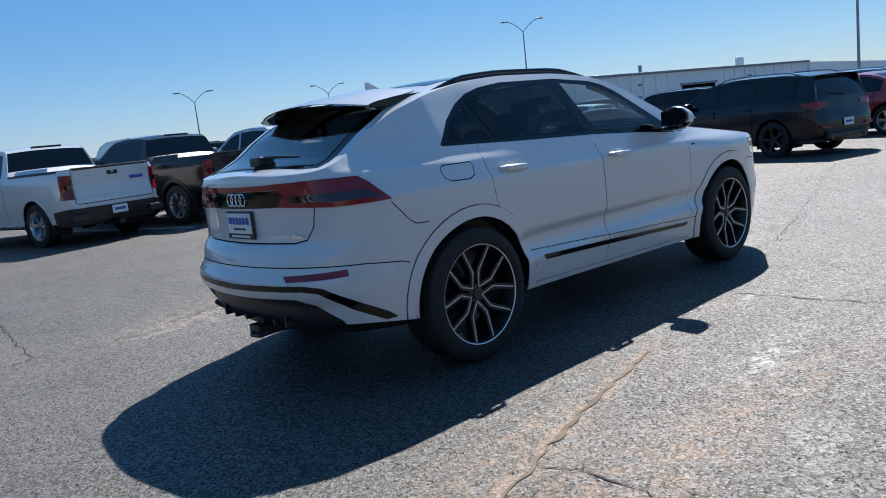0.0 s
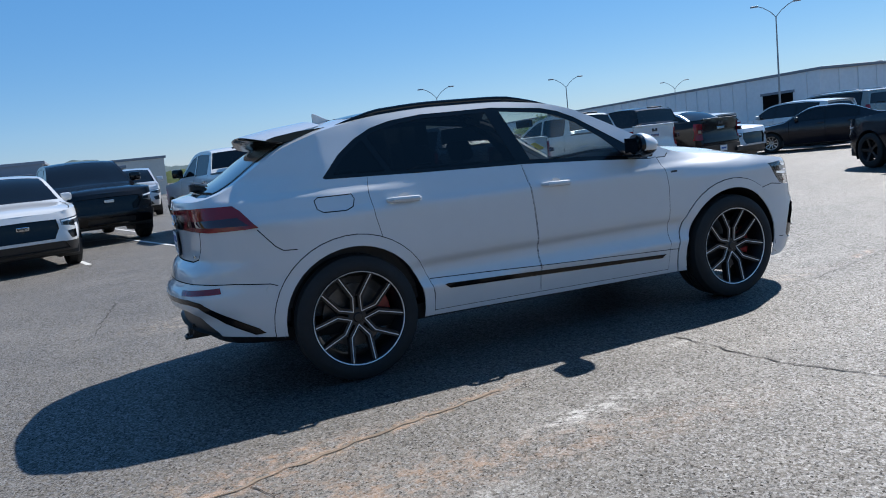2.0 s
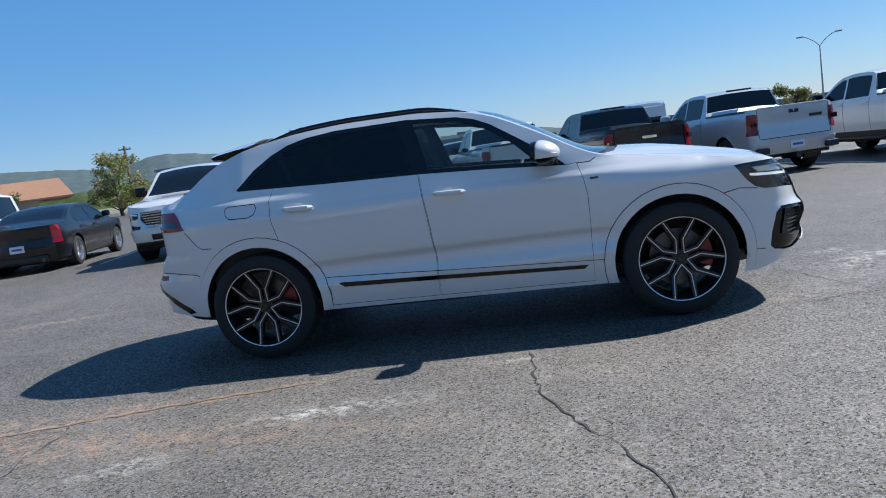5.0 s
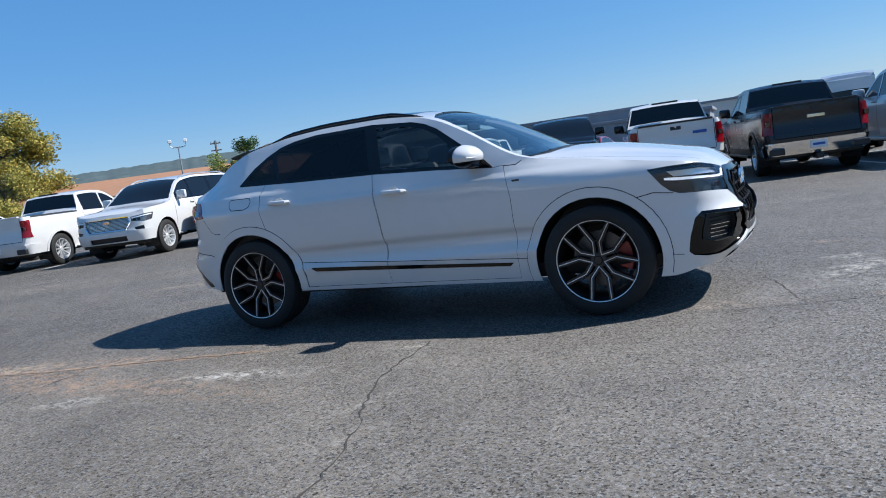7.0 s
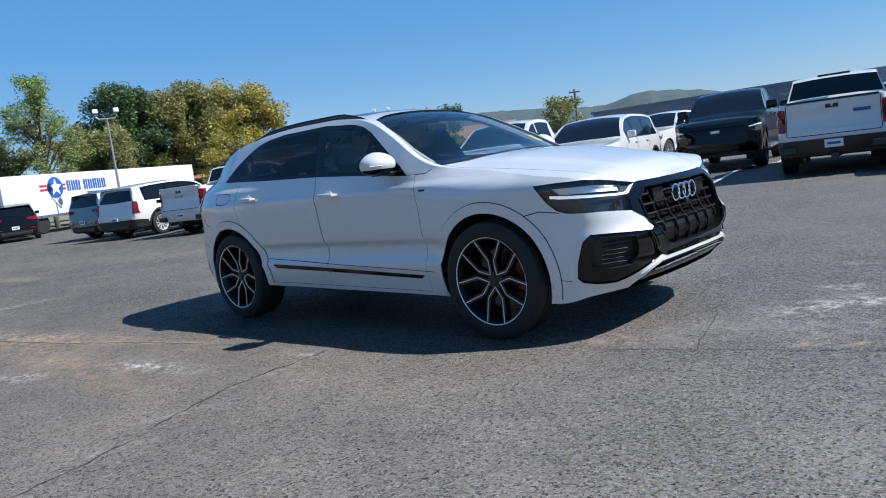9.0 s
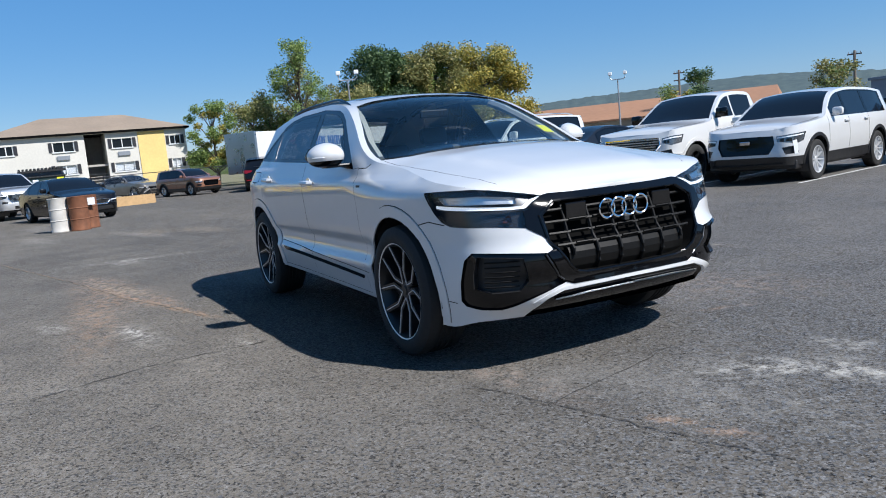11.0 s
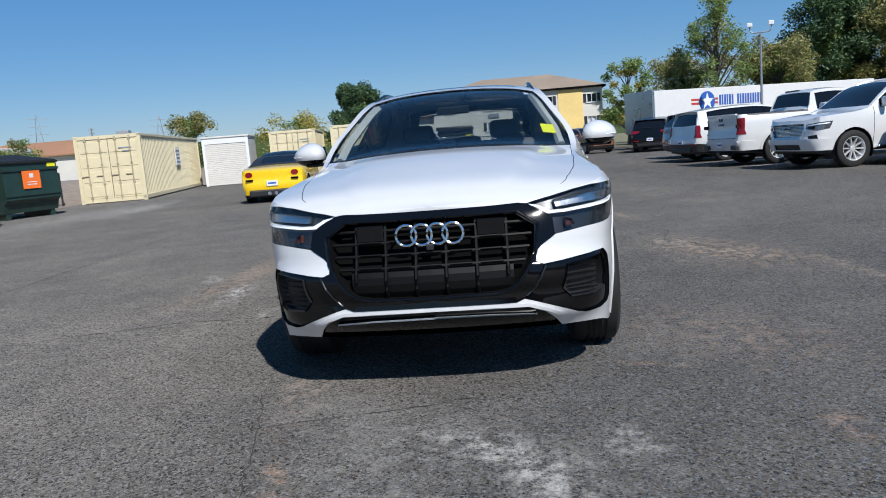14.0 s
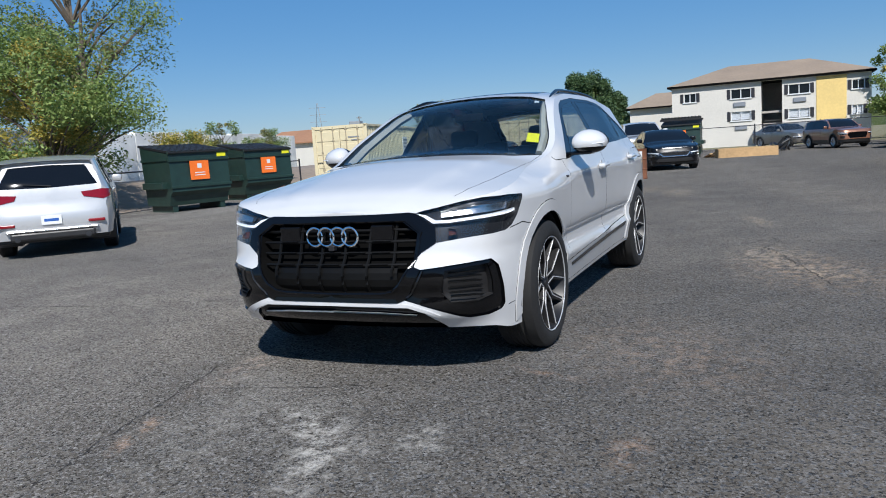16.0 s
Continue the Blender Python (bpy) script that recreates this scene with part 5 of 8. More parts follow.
rear = curve([0.3, 0.38, 0.46, 0.56, 0.66, 0.74, 0.80, 0.83, 0.90, 1.02, 1.12, 1.17, 1.20, 1.3], [0.10, 0.05, 0.02, 0.0, 0.004, 0.015, 0.04, 0.075, 0.082, 0.078, 0.060, 0.040, 0.035, 0.08])
crown = curve([2.45, 2.3, 2.1, 1.6, 1.15, 1.0, 0.5, 0.15, -0.4, -1.2, -1.7, -2.2, -2.4, -2.5], [0.0, 0.025, 0.045, 0.072, 0.075, 0.07, 0.07, 0.055, 0.05, 0.048, 0.05, 0.045, 0.02, 0.0])


def fender(x, z):
    """The wings round in towards the bonnet; the tail rounds in above the haunches."""
    g = np.clip((x - 0.70) / 0.85, 0, 1)
    a = g * g * (3 - 2 * g) * np.clip((z - 0.95) / 0.15, 0, 1.3)**1.5 * 0.11
    z_ = np.asarray(z, float)
    ends = np.clip((np.abs(x) - 1.0) / 0.22, 0, 1)
    a = a - ends * np.where(z_ > 0.5, np.clip(side(z_) - 0.014, 0, 1) * (z_ < 0.76), 0.55 * np.clip(side(z_) - 0.014, 0, 1))
    # a fine shoulder line from the front door along the wing
    run = np.clip((x - 0.35) / 0.3, 0, 1) * np.clip((2.05 - x) / 0.25, 0, 1)
    a = a + run * 0.009 * np.clip((z_ - (1.052 - 0.055 * np.clip(x - 1.2, 0, 1))) / 0.010, 0, 1)
    # a ledge along the rear haunch, from the tail lamp to the rear door
    run = np.clip((-x - 0.95) / 0.35, 0, 1) * np.clip((2.36 + x) / 0.12, 0, 1)
    a = a + run * 0.020 * np.clip((z_ - (1.160 + 0.026 * np.clip((-x - 1.1) / 1.15, 0, 1))) / 0.018, 0, 1)
    b = np.clip((-x - 1.6) / 0.5, 0, 1) * np.clip((z - 1.02) / 0.2, 0, 1.4)**2 * 0.05
    return a + b


def bonnet(x, y):
    """Two creases run from the screen's feet towards the grille; the bonnet stands a little higher between them."""
    c = 0.62 - 0.20 * np.clip((x - 1.15) / 1.05, 0, 1)
    k = np.clip((c + 0.03 - np.abs(y)) / 0.06, 0, 1)
    run = np.clip((x - 1.22) / 0.25, 0, 1) * np.clip((2.38 - x) / 0.35, 0, 1)
    return 0.011 * run * k * k * (3 - 2 * k)


SH = Shell(outline, edge, side, front, rear, crown, fender)
SH.dome = bonnet
S, FR, RE = SH.s, SH.f, SH.r
bottom = curve([2.45, 2.2, 2.0, 1.0, -1.0, -1.95, -2.2, -2.5], [0.30, 0.285, 0.245, 0.268, 0.312, 0.358, 0.385, 0.41])
uu = np.linspace(0, SH.U, 140)
xx = np.interp(uu, SH.u, SH.x)
domain = [(float(u), float(z)) for u, z in zip(uu, bottom(xx))] + [(float(u), float(z)) for u, z in zip(uu[::-1], SH.top(uu)[::-1])]
fu, ru = S(hub_x), S(-hub_x)


def sx(pts):
    return [(S(x), z) for x, z in pts]


surround = sx([(0.80, 1.128), (0.72, 1.20), (0.60, 1.283), (0.45, 1.385), (0.306, 1.483), (0.19, 1.538), (0.066, 1.570), (-0.307, 1.603), (-0.84, 1.599), (-1.05, 1.575), (-1.207, 1.538), (-1.33, 1.482),
               (-1.46, 1.394), (-1.545, 1.31), (-1.60, 1.262), (-1.585, 1.252), (-1.2, 1.236), (-0.94, 1.224), (-0.233, 1.201), (0.3, 1.168), (0.527, 1.150)])
glass_f = sx([(0.60, 1.172), (0.46, 1.315), (0.30, 1.440), (0.18, 1.502), (0.06, 1.535), (-0.26, 1.570), (-0.16, 1.225), (0.25, 1.200)])
glass_r = sx([(-0.275, 1.228), (-0.37, 1.573), (-0.84, 1.570), (-1.02, 1.548), (-1.19, 1.508), (-1.24, 1.485), (-1.14, 1.258), (-0.8, 1.246)])
glass_q = sx([(-1.19, 1.262), (-1.285, 1.465), (-1.33, 1.440), (-1.44, 1.368), (-1.515, 1.288), (-1.52, 1.276)])
arch_f = [(fu - a, z) for a, z in arc(0, hub_z, 0.447, 200, -20)] + [(fu - 0.46, 0.05), (fu + 0.46, 0.05)]
arch_r = [(ru - a, z) for a, z in arc(0, hub_z, 0.447, 200, -20)] + [(ru - 0.46, 0.05), (ru + 0.46, 0.05)]
lip_f = [(fu - a, z) for a, z in arc(0, hub_z, 0.447, 192, -12)] + [(fu - a, z) for a, z in arc(0, hub_z, 0.515, -14, 194)]
lip_r = [(ru - a, z) for a, z in arc(0, hub_z, 0.447, 192, -8)] + [(ru - a, z) for a, z in arc(0, hub_z, 0.515, -6, 194)]
door_f = sx([(0.868, 1.135), (0.90, 1.02), (0.917, 0.90), (0.915, 0.70), (0.905, 0.30), (-0.185, 0.325), (-0.178, 0.60), (-0.20, 0.90), (-0.233, 1.20), (0.3, 1.168), (0.527, 1.150), (0.80, 1.128)])
door_r = sx([(-0.243, 1.20), (-0.21, 0.90), (-0.188, 0.60), (-0.195, 0.325), (-0.985, 0.345), (-0.975, 0.45), (-1.01, 0.57), (-1.09, 0.69), (-1.20, 0.79), (-1.292, 0.86), (-1.325, 1.0), (-1.338, 1.15), (-1.31, 1.243), (-0.94, 1.224)])
flap = [(S(-1.45), 1.150), (S(-1.66), 1.152), (S(-1.685), 1.135), (S(-1.675), 1.085), (S(-1.64), 1.062), (S(-1.50), 1.058), (S(-1.455), 1.075), (S(-1.437), 1.12)]
W = 0.007
cuts = []
cuts += [("door_gap", strip(door_f + door_f[:1], W)), ("door_gap", strip(door_r + door_r[:1], W))]
cuts += [("front_door", door_f), ("rear_door", door_r)]
cuts += [("flap_gap", strip(flap + flap[:1], 0.006))]
cuts += [("line", strip([(RE(0), 0.828), (RE(0.50), 0.832), (RE(0.60), 0.85), (RE(0.655), 0.92), (RE(0.68), 1.03)], 0.008))]
cuts += [("line", strip([(S(-2.03), 1.010), (S(-1.94), 0.90), (S(-1.90), 0.872), (S(-1.82), 0.868)], 0.006))]
cuts += [("line", strip([(RE(0), 0.706), (RE(0.7), 0.712), (S(-2.2), 0.705), (S(-2.0), 0.685), (S(-1.96), 0.67)], 0.006))]
cuts += [("line", strip([(S(2.05), 0.805), (S(1.92), 0.822), (S(1.80), 0.80)], 0.006))]
cuts += [("line", strip([(S(1.80), 0.80), (S(1.90), 0.70), (S(1.97), 0.58), (S(2.005), 0.46), (S(2.01), 0.392), (S(2.08), 0.385)], 0.005))]
cuts += [("line", strip([(S(1.0), 1.155), (S(0.96), 1.13), (S(0.868), 1.132)], 0.006))]
cuts += [("line", strip([(S(-1.0), 0.552), (S(-0.19), 0.508), (S(0.93), 0.448), (S(1.03), 0.44)], 0.005))]
for c_, a1 in ((fu, -14), (ru, -6)):
    cuts += [("line", strip([(c_ - a, z) for a, z in arc(0, hub_z, 0.518, a1, 194)], 0.005))]
cuts += [("surround", surround), ("glass_f", glass_f), ("glass_r", glass_r), ("glass_q", glass_q)]
cuts += [("side_strip", sx([(-0.91, 0.500), (-0.89, 0.507), (0.875, 0.420), (0.84, 0.395), (-0.87, 0.472)]))]
# nose
cuts += [("mask", [(FR(0), 0.945), (FR(0.25), 0.94), (FR(0.4), 0.934), (FR(0.47), 0.926), (FR(0.5), 0.922), (FR(0.555), 0.893), (FR(0.6), 0.86), (FR(0.625), 0.852), (FR(0.622), 0.765), (FR(0.6), 0.752), (FR(0.545), 0.72), (FR(0.515), 0.69), (FR(0.507), 0.65), (FR(0.54), 0.636), (FR(0.5), 0.56), (FR(0.47), 0.505), (FR(0.44), 0.47), (FR(0.4), 0.455), (FR(0), 0.458)])]
cuts += [("vent", [(FR(0.54), 0.636), (FR(0.7), 0.65), (FR(0.8), 0.657), (FR(0.862), 0.66), (FR(0.885), 0.62), (FR(0.9), 0.5), (FR(0.905), 0.4), (FR(0.895), 0.372), (FR(0.85), 0.355), (FR(0.77), 0.352), (FR(0.715), 0.367), (FR(0.6), 0.415), (FR(0.5), 0.452), (FR(0.44), 0.47), (FR(0.47), 0.505), (FR(0.5), 0.56)])]
cuts += [("vent_mesh", [(FR(0.655), 0.62), (FR(0.76), 0.632), (FR(0.845), 0.638), (FR(0.862), 0.54), (FR(0.866), 0.47), (FR(0.8), 0.445), (FR(0.68), 0.45), (FR(0.635), 0.5)])]
cuts += [("grille_hole", [(FR(0), 0.885), (FR(0.43), 0.882), (FR(0.522), 0.82), (FR(0.503), 0.69), (FR(0.42), 0.56), (FR(0.375), 0.525), (FR(0.31), 0.512), (FR(0), 0.508)])]
cuts += [("skirt", [(FR(0), 0.436), (FR(0.46), 0.428), (FR(0.545), 0.395), (FR(0.66), 0.3), (FR(0.68), 0.26), (FR(0.3), 0.26), (FR(0), 0.26)])]
cuts += [("lip", strip([(FR(0), 0.447), (FR(0.3), 0.445), (FR(0.46), 0.439), (FR(0.55), 0.408), (FR(0.62), 0.372)], 0.017))]
cuts += [("lip2", strip([(FR(0), 0.402), (FR(0.3), 0.398), (FR(0.5), 0.385)], 0.009))]
cuts += [("headlight", [(S(1.895), 0.979), (S(2.03), 0.985), (FR(0.86), 0.985), (FR(0.78), 0.972), (FR(0.66), 0.95), (FR(0.56), 0.934), (FR(0.5), 0.922), (FR(0.555), 0.893), (FR(0.6), 0.86), (FR(0.625), 0.852), (FR(0.622), 0.765), (FR(0.73), 0.778), (FR(0.8), 0.785), (FR(0.874), 0.79), (S(2.09), 0.797), (S(2.03), 0.82), (S(1.975), 0.87)])]
# tail
cuts += [("tail_dark", [(RE(0), 1.120), (RE(0.50), 1.120), (RE(0.54), 1.030), (RE(0), 1.026)])]
cuts += [("tail_band", [(RE(0), 1.150), (RE(0.5), 1.155), (RE(0.5), 1.122), (RE(0), 1.122)])]
cuts += [("taillight", [(RE(0.36), 1.156), (RE(0.72), 1.163), (S(-2.17), 1.160), (S(-2.12), 1.125), (S(-2.02), 1.022), (S(-2.1), 1.018), (RE(0.78), 1.016), (RE(0.40), 1.030), (RE(0.46), 1.09)])]
cuts += [("lamp_core", [(RE(0.50), 1.085), (S(-2.14), 1.090), (S(-2.07), 1.040), (RE(0.50), 1.050)])]
cuts += [("tail_line", [(RE(0), 0.612), (RE(0.60), 0.622), (RE(0.70), 0.606), (RE(0.80), 0.53), (S(-2.10), 0.43), (S(-2.06), 0.395), (S(-2.12), 0.39), (RE(0.80), 0.475), (RE(0.68), 0.578), (RE(0.60), 0.590), (RE(0), 0.580)])]
cuts += [("diffuser", [(RE(0), 0.535), (RE(0.54), 0.545), (RE(0.64), 0.51), (RE(0.76), 0.42), (RE(0.79), 0.36), (RE(0.4), 0.34), (RE(0), 0.34)])]
cuts += [("reflector", [(RE(0.46), 0.668), (RE(0.80), 0.690), (RE(0.805), 0.655), (RE(0.50), 0.640)])]
cuts += [("arch_front", lip_f), ("arch_rear", lip_r), ("hole", arch_f), ("hole", arch_r)]
tri = tessellate(domain, cuts, (0.045, 0.02))
T = SH.t
tdom = [(0.0, -1.0), (SH.U, -1.0), (SH.U, 1.0), (0.0, 1.0)]
screen = [(T(1.03), -0.955), (T(0.70), -0.945), (T(0.42), -0.925), (T(0.24), -0.89), (T(0.19), -0.7), (T(0.16), 0), (T(0.19), 0.7), (T(0.24), 0.89), (T(0.42), 0.925), (T(0.70), 0.945), (T(1.03), 0.955), (T(1.10), 0.75), (T(1.145), 0.4), (T(1.16), 0), (T(1.145), -0.4), (T(1.10), -0.75)]
cowl = [(T(1.03), 0.955), (T(1.10), 0.75), (T(1.145), 0.4), (T(1.16), 0), (T(1.145), -0.4), (T(1.10), -0.75), (T(1.03), -0.955), (T(1.06), -0.965), (T(1.16), -0.78), (T(1.225), -0.4), (T(1.24), 0), (T(1.225), 0.4), (T(1.16), 0.78), (T(1.06), 0.965)]
hood_line = [(T(x), -y / float(np.interp(T(x), SH.u, SH.ey))) for x, y in ((1.06, 0.80), (1.25, 0.795), (1.5, 0.785), (1.75, 0.765), (1.95, 0.735), (2.1, 0.70), (2.2, 0.66))]
tcuts = []
tcuts += [("hood_gap", strip(hood_line, 0.0045)), ("hood_gap", strip([(a, -b) for a, b in hood_line], 0.0045))]
tcuts += [("cowl", cowl), ("screen", screen)]
tcuts += [("sunroof", [(T(0.02), -0.74), (T(0.0), 0), (T(0.02), 0.74), (T(-0.75), 0.74), (T(-0.75), -0.74)])]
tcuts += [("sunroof", [(T(-0.80), -0.74), (T(-0.80), 0.74), (T(-1.30), 0.72), (T(-1.30), -0.72)])]
tcuts += [("rear_surround", [(T(-1.55), -0.80), (T(-1.55), 0.80), (T(-1.85), 0.90), (T(-2.26), 0.93), (T(-2.30), 0.80), (T(-2.33), 0), (T(-2.30), -0.80), (T(-2.26), -0.93), (T(-1.85), -0.90)])]
tcuts += [("rear_glass", [(T(-1.66), -0.70), (T(-1.66), 0.70), (T(-1.90), 0.80), (T(-2.22), 0.84), (T(-2.27), 0.6), (T(-2.29), 0), (T(-2.27), -0.6), (T(-2.22), -0.84), (T(-1.90), -0.80)])]
ttri = tessellate(tdom, tcuts, (0.05, 0.08))

shell = mesh_both(SH, *tri["body"])
surface(shell, *ttri["body"], SH.over, 0, True, True)
part("body_shell", shell, WHITE, CAR, "white painted body shell", True)
for key, nm, mat, dep, lab, sm in (
        ("front_door", "front_door", WHITE, 0.0, "", True), ("rear_door", "rear_door", WHITE, 0.0, "", True),
        ("glass_f", "front_door_window", DOORGLASS, -0.003, "clear door glass", True), ("glass_r", "rear_door_window", SIDEGLASS, -0.003, "dark privacy glass", True),
        ("glass_q", "quarter_window", SIDEGLASS, -0.003, "dark privacy glass", True),
        ("surround", "window_surround", GLOSSBLACK, -0.003, "gloss black window surround", True), ("side_strip", "sill_strip", GLOSSBLACK, 0.004, "gloss black sill strip", True),
        ("headlight", "headlight", SMOKED, -0.035, "slim headlight with white running-light bars", True),
        ("vent", "air_intake", GLOSSBLACK, -0.014, "black bumper air intake", True), ("vent_mesh", "intake_mesh", PLASTIC, -0.05, "", True),
        ("taillight", "tail_light", LENSRED, 0.006, "red wraparound tail light", True), ("lamp_core", "lamp_core", LENSDARK, 0.009, "", True),
        ("reflector", "reflector", LENSRED, 0.003, "red bumper reflector", True),
        ("arch_front", "wheel_arch_moulding", WHITE, 0.007, "", True), ("arch_rear", "wheel_arch_moulding", WHITE, 0.007, "", True)):
    for fn, fl in ((SH.at, True), (SH.left, False)):
        part(nm, mesh_one(fn, *tri[key], dep, True, fl), mat, CAR, lab, sm)
for key, nm, mat, dep, lab in (
        ("door_gap", "door_gap", GAP, -0.004, ""), ("flap_gap", "fuel_flap_gap", GAP, -0.003, ""), ("line", "panel_gap", GAP, -0.003, ""),
        # the sheet behind the grille is near-black for the shade in its depth
        ("mask", "grille_surround", GLOSSBLACK, 0.004, "gloss black grille surround"), ("grille_hole", "grille_back", GAP, -0.085, ""),
        ("skirt", "front_skirt", GLOSSBLACK, -0.02, "black lower bumper skirt"), ("lip", "front_lip", WHITE, 0.008, "white bumper lip"), ("lip2", "skirt_trim", MACHINED, -0.010, "thin silver skirt line"),
        ("tail_dark", "tail_panel", GLOSSBLACK, 0.003, "gloss black tail panel"), ("tail_band", "light_band", LENSRED, 0.006, "red light band"),
        ("tail_line", "rear_trim_line", GLOSSBLACK, 0.003, "black bumper trim line"), ("diffuser", "diffuser", PLASTIC, -0.03, "black rear diffuser")):
    (pieces if key in ("door_gap", "flap_gap", "line") else part)(nm, mesh_both(SH, *tri[key], dep), mat, CAR, lab, True)
for key, nm, mat, dep, lab in (
        ("hood_gap", "bonnet_gap", GAP, -0.003, ""), ("cowl", "cowl", PLASTIC, -0.012, "black cowl"), ("screen", "windscreen", SCREEN, -0.010, "clear curved windscreen"),
        ("sunroof", "sunroof", DARKGLASS, 0.002, "dark panoramic sunroof"), ("rear_surround", "rear_window_surround", GLOSSBLACK, -0.004, "black rear window surround"),
        ("rear_glass", "rear_window", REARGLASS, 0.0, "dark rear window")):
    (pieces if key in ("hood_gap", "sunroof") else part)(nm, mesh_one(SH.over, *ttri[key], dep, True, True), mat, CAR, lab, True)


def front_x(y, z):
    return float(SH.at([FR(abs(y))], np.array([z]))[0, 0])


def rear_x(y, z):
    return float(SH.at([RE(abs(y))], np.array([z]))[0, 0])


# headlight internals: running-light bars and an amber lamp, under a clear cover
for fn, fl in ((SH.at, True), (SH.left, False)):
    for nm, mat, poly, dep, lab in (("light_bar", DAYLAMP, [(FR(0.505), 0.919), (FR(0.56), 0.897), (FR(0.61), 0.866), (FR(0.7), 0.866), (FR(0.8), 0.873), (S(2.06), 0.886), (S(2.0), 0.895), (S(2.0), 0.910), (FR(0.8), 0.888), (FR(0.7), 0.880), (FR(0.625), 0.881), (FR(0.57), 0.909)], -0.006, "white running-light bar"),
                                    ("light_lens", SATIN, [(FR(0.66), 0.893), (FR(0.8), 0.903), (S(2.06), 0.912), (S(2.02), 0.95), (FR(0.84), 0.946), (FR(0.66), 0.925)], -0.020, "bright projector lens row"),
                                    ("indicator", AMBER, [(FR(0.69), 0.800), (FR(0.735), 0.803), (FR(0.725), 0.830), (FR(0.695), 0.838)], -0.022, "amber indicator")):
        tt = tessellate(poly, [], (0.03, 0.015))
        part(nm, mesh_one(fn, *tt["body"], dep, True, fl), mat, CAR, lab)
    part("headlight_cover", mesh_one(fn, *tri["headlight"], -0.002, False, fl), CLEAR, CAR, "clear headlight cover", True)

# grille bars, badge, sensor squares, number-plate blank
for z in (0.838, 0.778, 0.718, 0.658):
    bm = bmesh.new()
    half = 0.495 if z > 0.75 else 0.495 - (0.75 - z) * 0.40
    add_path(bm, [(front_x(y, z) - 0.030, y, z) for y in np.linspace(-half, half, 13)], 0.009, 6)
    part("grille_bar", bm, GRILLE, CAR)
    for k in (-3, -2, -1, 0, 1, 2, 3):
        y0, y1 = k * 0.15 - 0.054, k * 0.15 + 0.054
        if max(abs(y0), abs(y1)) < half and z < 0.8:
            bm = bmesh.new()
            add_path(bm, [(front_x(y, z) - 0.020, y, z + 0.006) for y in (y0, (y0 + y1) / 2, y1)], 0.0045, 6)
            part("grille_bar_trim", bm, GRILLE, CAR, "black edge of a grille bar")
for y in (-0.375, -0.225, -0.075, 0.075, 0.225, 0.375):
    bm = bmesh.new()
    add_path(bm, [(front_x(y, z) - 0.032, y, z) for z in np.linspace(0.60 if abs(y) > 0.3 else 0.512, 0.874, 9)], 0.009, 6)
    part("grille_upright", bm, GRILLE, CAR)
bm = bmesh.new()
cols_ = [[bm.verts.new((front_x(y, z) - 0.044, y, z)) for z in (0.505, 0.54, 0.58, 0.615, 0.652)] for y in np.linspace(-0.40, 0.40, 9)]
for ca, cb in zip(cols_, cols_[1:]):
    for i in range(4):
        bm.faces.new((ca[i], cb[i], cb[i + 1], ca[i + 1]))
part("grille_shutter", bm, GRILLE, CAR, "dark grey closed grille shutter")
bm = bmesh.new()
rim_line = [(0, 0.890), (0.434, 0.887), (0.530, 0.822), (0.511, 0.688), (0.427, 0.555), (0.380, 0.519), (0.313, 0.505), (0, 0.501)]
rl = dense(rim_line, (0.05, 0.05), False)
add_path(bm, [(front_x(y, z) + 0.003, -y, z) for y, z in rl[::-1]] + [(front_x(y, z) + 0.003, y, z) for y, z in rl], 0.009, 6)
part("grille_frame", bm, GLOSSBLACK, CAR, "gloss black grille frame")
for y in (-0.30, 0.30):
    part("radar_sensor", box((front_x(y, 0.82) - 0.04, y - 0.068, 0.784), (front_x(y, 0.82) - 0.012, y + 0.068, 0.868), None, 0.006), GLOSSBLACK, CAR)


def rings(x, z, r, gap, turn, parent):
    bm = bmesh.new()
    for k in (-1.5, -0.5, 0.5, 1.5):
        pts = [(x + (0.003 if k in (-0.5, 1.5) else 0), k * gap + r * math.cos(a), z + r * math.sin(a)) for a in np.linspace(0, math.tau, 29)]
        add_path(bm, pts, r * 0.13, 6)
    part("ring_badge", bm, CHROME, parent, "chrome badge of four linked rings", True)


rings(front_x(0, 0.815) + 0.002, 0.812, 0.051, 0.077, 0, CAR)
rings(rear_x(0, 1.08) - 0.008, 1.078, 0.034, 0.050, 0, CAR)
part("front_camera", box((front_x(0, 0.755) - 0.03, -0.018, 0.735), (front_x(0, 0.755) + 0.004, 0.018, 0.765), None, 0.005), PLASTIC, CAR)
# intake blades
for s in (-1, 1):
    for i in range(6):
        z = 0.475 + i * 0.026
        bm = bmesh.new()
        add_path(bm, [(float(SH.at([FR(y)], np.array([z]))[0, 0]) - 0.028, s * y, z) for y in (0.668, 0.74, 0.812)], 0.0042, 5)
        part("intake_blade", bm, GRILLE, CAR)
    bm = bmesh.new()
    add_path(bm, [(front_x(y, z) + 0.004, s * y, z) for y, z in ((0.555, 0.628), (0.53, 0.575), (0.50, 0.53), (0.48, 0.505), (0.455, 0.485))], 0.005, 6)
    part("intake_trim", bm, DARKMETAL, CAR, "satin intake trim")

# tail: plate, wiper, spoiler, fin, hitch
px = rear_x(0, 0.93) - 0.004
plate = part("dealer_plate", box((px - 0.012, -0.155, 0.852), (px, 0.155, 1.012), None, 0.004), DARKINK, CAR, "white dealer plate with blue print in a black frame")
part("plate_face", box((px - 0.015, -0.140, 0.885), (px - 0.0122, 0.140, 1.002)), PLATEM, plate)
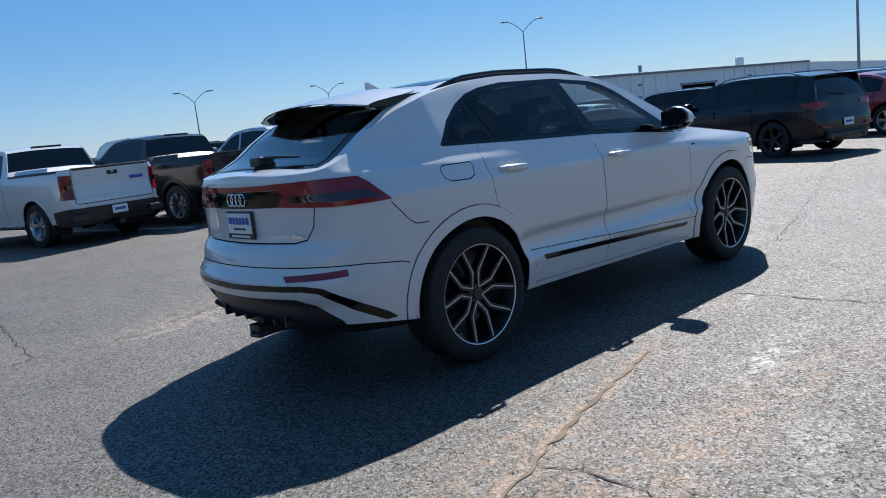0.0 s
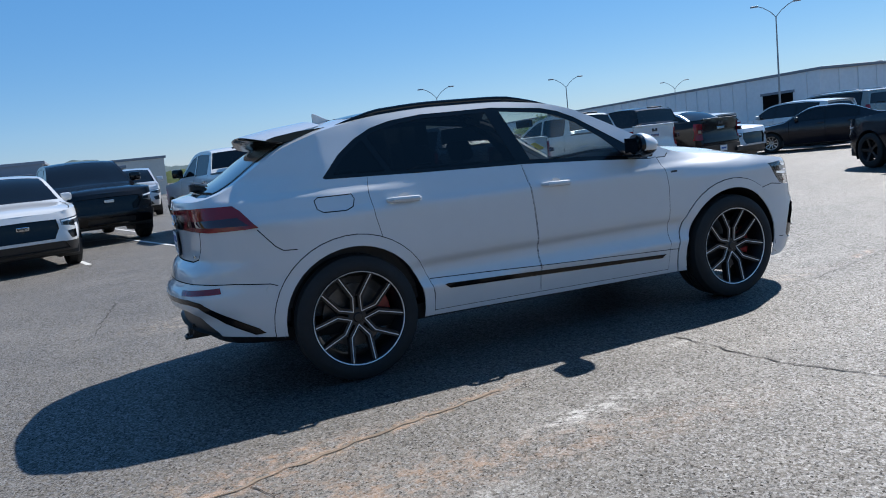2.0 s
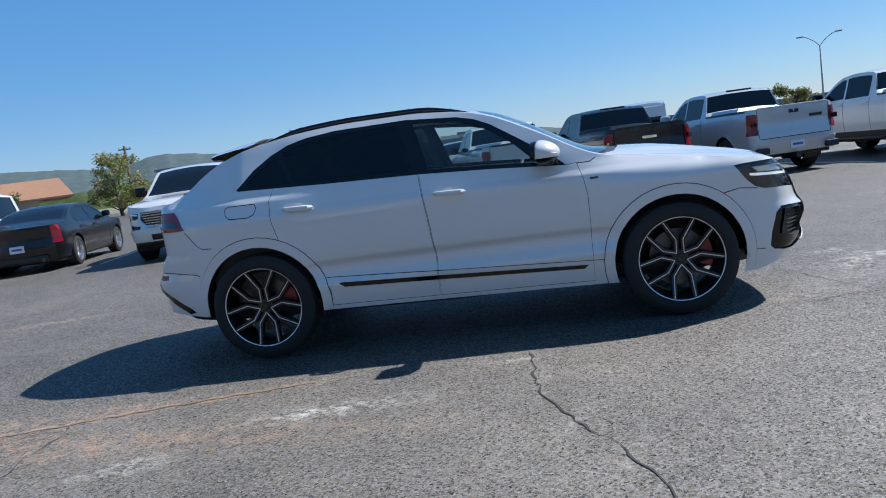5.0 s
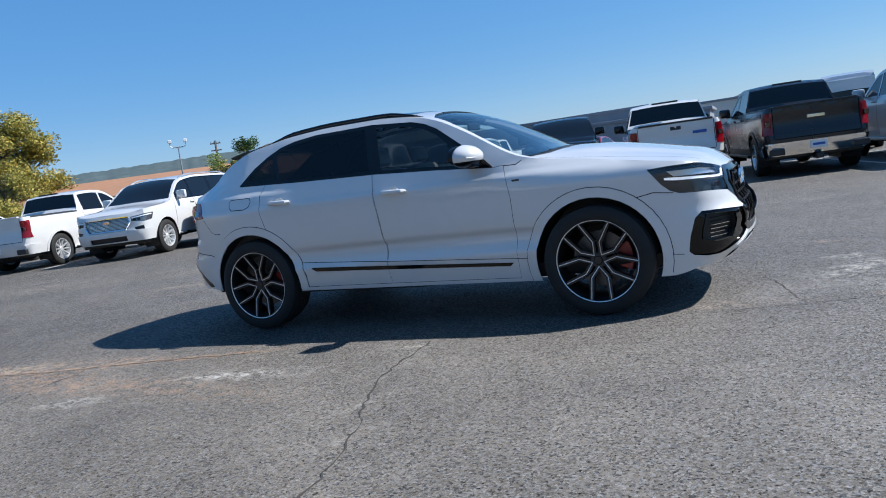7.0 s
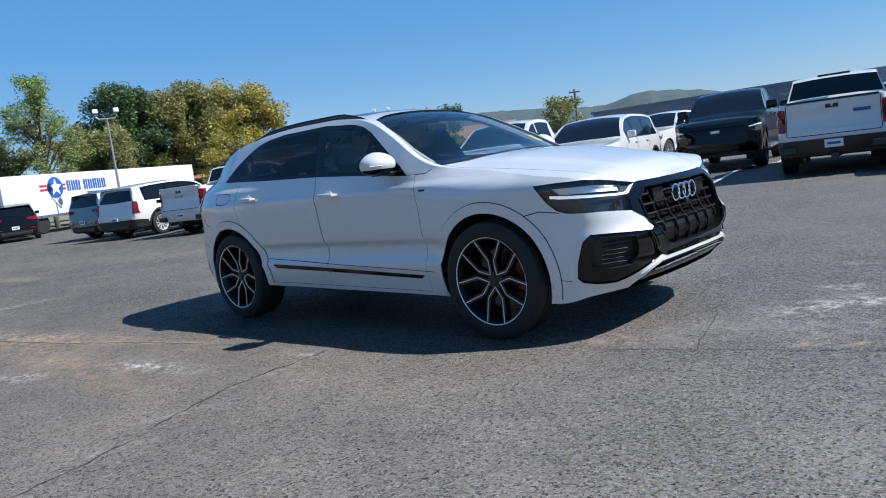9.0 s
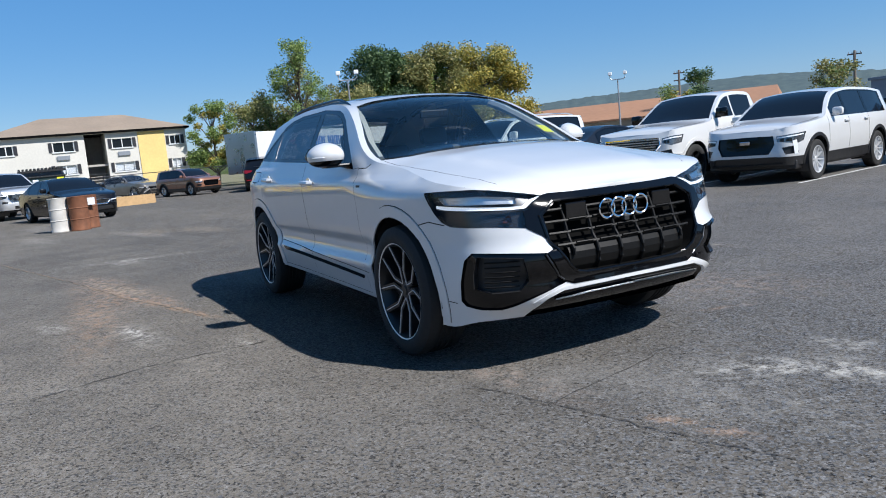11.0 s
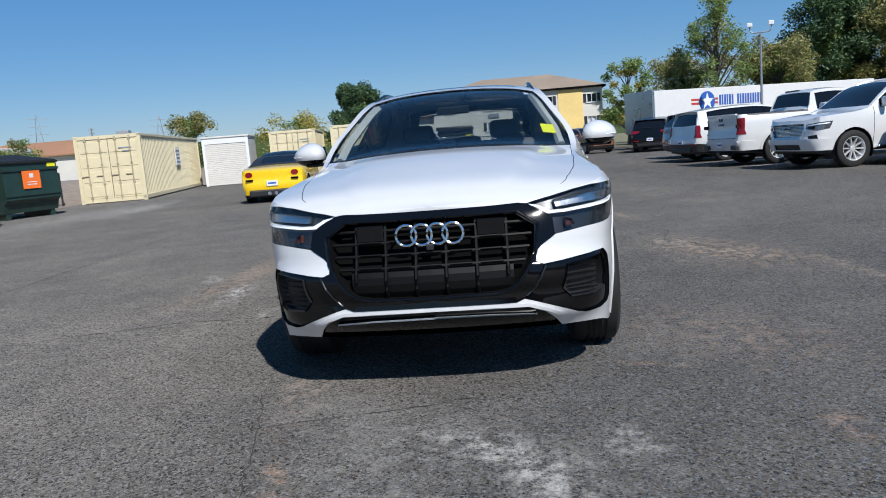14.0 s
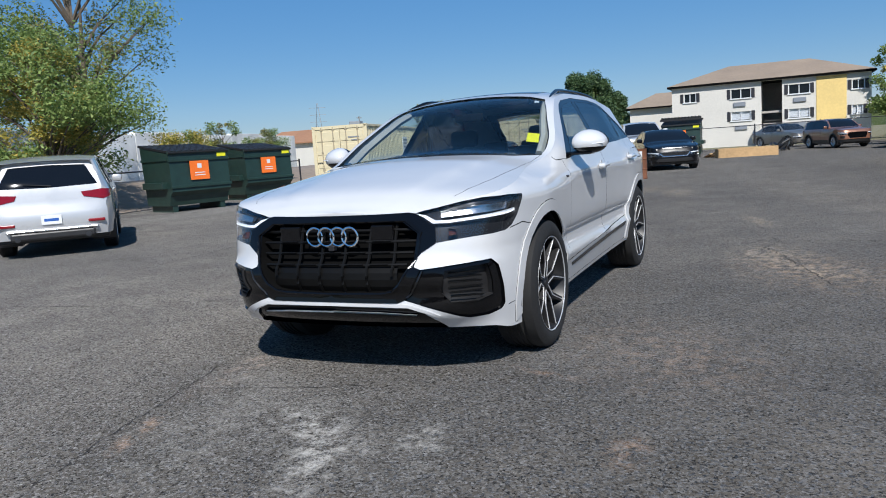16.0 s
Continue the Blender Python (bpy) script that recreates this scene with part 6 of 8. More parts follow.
for i, (y0, y1) in enumerate(((-0.118, -0.085), (-0.075, -0.045), (-0.036, -0.006), (0.003, 0.03), (0.04, 0.07), (0.078, 0.118))):
    part("print_bar", box((px - 0.017, y0, 0.938), (px - 0.0152, y1, 0.978)), BLUEINK, plate)
part("print_bar", box((px - 0.017, -0.07, 0.905), (px - 0.0152, 0.07, 0.917)), DARKINK, plate)
part("print_bar", box((px - 0.0145, -0.11, 0.862), (px - 0.0124, 0.11, 0.874)), PLATEM, plate)
part("model_badge", box((rear_x(0.5, 0.87) - 0.004, -0.56, 0.862), (rear_x(0.5, 0.87) + 0.004, -0.44, 0.876)), CHROME, CAR)
sp = [(-1.52, 1.617), (-1.75, 1.590), (-1.93, 1.556), (-1.95, 1.549), (-1.935, 1.546), (-1.75, 1.572), (-1.56, 1.60)]
bm = bmesh.new()
rows = []
for k in np.linspace(-1, 1, 17):
    y = k * 0.605
    drop = 0.055 * abs(k)**2.2
    pull = 0.10 * abs(k)**3
    rows.append([bm.verts.new((x + pull * (1 if x < -1.6 else 0.2), y, z - drop + 0.028)) for x, z in sp])
for a, b in zip(rows, rows[1:]):
    for i in range(len(sp)):
        j = (i + 1) % len(sp)
        bm.faces.new((a[i], a[j], b[j], b[i]))
bm.faces.new(rows[0])
bm.faces.new(rows[-1][::-1])
bmesh.ops.recalc_face_normals(bm, faces=bm.faces)
for s in (-1, 1):
    tip = prism([(-1.47, 1.575), (-1.65, 1.565), (-1.80, 1.543), (-1.855, 1.528), (-1.84, 1.512), (-1.65, 1.500), (-1.47, 1.515)], s * 0.600, s * 0.616, 0.003)
    part("spoiler_tip", tip, GLOSSBLACK, CAR)
part("roof_spoiler", bm, WHITE, CAR, "white roof spoiler", True)
bm = bmesh.new()
rows = []
for y in np.linspace(-0.575, 0.575, 15):
    k = abs(y) / 0.605
    d, p = 0.055 * k**2.2, 0.10 * k**3
    rows.append([bm.verts.new(v) for v in ((-1.925 + p, y, 1.566 - d), (-1.945 + p, y, 1.560 - d), (-1.90 + p, y, 1.548 - d), (-1.60 + p * 0.3, y, 1.545 - d))])
for va, vb in zip(rows, rows[1:]):
    for i in range(3):
        bm.faces.new((va[i], va[i + 1], vb[i + 1], vb[i]))
part("spoiler_underside", bm, GLOSSBLACK, CAR, "black spoiler underside")
bm = bmesh.new()
wz = float(SH.over([T(-2.24)], np.array([0.0]))[0, 2])
add_box(bm, (-2.30, -0.10, wz - 0.01), (-2.20, 0.02, wz + 0.045), None, 0.012)
add_path(bm, [(-2.26, -0.04, wz + 0.035), (-2.245, -0.2, wz + 0.035), (-2.22, -0.40, wz + 0.025)], [0.014, 0.010, 0.006], 6)
part("rear_wiper", bm, PLASTIC, CAR, "black rear wiper")
fz = float(SH.over([T(-1.33)], np.array([0.0]))[0, 2])
part("roof_fin", prism([(-1.22, fz - 0.01), (-1.30, fz + 0.022), (-1.385, fz + 0.066), (-1.40, fz + 0.066), (-1.40, fz - 0.01)], -0.012, 0.012, 0.005), WHITE, CAR, "white shark-fin aerial")
bm = bmesh.new()
add_box(bm, (-2.44, -0.06, 0.27), (-2.20, 0.06, 0.34), None, 0.008)
add_path(bm, [(-2.42, -0.12, 0.30), (-2.46, -0.10, 0.29), (-2.46, 0.0, 0.285), (-2.42, 0.02, 0.30)], 0.012, 6)
part("tow_hitch", bm, PLASTIC, CAR, "black tow hitch under the bumper")
for s in (-1, 1):
    for i in range(3):
        y = s * (0.10 + i * 0.13)
        part("diffuser_fin", box((-2.43, y - 0.012, 0.362), (-2.33, y + 0.012, 0.43), None, 0.004), PLASTIC, CAR)

# roof rails, mirrors, handles, small badges
for s in (-1, 1):
    bm = bmesh.new()
    pts = []
    for i, x in enumerate(np.linspace(0.16, -1.42, 22)):
        e = SH.over([T(x)], np.array([0.93]))[0]
        lift = 0.026 * min(1, min(i, 21 - i) / 4.0)
        pts.append((x, s * e[1], e[2] + lift - 0.006))
    add_path(bm, pts, [0.006, 0.010, 0.013] + [0.016] * 16 + [0.013, 0.010, 0.006], 8)
    add_path(bm, [(px_, py_ * 0.998, pz_ - 0.026) for px_, py_, pz_ in pts[1:-1]], 0.020, 6)
    for i in (4, 11, 18):
        add_box(bm, (pts[i][0] - 0.05, pts[i][1] - 0.012, pts[i][2] - 0.06), (pts[i][0] + 0.05, pts[i][1] + 0.012, pts[i][2]))
    part("roof_rail", bm, GLOSSBLACK, CAR, "black roof rail", True)
    m = new("door_mirror")
    m.empty_display_size = 0.05
    m.parent = CAR
    m.location = (-0.135, s * 0.06, 0.042)
    for low_half in (False, True):
        bm = bmesh.new()
        bmesh.ops.create_uvsphere(bm, u_segments=28, v_segments=22, radius=1)
        bmesh.ops.delete(bm, geom=[f for f in bm.faces if (f.calc_center_median().z < -0.45) != low_half], context="FACES")
        for v in bm.verts:
            x, y, z = v.co
            x, y = math.copysign(abs(x)**0.85, x), math.copysign(abs(y)**0.8, y)
            z = z * (1 - 0.20 * max(0, y)) * (1 - 0.22 * max(0, x)) if z > 0 else z * 0.85
            x = x if x > 0 else x * 0.45
            v.co = (0.775 + 0.118 * x - 0.03 * y, s * (0.975 + 0.118 * y), 1.190 + 0.090 * z)
        part("mirror_underside" if low_half else "mirror_cap", bm, GLOSSBLACK if low_half else WHITE, m, "black mirror underside" if low_half else "white mirror cap", True)
    part("mirror_base", box((0.73, s * 0.90 - 0.10, 1.108), (0.85, s * 0.90 + 0.10, 1.134), None, 0.012), GLOSSBLACK, m, "black mirror foot")
    back = prism([(s * 0.975 + 0.118 * math.cos(a), 1.196 + (0.080 if math.sin(a) > 0 else 0.066) * math.sin(a)) for a in np.linspace(0, math.tau, 21)[:-1]], 0.716, 0.756, 0.008)
    for v in back.verts:
        v.co = (v.co.y - 0.03 * (s * v.co.x - 0.975) / 0.125, v.co.x, v.co.z)
    bmesh.ops.recalc_face_normals(back, faces=back.faces)
    part("mirror_back", back, GLOSSBLACK, m, "black mirror back", True)
    part("mirror_glass", box((0.704, s * 0.972 - 0.095, 1.150), (0.712, s * 0.972 + 0.095, 1.250), None, 0.003), DARKGLASS, m, "dark mirror glass")
    bm = bmesh.new()
    add_path(bm, [(0.885, s * 0.92, 1.178), (0.875, s * 1.02, 1.180), (0.83, s * 1.085, 1.184)], [0.003, 0.004, 0.003], 6)
    part("mirror_indicator", bm, LAMPWHITE, m)
    for x, z in ((-1.126, 1.075), (-0.029, 1.043)):
        y = float(SH.at([S(x)], np.array([z]))[0, 1])
        h = new("door_handle")
        h.empty_display_size = 0.05
        h.parent = CAR
        bm = bmesh.new()
        add_path(bm, [(x + 0.105, s * (-y + 0.004), z), (x + 0.085, s * (-y + 0.034), z + 0.002), (x - 0.08, s * (-y + 0.036), z + 0.008), (x - 0.11, s * (-y + 0.004), z + 0.009)], [0.014, 0.018, 0.018, 0.012], 8)
        part("handle_bar", bm, WHITE, h, "white door handle", True)
        part("handle_recess", prism(arc(x, z - 0.004, 0.048, 0, 360, 18)[:-1], s * (-y - 0.002), s * (-y + 0.0025)), WHITE, h)
    y = float(SH.at([S(0.975)], np.array([1.02]))[0, 1])
    part("wing_badge", box((0.945, s * (-y) - 0.003, 1.012), (1.0, s * (-y) + 0.003, 1.026)), DARKINK, CAR)
    y = float(SH.at([S(-2.02)], np.array([0.655]))[0, 1])
    part("parking_sensor", lathe([(0.001, 0.003), (0.014, 0.003), (0.016, 0)], 12), WHITE, CAR).matrix_basis = Matrix.Translation((-2.01, s * (-y), 0.655)) @ pose(0, 0, 0, 0, 0, 0 if s > 0 else 180)

# underbody and wheel housings
bm = bmesh.new()
low = [(float(x), float(y)) for x, y in zip(SH.x[::12], SH.y[::12])]
ring = [(x * 0.965, y * 0.93) for x, y in low] + [(x * 0.965, -y * 0.93) for x, y in low[::-1][1:-1]]
top_v = [bm.verts.new((x, y, 0.40)) for x, y in ring]
bot_v = [bm.verts.new((x * 0.97, y * 0.93, 0.265 + 0.02 * abs(x))) for x, y in ring]
bm.faces.new(bot_v[::-1])
for i in range(len(ring)):
    j = (i + 1) % len(ring)
    bm.faces.new((top_v[j], top_v[i], bot_v[i], bot_v[j]))
bmesh.ops.recalc_face_normals(bm, faces=bm.faces)
part("underbody", bm, PLASTIC, CAR, "black underbody")
for x in (hub_x, -hub_x):
    for s in (-1, 1):
        bm = bmesh.new()
        a0 = arc(x, hub_z, 0.455, -6, 186, 26)
        va = [bm.verts.new((p, s * 0.925, q)) for p, q in a0]
        vb = [bm.verts.new((p, s * 0.55, q)) for p, q in a0]
        for i in range(len(a0) - 1):
            bm.faces.new((va[i], va[i + 1], vb[i + 1], vb[i]))
        bm.faces.new(vb)
        part("wheel_housing", bm, PLASTIC, CAR)
        wheel(CAR, x, s * 0.975, hub_r, 0.292, 0.275, "hero", RIMBLACK, MACHINED)

# cabin
bm = bmesh.new()
add_box(bm, (-2.2, -0.80, 0.42), (0.95, 0.80, 0.52))
part("cabin_floor", bm, CLOTH, CAR)
for s in (-1, 1):
    bm = bmesh.new()
    add_box(bm, (-1.9, s * 0.80 - 0.02, 0.5), (0.95, s * 0.80 + 0.02, 1.10), None, 0.01)
    part("door_card", bm, CLOTH, CAR)
bm = bmesh.new()
pr = [(1.12, 1.10), (0.80, 1.14), (0.62, 1.09), (0.55, 0.95), (0.62, 0.70), (1.1, 0.6)]
part("dashboard", prism(pr, -0.74, 0.74, 0.02), CLOTH, CAR, "black dashboard")
bm = bmesh.new()
c, q = Vector((0.42, 0.37, 1.02)), Euler((0, radians(-65), 0)).to_quaternion()
add_path(bm, [c + q @ Vector((0.18 * math.cos(a), 0.18 * math.sin(a), 0)) for a in np.linspace(0, math.tau, 25)], 0.015, 6)
add_path(bm, [c + q @ Vector((-0.17, 0, 0)), c, c + q @ Vector((0, -0.17, 0))], 0.022, 6)
add_path(bm, [c, c + q @ Vector((0, 0.17, 0))], 0.022, 6)
part("steering_wheel", bm, CLOTH, CAR, "black steering wheel", True)


def seat(x, y, w, back):
    st = new("seat")
    st.empty_display_size = 0.1
    st.parent = CAR
    part("seat_cushion", box((x - 0.05, y - w / 2, 0.55), (x + 0.48, y + w / 2, 0.74), None, 0.04), CLOTH, st)
    part("seat_back", box((-0.07, -w / 2, 0.0), (0.07, w / 2, back), pose(x - 0.02, y, 0.68, 0, -17, 0), 0.045), CLOTH, st, "", True)
    part("headrest", box((-0.05, -0.13, back + 0.02), (0.05, 0.13, back + 0.17), pose(x - 0.02, y, 0.68, 0, -15, 0), 0.04), CLOTH, st, "", True)


for y in (-0.37, 0.37):
    seat(-0.25, y, 0.50, 0.58)
for y in (-0.40, 0.0, 0.40):
    seat(-1.15, y, 0.42, 0.46)
for s in (-1, 1):
    bm = bmesh.new()
    add_path(bm, [SH.over([T(x)], np.array([s * 0.93]))[0] - np.array([0.03, s * 0.035, 0.035]) for x in (0.96, 0.75, 0.55, 0.36, 0.22)], 0.030, 6)
    part("pillar_trim", bm, BEIGECLOTH, CAR, "pale screen pillar trim", True)
part("rear_mirror", box((0.30, -0.12, 1.455), (0.325, 0.12, 1.515), None, 0.01), GRILLE, CAR)
# price tag and small sticker behind the windscreen, a paper behind the rear seats
def on_screen(x, v, dx, dv, nm, mat, lab):
    pts = SH.over(np.array([T(x), T(x), T(x - dx), T(x - dx)]), np.array([v, v + dv, v + dv, v]), -0.012)
    bm = bmesh.new()
    bm.faces.new([bm.verts.new(p) for p in pts])
    r = bmesh.ops.extrude_face_region(bm, geom=list(bm.faces))
    bmesh.ops.translate(bm, verts=[e for e in r["geom"] if isinstance(e, bmesh.types.BMVert)], vec=(0, 0, -0.002))
    bmesh.ops.recalc_face_normals(bm, faces=bm.faces)
    part(nm, bm, mat, CAR, lab)


on_screen(0.86, 0.76, 0.10, 0.105, "window_tag", YELLOWTAG, "yellow tag behind the windscreen")
on_screen(0.30, 0.78, 0.045, 0.05, "window_sticker", PLATEM, "small white windscreen sticker")

# ---- the other vehicles ----
KINDS = {}
KINDS["pickup"] = dict(wb=3.75, fo=0.95, ro=1.17, w=1.0, r=0.415, belt=1.32, low=0.42, tumble=0.30,
                   edge=[(2.83, 1.10), (2.6, 1.17), (1.5, 1.25), (1.22, 1.29), (0.85, 1.54), (0.45, 1.80), (0.25, 1.865), (-0.2, 1.90), (-0.72, 1.875), (-0.86, 1.80), (-0.97, 1.42), (-1.02, 1.375), (-2.2, 1.375), (-3.06, 1.375)],
                   side_win=[(0.94, 0.16), (0.10, -0.74)], screen=(1.18, 0.42), back=(-0.865, -0.955), doors=[(1.05, 0.13), (0.13, -0.80)], roof_top=1.9)
KINDS["suv"] = dict(wb=3.0, fo=0.95, ro=1.05, w=0.975, r=0.375, belt=1.14, low=0.33, tumble=0.36,
                edge=[(2.46, 0.98), (2.3, 1.03), (1.4, 1.12), (1.1, 1.16), (0.7, 1.42), (0.35, 1.60), (0.1, 1.655), (-0.5, 1.70), (-1.5, 1.675), (-2.1, 1.62), (-2.45, 1.585), (-2.56, 1.58)],
                side_win=[(0.72, 0.02), (-0.05, -0.98), (-1.06, -1.98)], screen=(1.05, 0.26), back=None, doors=[(0.98, -0.01), (-0.01, -1.0)], roof_top=1.7)
KINDS["bigsuv"] = dict(wb=3.07, fo=1.0, ro=1.25, w=1.03, r=0.41, belt=1.28, low=0.42, tumble=0.30,
                   edge=[(2.54, 1.10), (2.35, 1.16), (1.45, 1.23), (1.2, 1.28), (0.8, 1.55), (0.45, 1.77), (0.2, 1.83), (-0.5, 1.89), (-1.7, 1.88), (-2.4, 1.85), (-2.7, 1.82), (-2.8, 1.81)],
                   side_win=[(0.82, 0.08), (0.02, -0.95), (-1.05, -2.3)], screen=(1.15, 0.36), back=None, doors=[(1.05, 0.05), (0.05, -1.0)], roof_top=1.89)
KINDS["sedan"] = dict(wb=2.85, fo=0.92, ro=1.08, w=0.93, r=0.335, belt=0.98, low=0.27, tumble=0.46,
                  edge=[(2.35, 0.74), (2.2, 0.80), (1.3, 0.93), (1.0, 0.98), (0.6, 1.20), (0.2, 1.38), (-0.05, 1.415), (-0.6, 1.42), (-1.1, 1.34), (-1.5, 1.18), (-1.85, 1.06), (-2.3, 1.03), (-2.51, 1.02)],
                  side_win=[(0.62, -0.22), (-0.29, -1.22)], screen=(0.93, 0.10), back=(-1.0, -1.66), doors=[(0.85, -0.25), (-0.25, -1.15)], roof_top=1.42)
KINDS["roadster"] = dict(wb=2.42, fo=0.84, ro=0.86, w=0.91, r=0.33, belt=0.92, low=0.24, tumble=0.55,
                     edge=[(2.05, 0.66), (1.9, 0.72), (1.0, 0.88), (0.6, 0.92), (0.3, 1.08), (0.0, 1.23), (-0.2, 1.25), (-0.5, 1.22), (-0.85, 1.08), (-1.15, 0.99), (-1.7, 0.96), (-2.07, 0.90)],
                     side_win=[(0.28, -0.58)], screen=(0.55, 0.06), back=(-0.5, -0.95), doors=[(0.55, -0.62)], roof_top=1.25)
KINDS["van"] = dict(wb=3.5, fo=0.95, ro=1.3, w=1.0, r=0.38, belt=1.35, low=0.40, tumble=0.12,
                edge=[(2.7, 1.10), (2.45, 1.20), (1.9, 1.35), (1.6, 1.60), (1.25, 2.05), (0.9, 2.35), (0.5, 2.52), (-0.3, 2.62), (-2.2, 2.62), (-2.8, 2.55), (-3.05, 2.40)],
                side_win=[(1.5, 0.75), (0.6, -0.6), (-0.75, -2.0)], screen=(1.75, 1.18), back=None, doors=[(1.5, 0.65)], roof_top=2.1)


def vehicle(kind, coat, at, name, label, category, group="", grille="black", tail="upright", wheels="five", rim=None, clad=None, top=None, rails=False, badge=None, tag=None, bumper=None, scale=1.0):
    k = KINDS[kind]
    root = thing(name, label, category, group, at @ Matrix.Diagonal((scale, scale, scale, 1)))
    w, wb, r, zb = k["w"], k["wb"], k["r"], k["belt"]
    xf, xr = wb / 2 + k["fo"], -wb / 2 - k["ro"]
    sq = kind in ("pickup", "bigsuv", "van")
    ol = [(xf, 0), (xf - 0.015, 0.45 * w), (xf - 0.06, 0.72 * w), (xf - (0.16 if sq else 0.26), 0.90 * w), (xf - (0.36 if sq else 0.55), 0.972 * w), (xf - 0.95, w), (0, w * 0.985), (xr + 0.95, w),
          (xr + 0.45, 0.985 * w), (xr + 0.16, 0.945 * w), (xr + 0.05, 0.85 * w), (xr + 0.012, 0.5 * w), (xr, 0)]
    ex, ez = zip(*k["edge"])
    ed = curve(ex, ez)
    zr = max(ez)
    low = k["low"]
    side_p = curve([low - 0.1, low + 0.12, (low + zb) / 2, zb - 0.14, zb - 0.03, zb + 0.02, zr + 0.1], [0.07, 0.035, 0.0, 0.006, 0.03, 0.055, 0.055 + k["tumble"] * (zr + 0.08 - zb)])
    zh = ez[0]
    front_p = curve([low - 0.1, low + 0.05, low + 0.22, zh - 0.35, zh - 0.12, zh, zh + 0.1], [0.14, 0.04, 0.0, 0.025, 0.045, 0.10, 0.16])
    z_tail = float(ed(xr))
    if k["back"] is None:
        rear_p = curve([low - 0.1, low + 0.1, low + 0.3, zb - 0.25, zb, zr], [0.12, 0.03, 0.0, 0.06, 0.10, 0.16 if kind == "van" else 0.40 if kind == "suv" else 0.26])
    else:
        rear_p = curve([low - 0.1, low + 0.1, low + 0.3, z_tail - 0.3, z_tail - 0.05, z_tail + 0.05], [0.12, 0.03, 0.0, 0.05, 0.035, 0.05])
    cr = curve([xf, xf - 0.2, xf - 0.8, 0.6, 0, -0.8, xr + 0.3, xr], [0, 0.02, 0.05, 0.05, 0.045, 0.04, 0.02, 0.0]) if kind != "pickup" else curve([xf, xf - 0.2, xf - 0.8, 0.6, 0, -0.7, -0.95, -1.1, xr], [0, 0.03, 0.06, 0.05, 0.045, 0.04, 0.02, 0.0, 0.0])
    sh = Shell(ol, ed, side_p, front_p, rear_p, cr)
    s_, f_, r_, t_ = sh.s, sh.f, sh.r, sh.t
    uu_ = np.linspace(0, sh.U, 90)
    xs_ = np.interp(uu_, sh.u, sh.x)
    dom = [(float(u), low - (0.03 if abs(x) < wb / 2 else 0.0)) for u, x in zip(uu_, xs_)] + [(float(u), float(z)) for u, z in zip(uu_[::-1], sh.top(uu_)[::-1])]
    cut = []
    if clad is not None:
        cut.append(("cladding", [(0, low - 0.1), (sh.U, low - 0.1), (sh.U, low + 0.16), (0, low + 0.16)]))
    for i, (a, b) in enumerate(k["doors"]):
        for x in ((a, b) if i == 0 else (b,)):
            cut.append(("door_gap", strip([(s_(x), zb + 0.02), (s_(x + 0.01), low + 0.1)], 0.012)))
    if kind not in ("pickup", "van"):
        # black pillars run behind all the side glass
        xs = np.linspace(k["side_win"][0][0] + 0.06, k["side_win"][-1][1] - 0.06, 17)
        cut.append(("window_band", [(s_(x), max(zb + 0.05, float(ed(x)) - 0.05)) for x in xs] + [(s_(xs[-1]), zb + 0.012), (s_(xs[0]), zb + 0.0)]))
    for i, (a, b) in enumerate(k["side_win"]):
        xs = np.linspace(a, b, 9)
        tops = [max(zb + 0.06, float(ed(x)) - 0.075) for x in xs]
        if kind == "van":
            tops = [min(t, 2.05) for t in tops]
        cut.append(("side_window%d" % i, [(s_(x), z) for x, z in zip(xs, tops)] + [(s_(b), zb + 0.035), (s_(a), zb + 0.02)]))
    # nose
    g0, g1 = (low + 0.30, zh - 0.07) if sq else (low + 0.22, zh - 0.09)
    if kind == "roadster":
        g0, g1 = 0.30, 0.50
    gw = {"pickup": 0.66, "bigsuv": 0.58, "suv": 0.55, "sedan": 0.52, "roadster": 0.3, "van": 0.5}[kind] * w
    cut += [("grille", [(f_(0), g1), (f_(gw), g1 - 0.01), (f_(gw * 1.04), (g0 + g1) / 2), (f_(gw * 0.86), g0), (f_(0), g0)])]
    cut += [("headlight", [(f_(gw * 1.10), g1 - 0.02), (f_(w * 0.93), g1 + 0.02), (s_(xf - 0.50), g1 + 0.03), (s_(xf - 0.42), g1 - 0.13), (f_(w * 0.90), g1 - 0.17), (f_(gw * 1.12), g1 - 0.12)])]
    cut += [("intake", [(f_(0), low + 0.17), (f_(0.62 * w), low + 0.17), (f_(0.72 * w), low + 0.04), (f_(0), low + 0.03)])]
    if sq or kind == "suv":
        cut += [("fog_pocket", [(f_(0.70 * w), low + 0.33), (f_(0.90 * w), low + 0.36), (f_(0.92 * w), low + 0.22), (f_(0.76 * w), low + 0.20)])]
    if kind in ("suv", "sedan") and badge is not None:
        cut += [("lamp_blade", [(f_(w * 0.855), g1 - 0.12), (f_(w * 0.90), g1 - 0.10), (f_(w * 0.915), low + 0.20), (f_(w * 0.88), low + 0.20)])]
    if bumper is not None:
        cut += [("bumper", [(f_(0), low + 0.28), (f_(0.80 * w), low + 0.27), (s_(xf - 0.45), low + 0.26), (s_(xf - 0.45), low - 0.05), (f_(0.6 * w), low - 0.05), (f_(0), low - 0.05)])]
        cut += [("intake", [(f_(0), low + 0.15), (f_(0.50 * w), low + 0.15), (f_(0.50 * w), low + 0.03), (f_(0), low + 0.03)])]
    # tail
    if tail == "upright":
        z0, z1 = (zb - 0.47, zb - 0.04) if kind == "pickup" else (zb - 0.36, zb + 0.02)
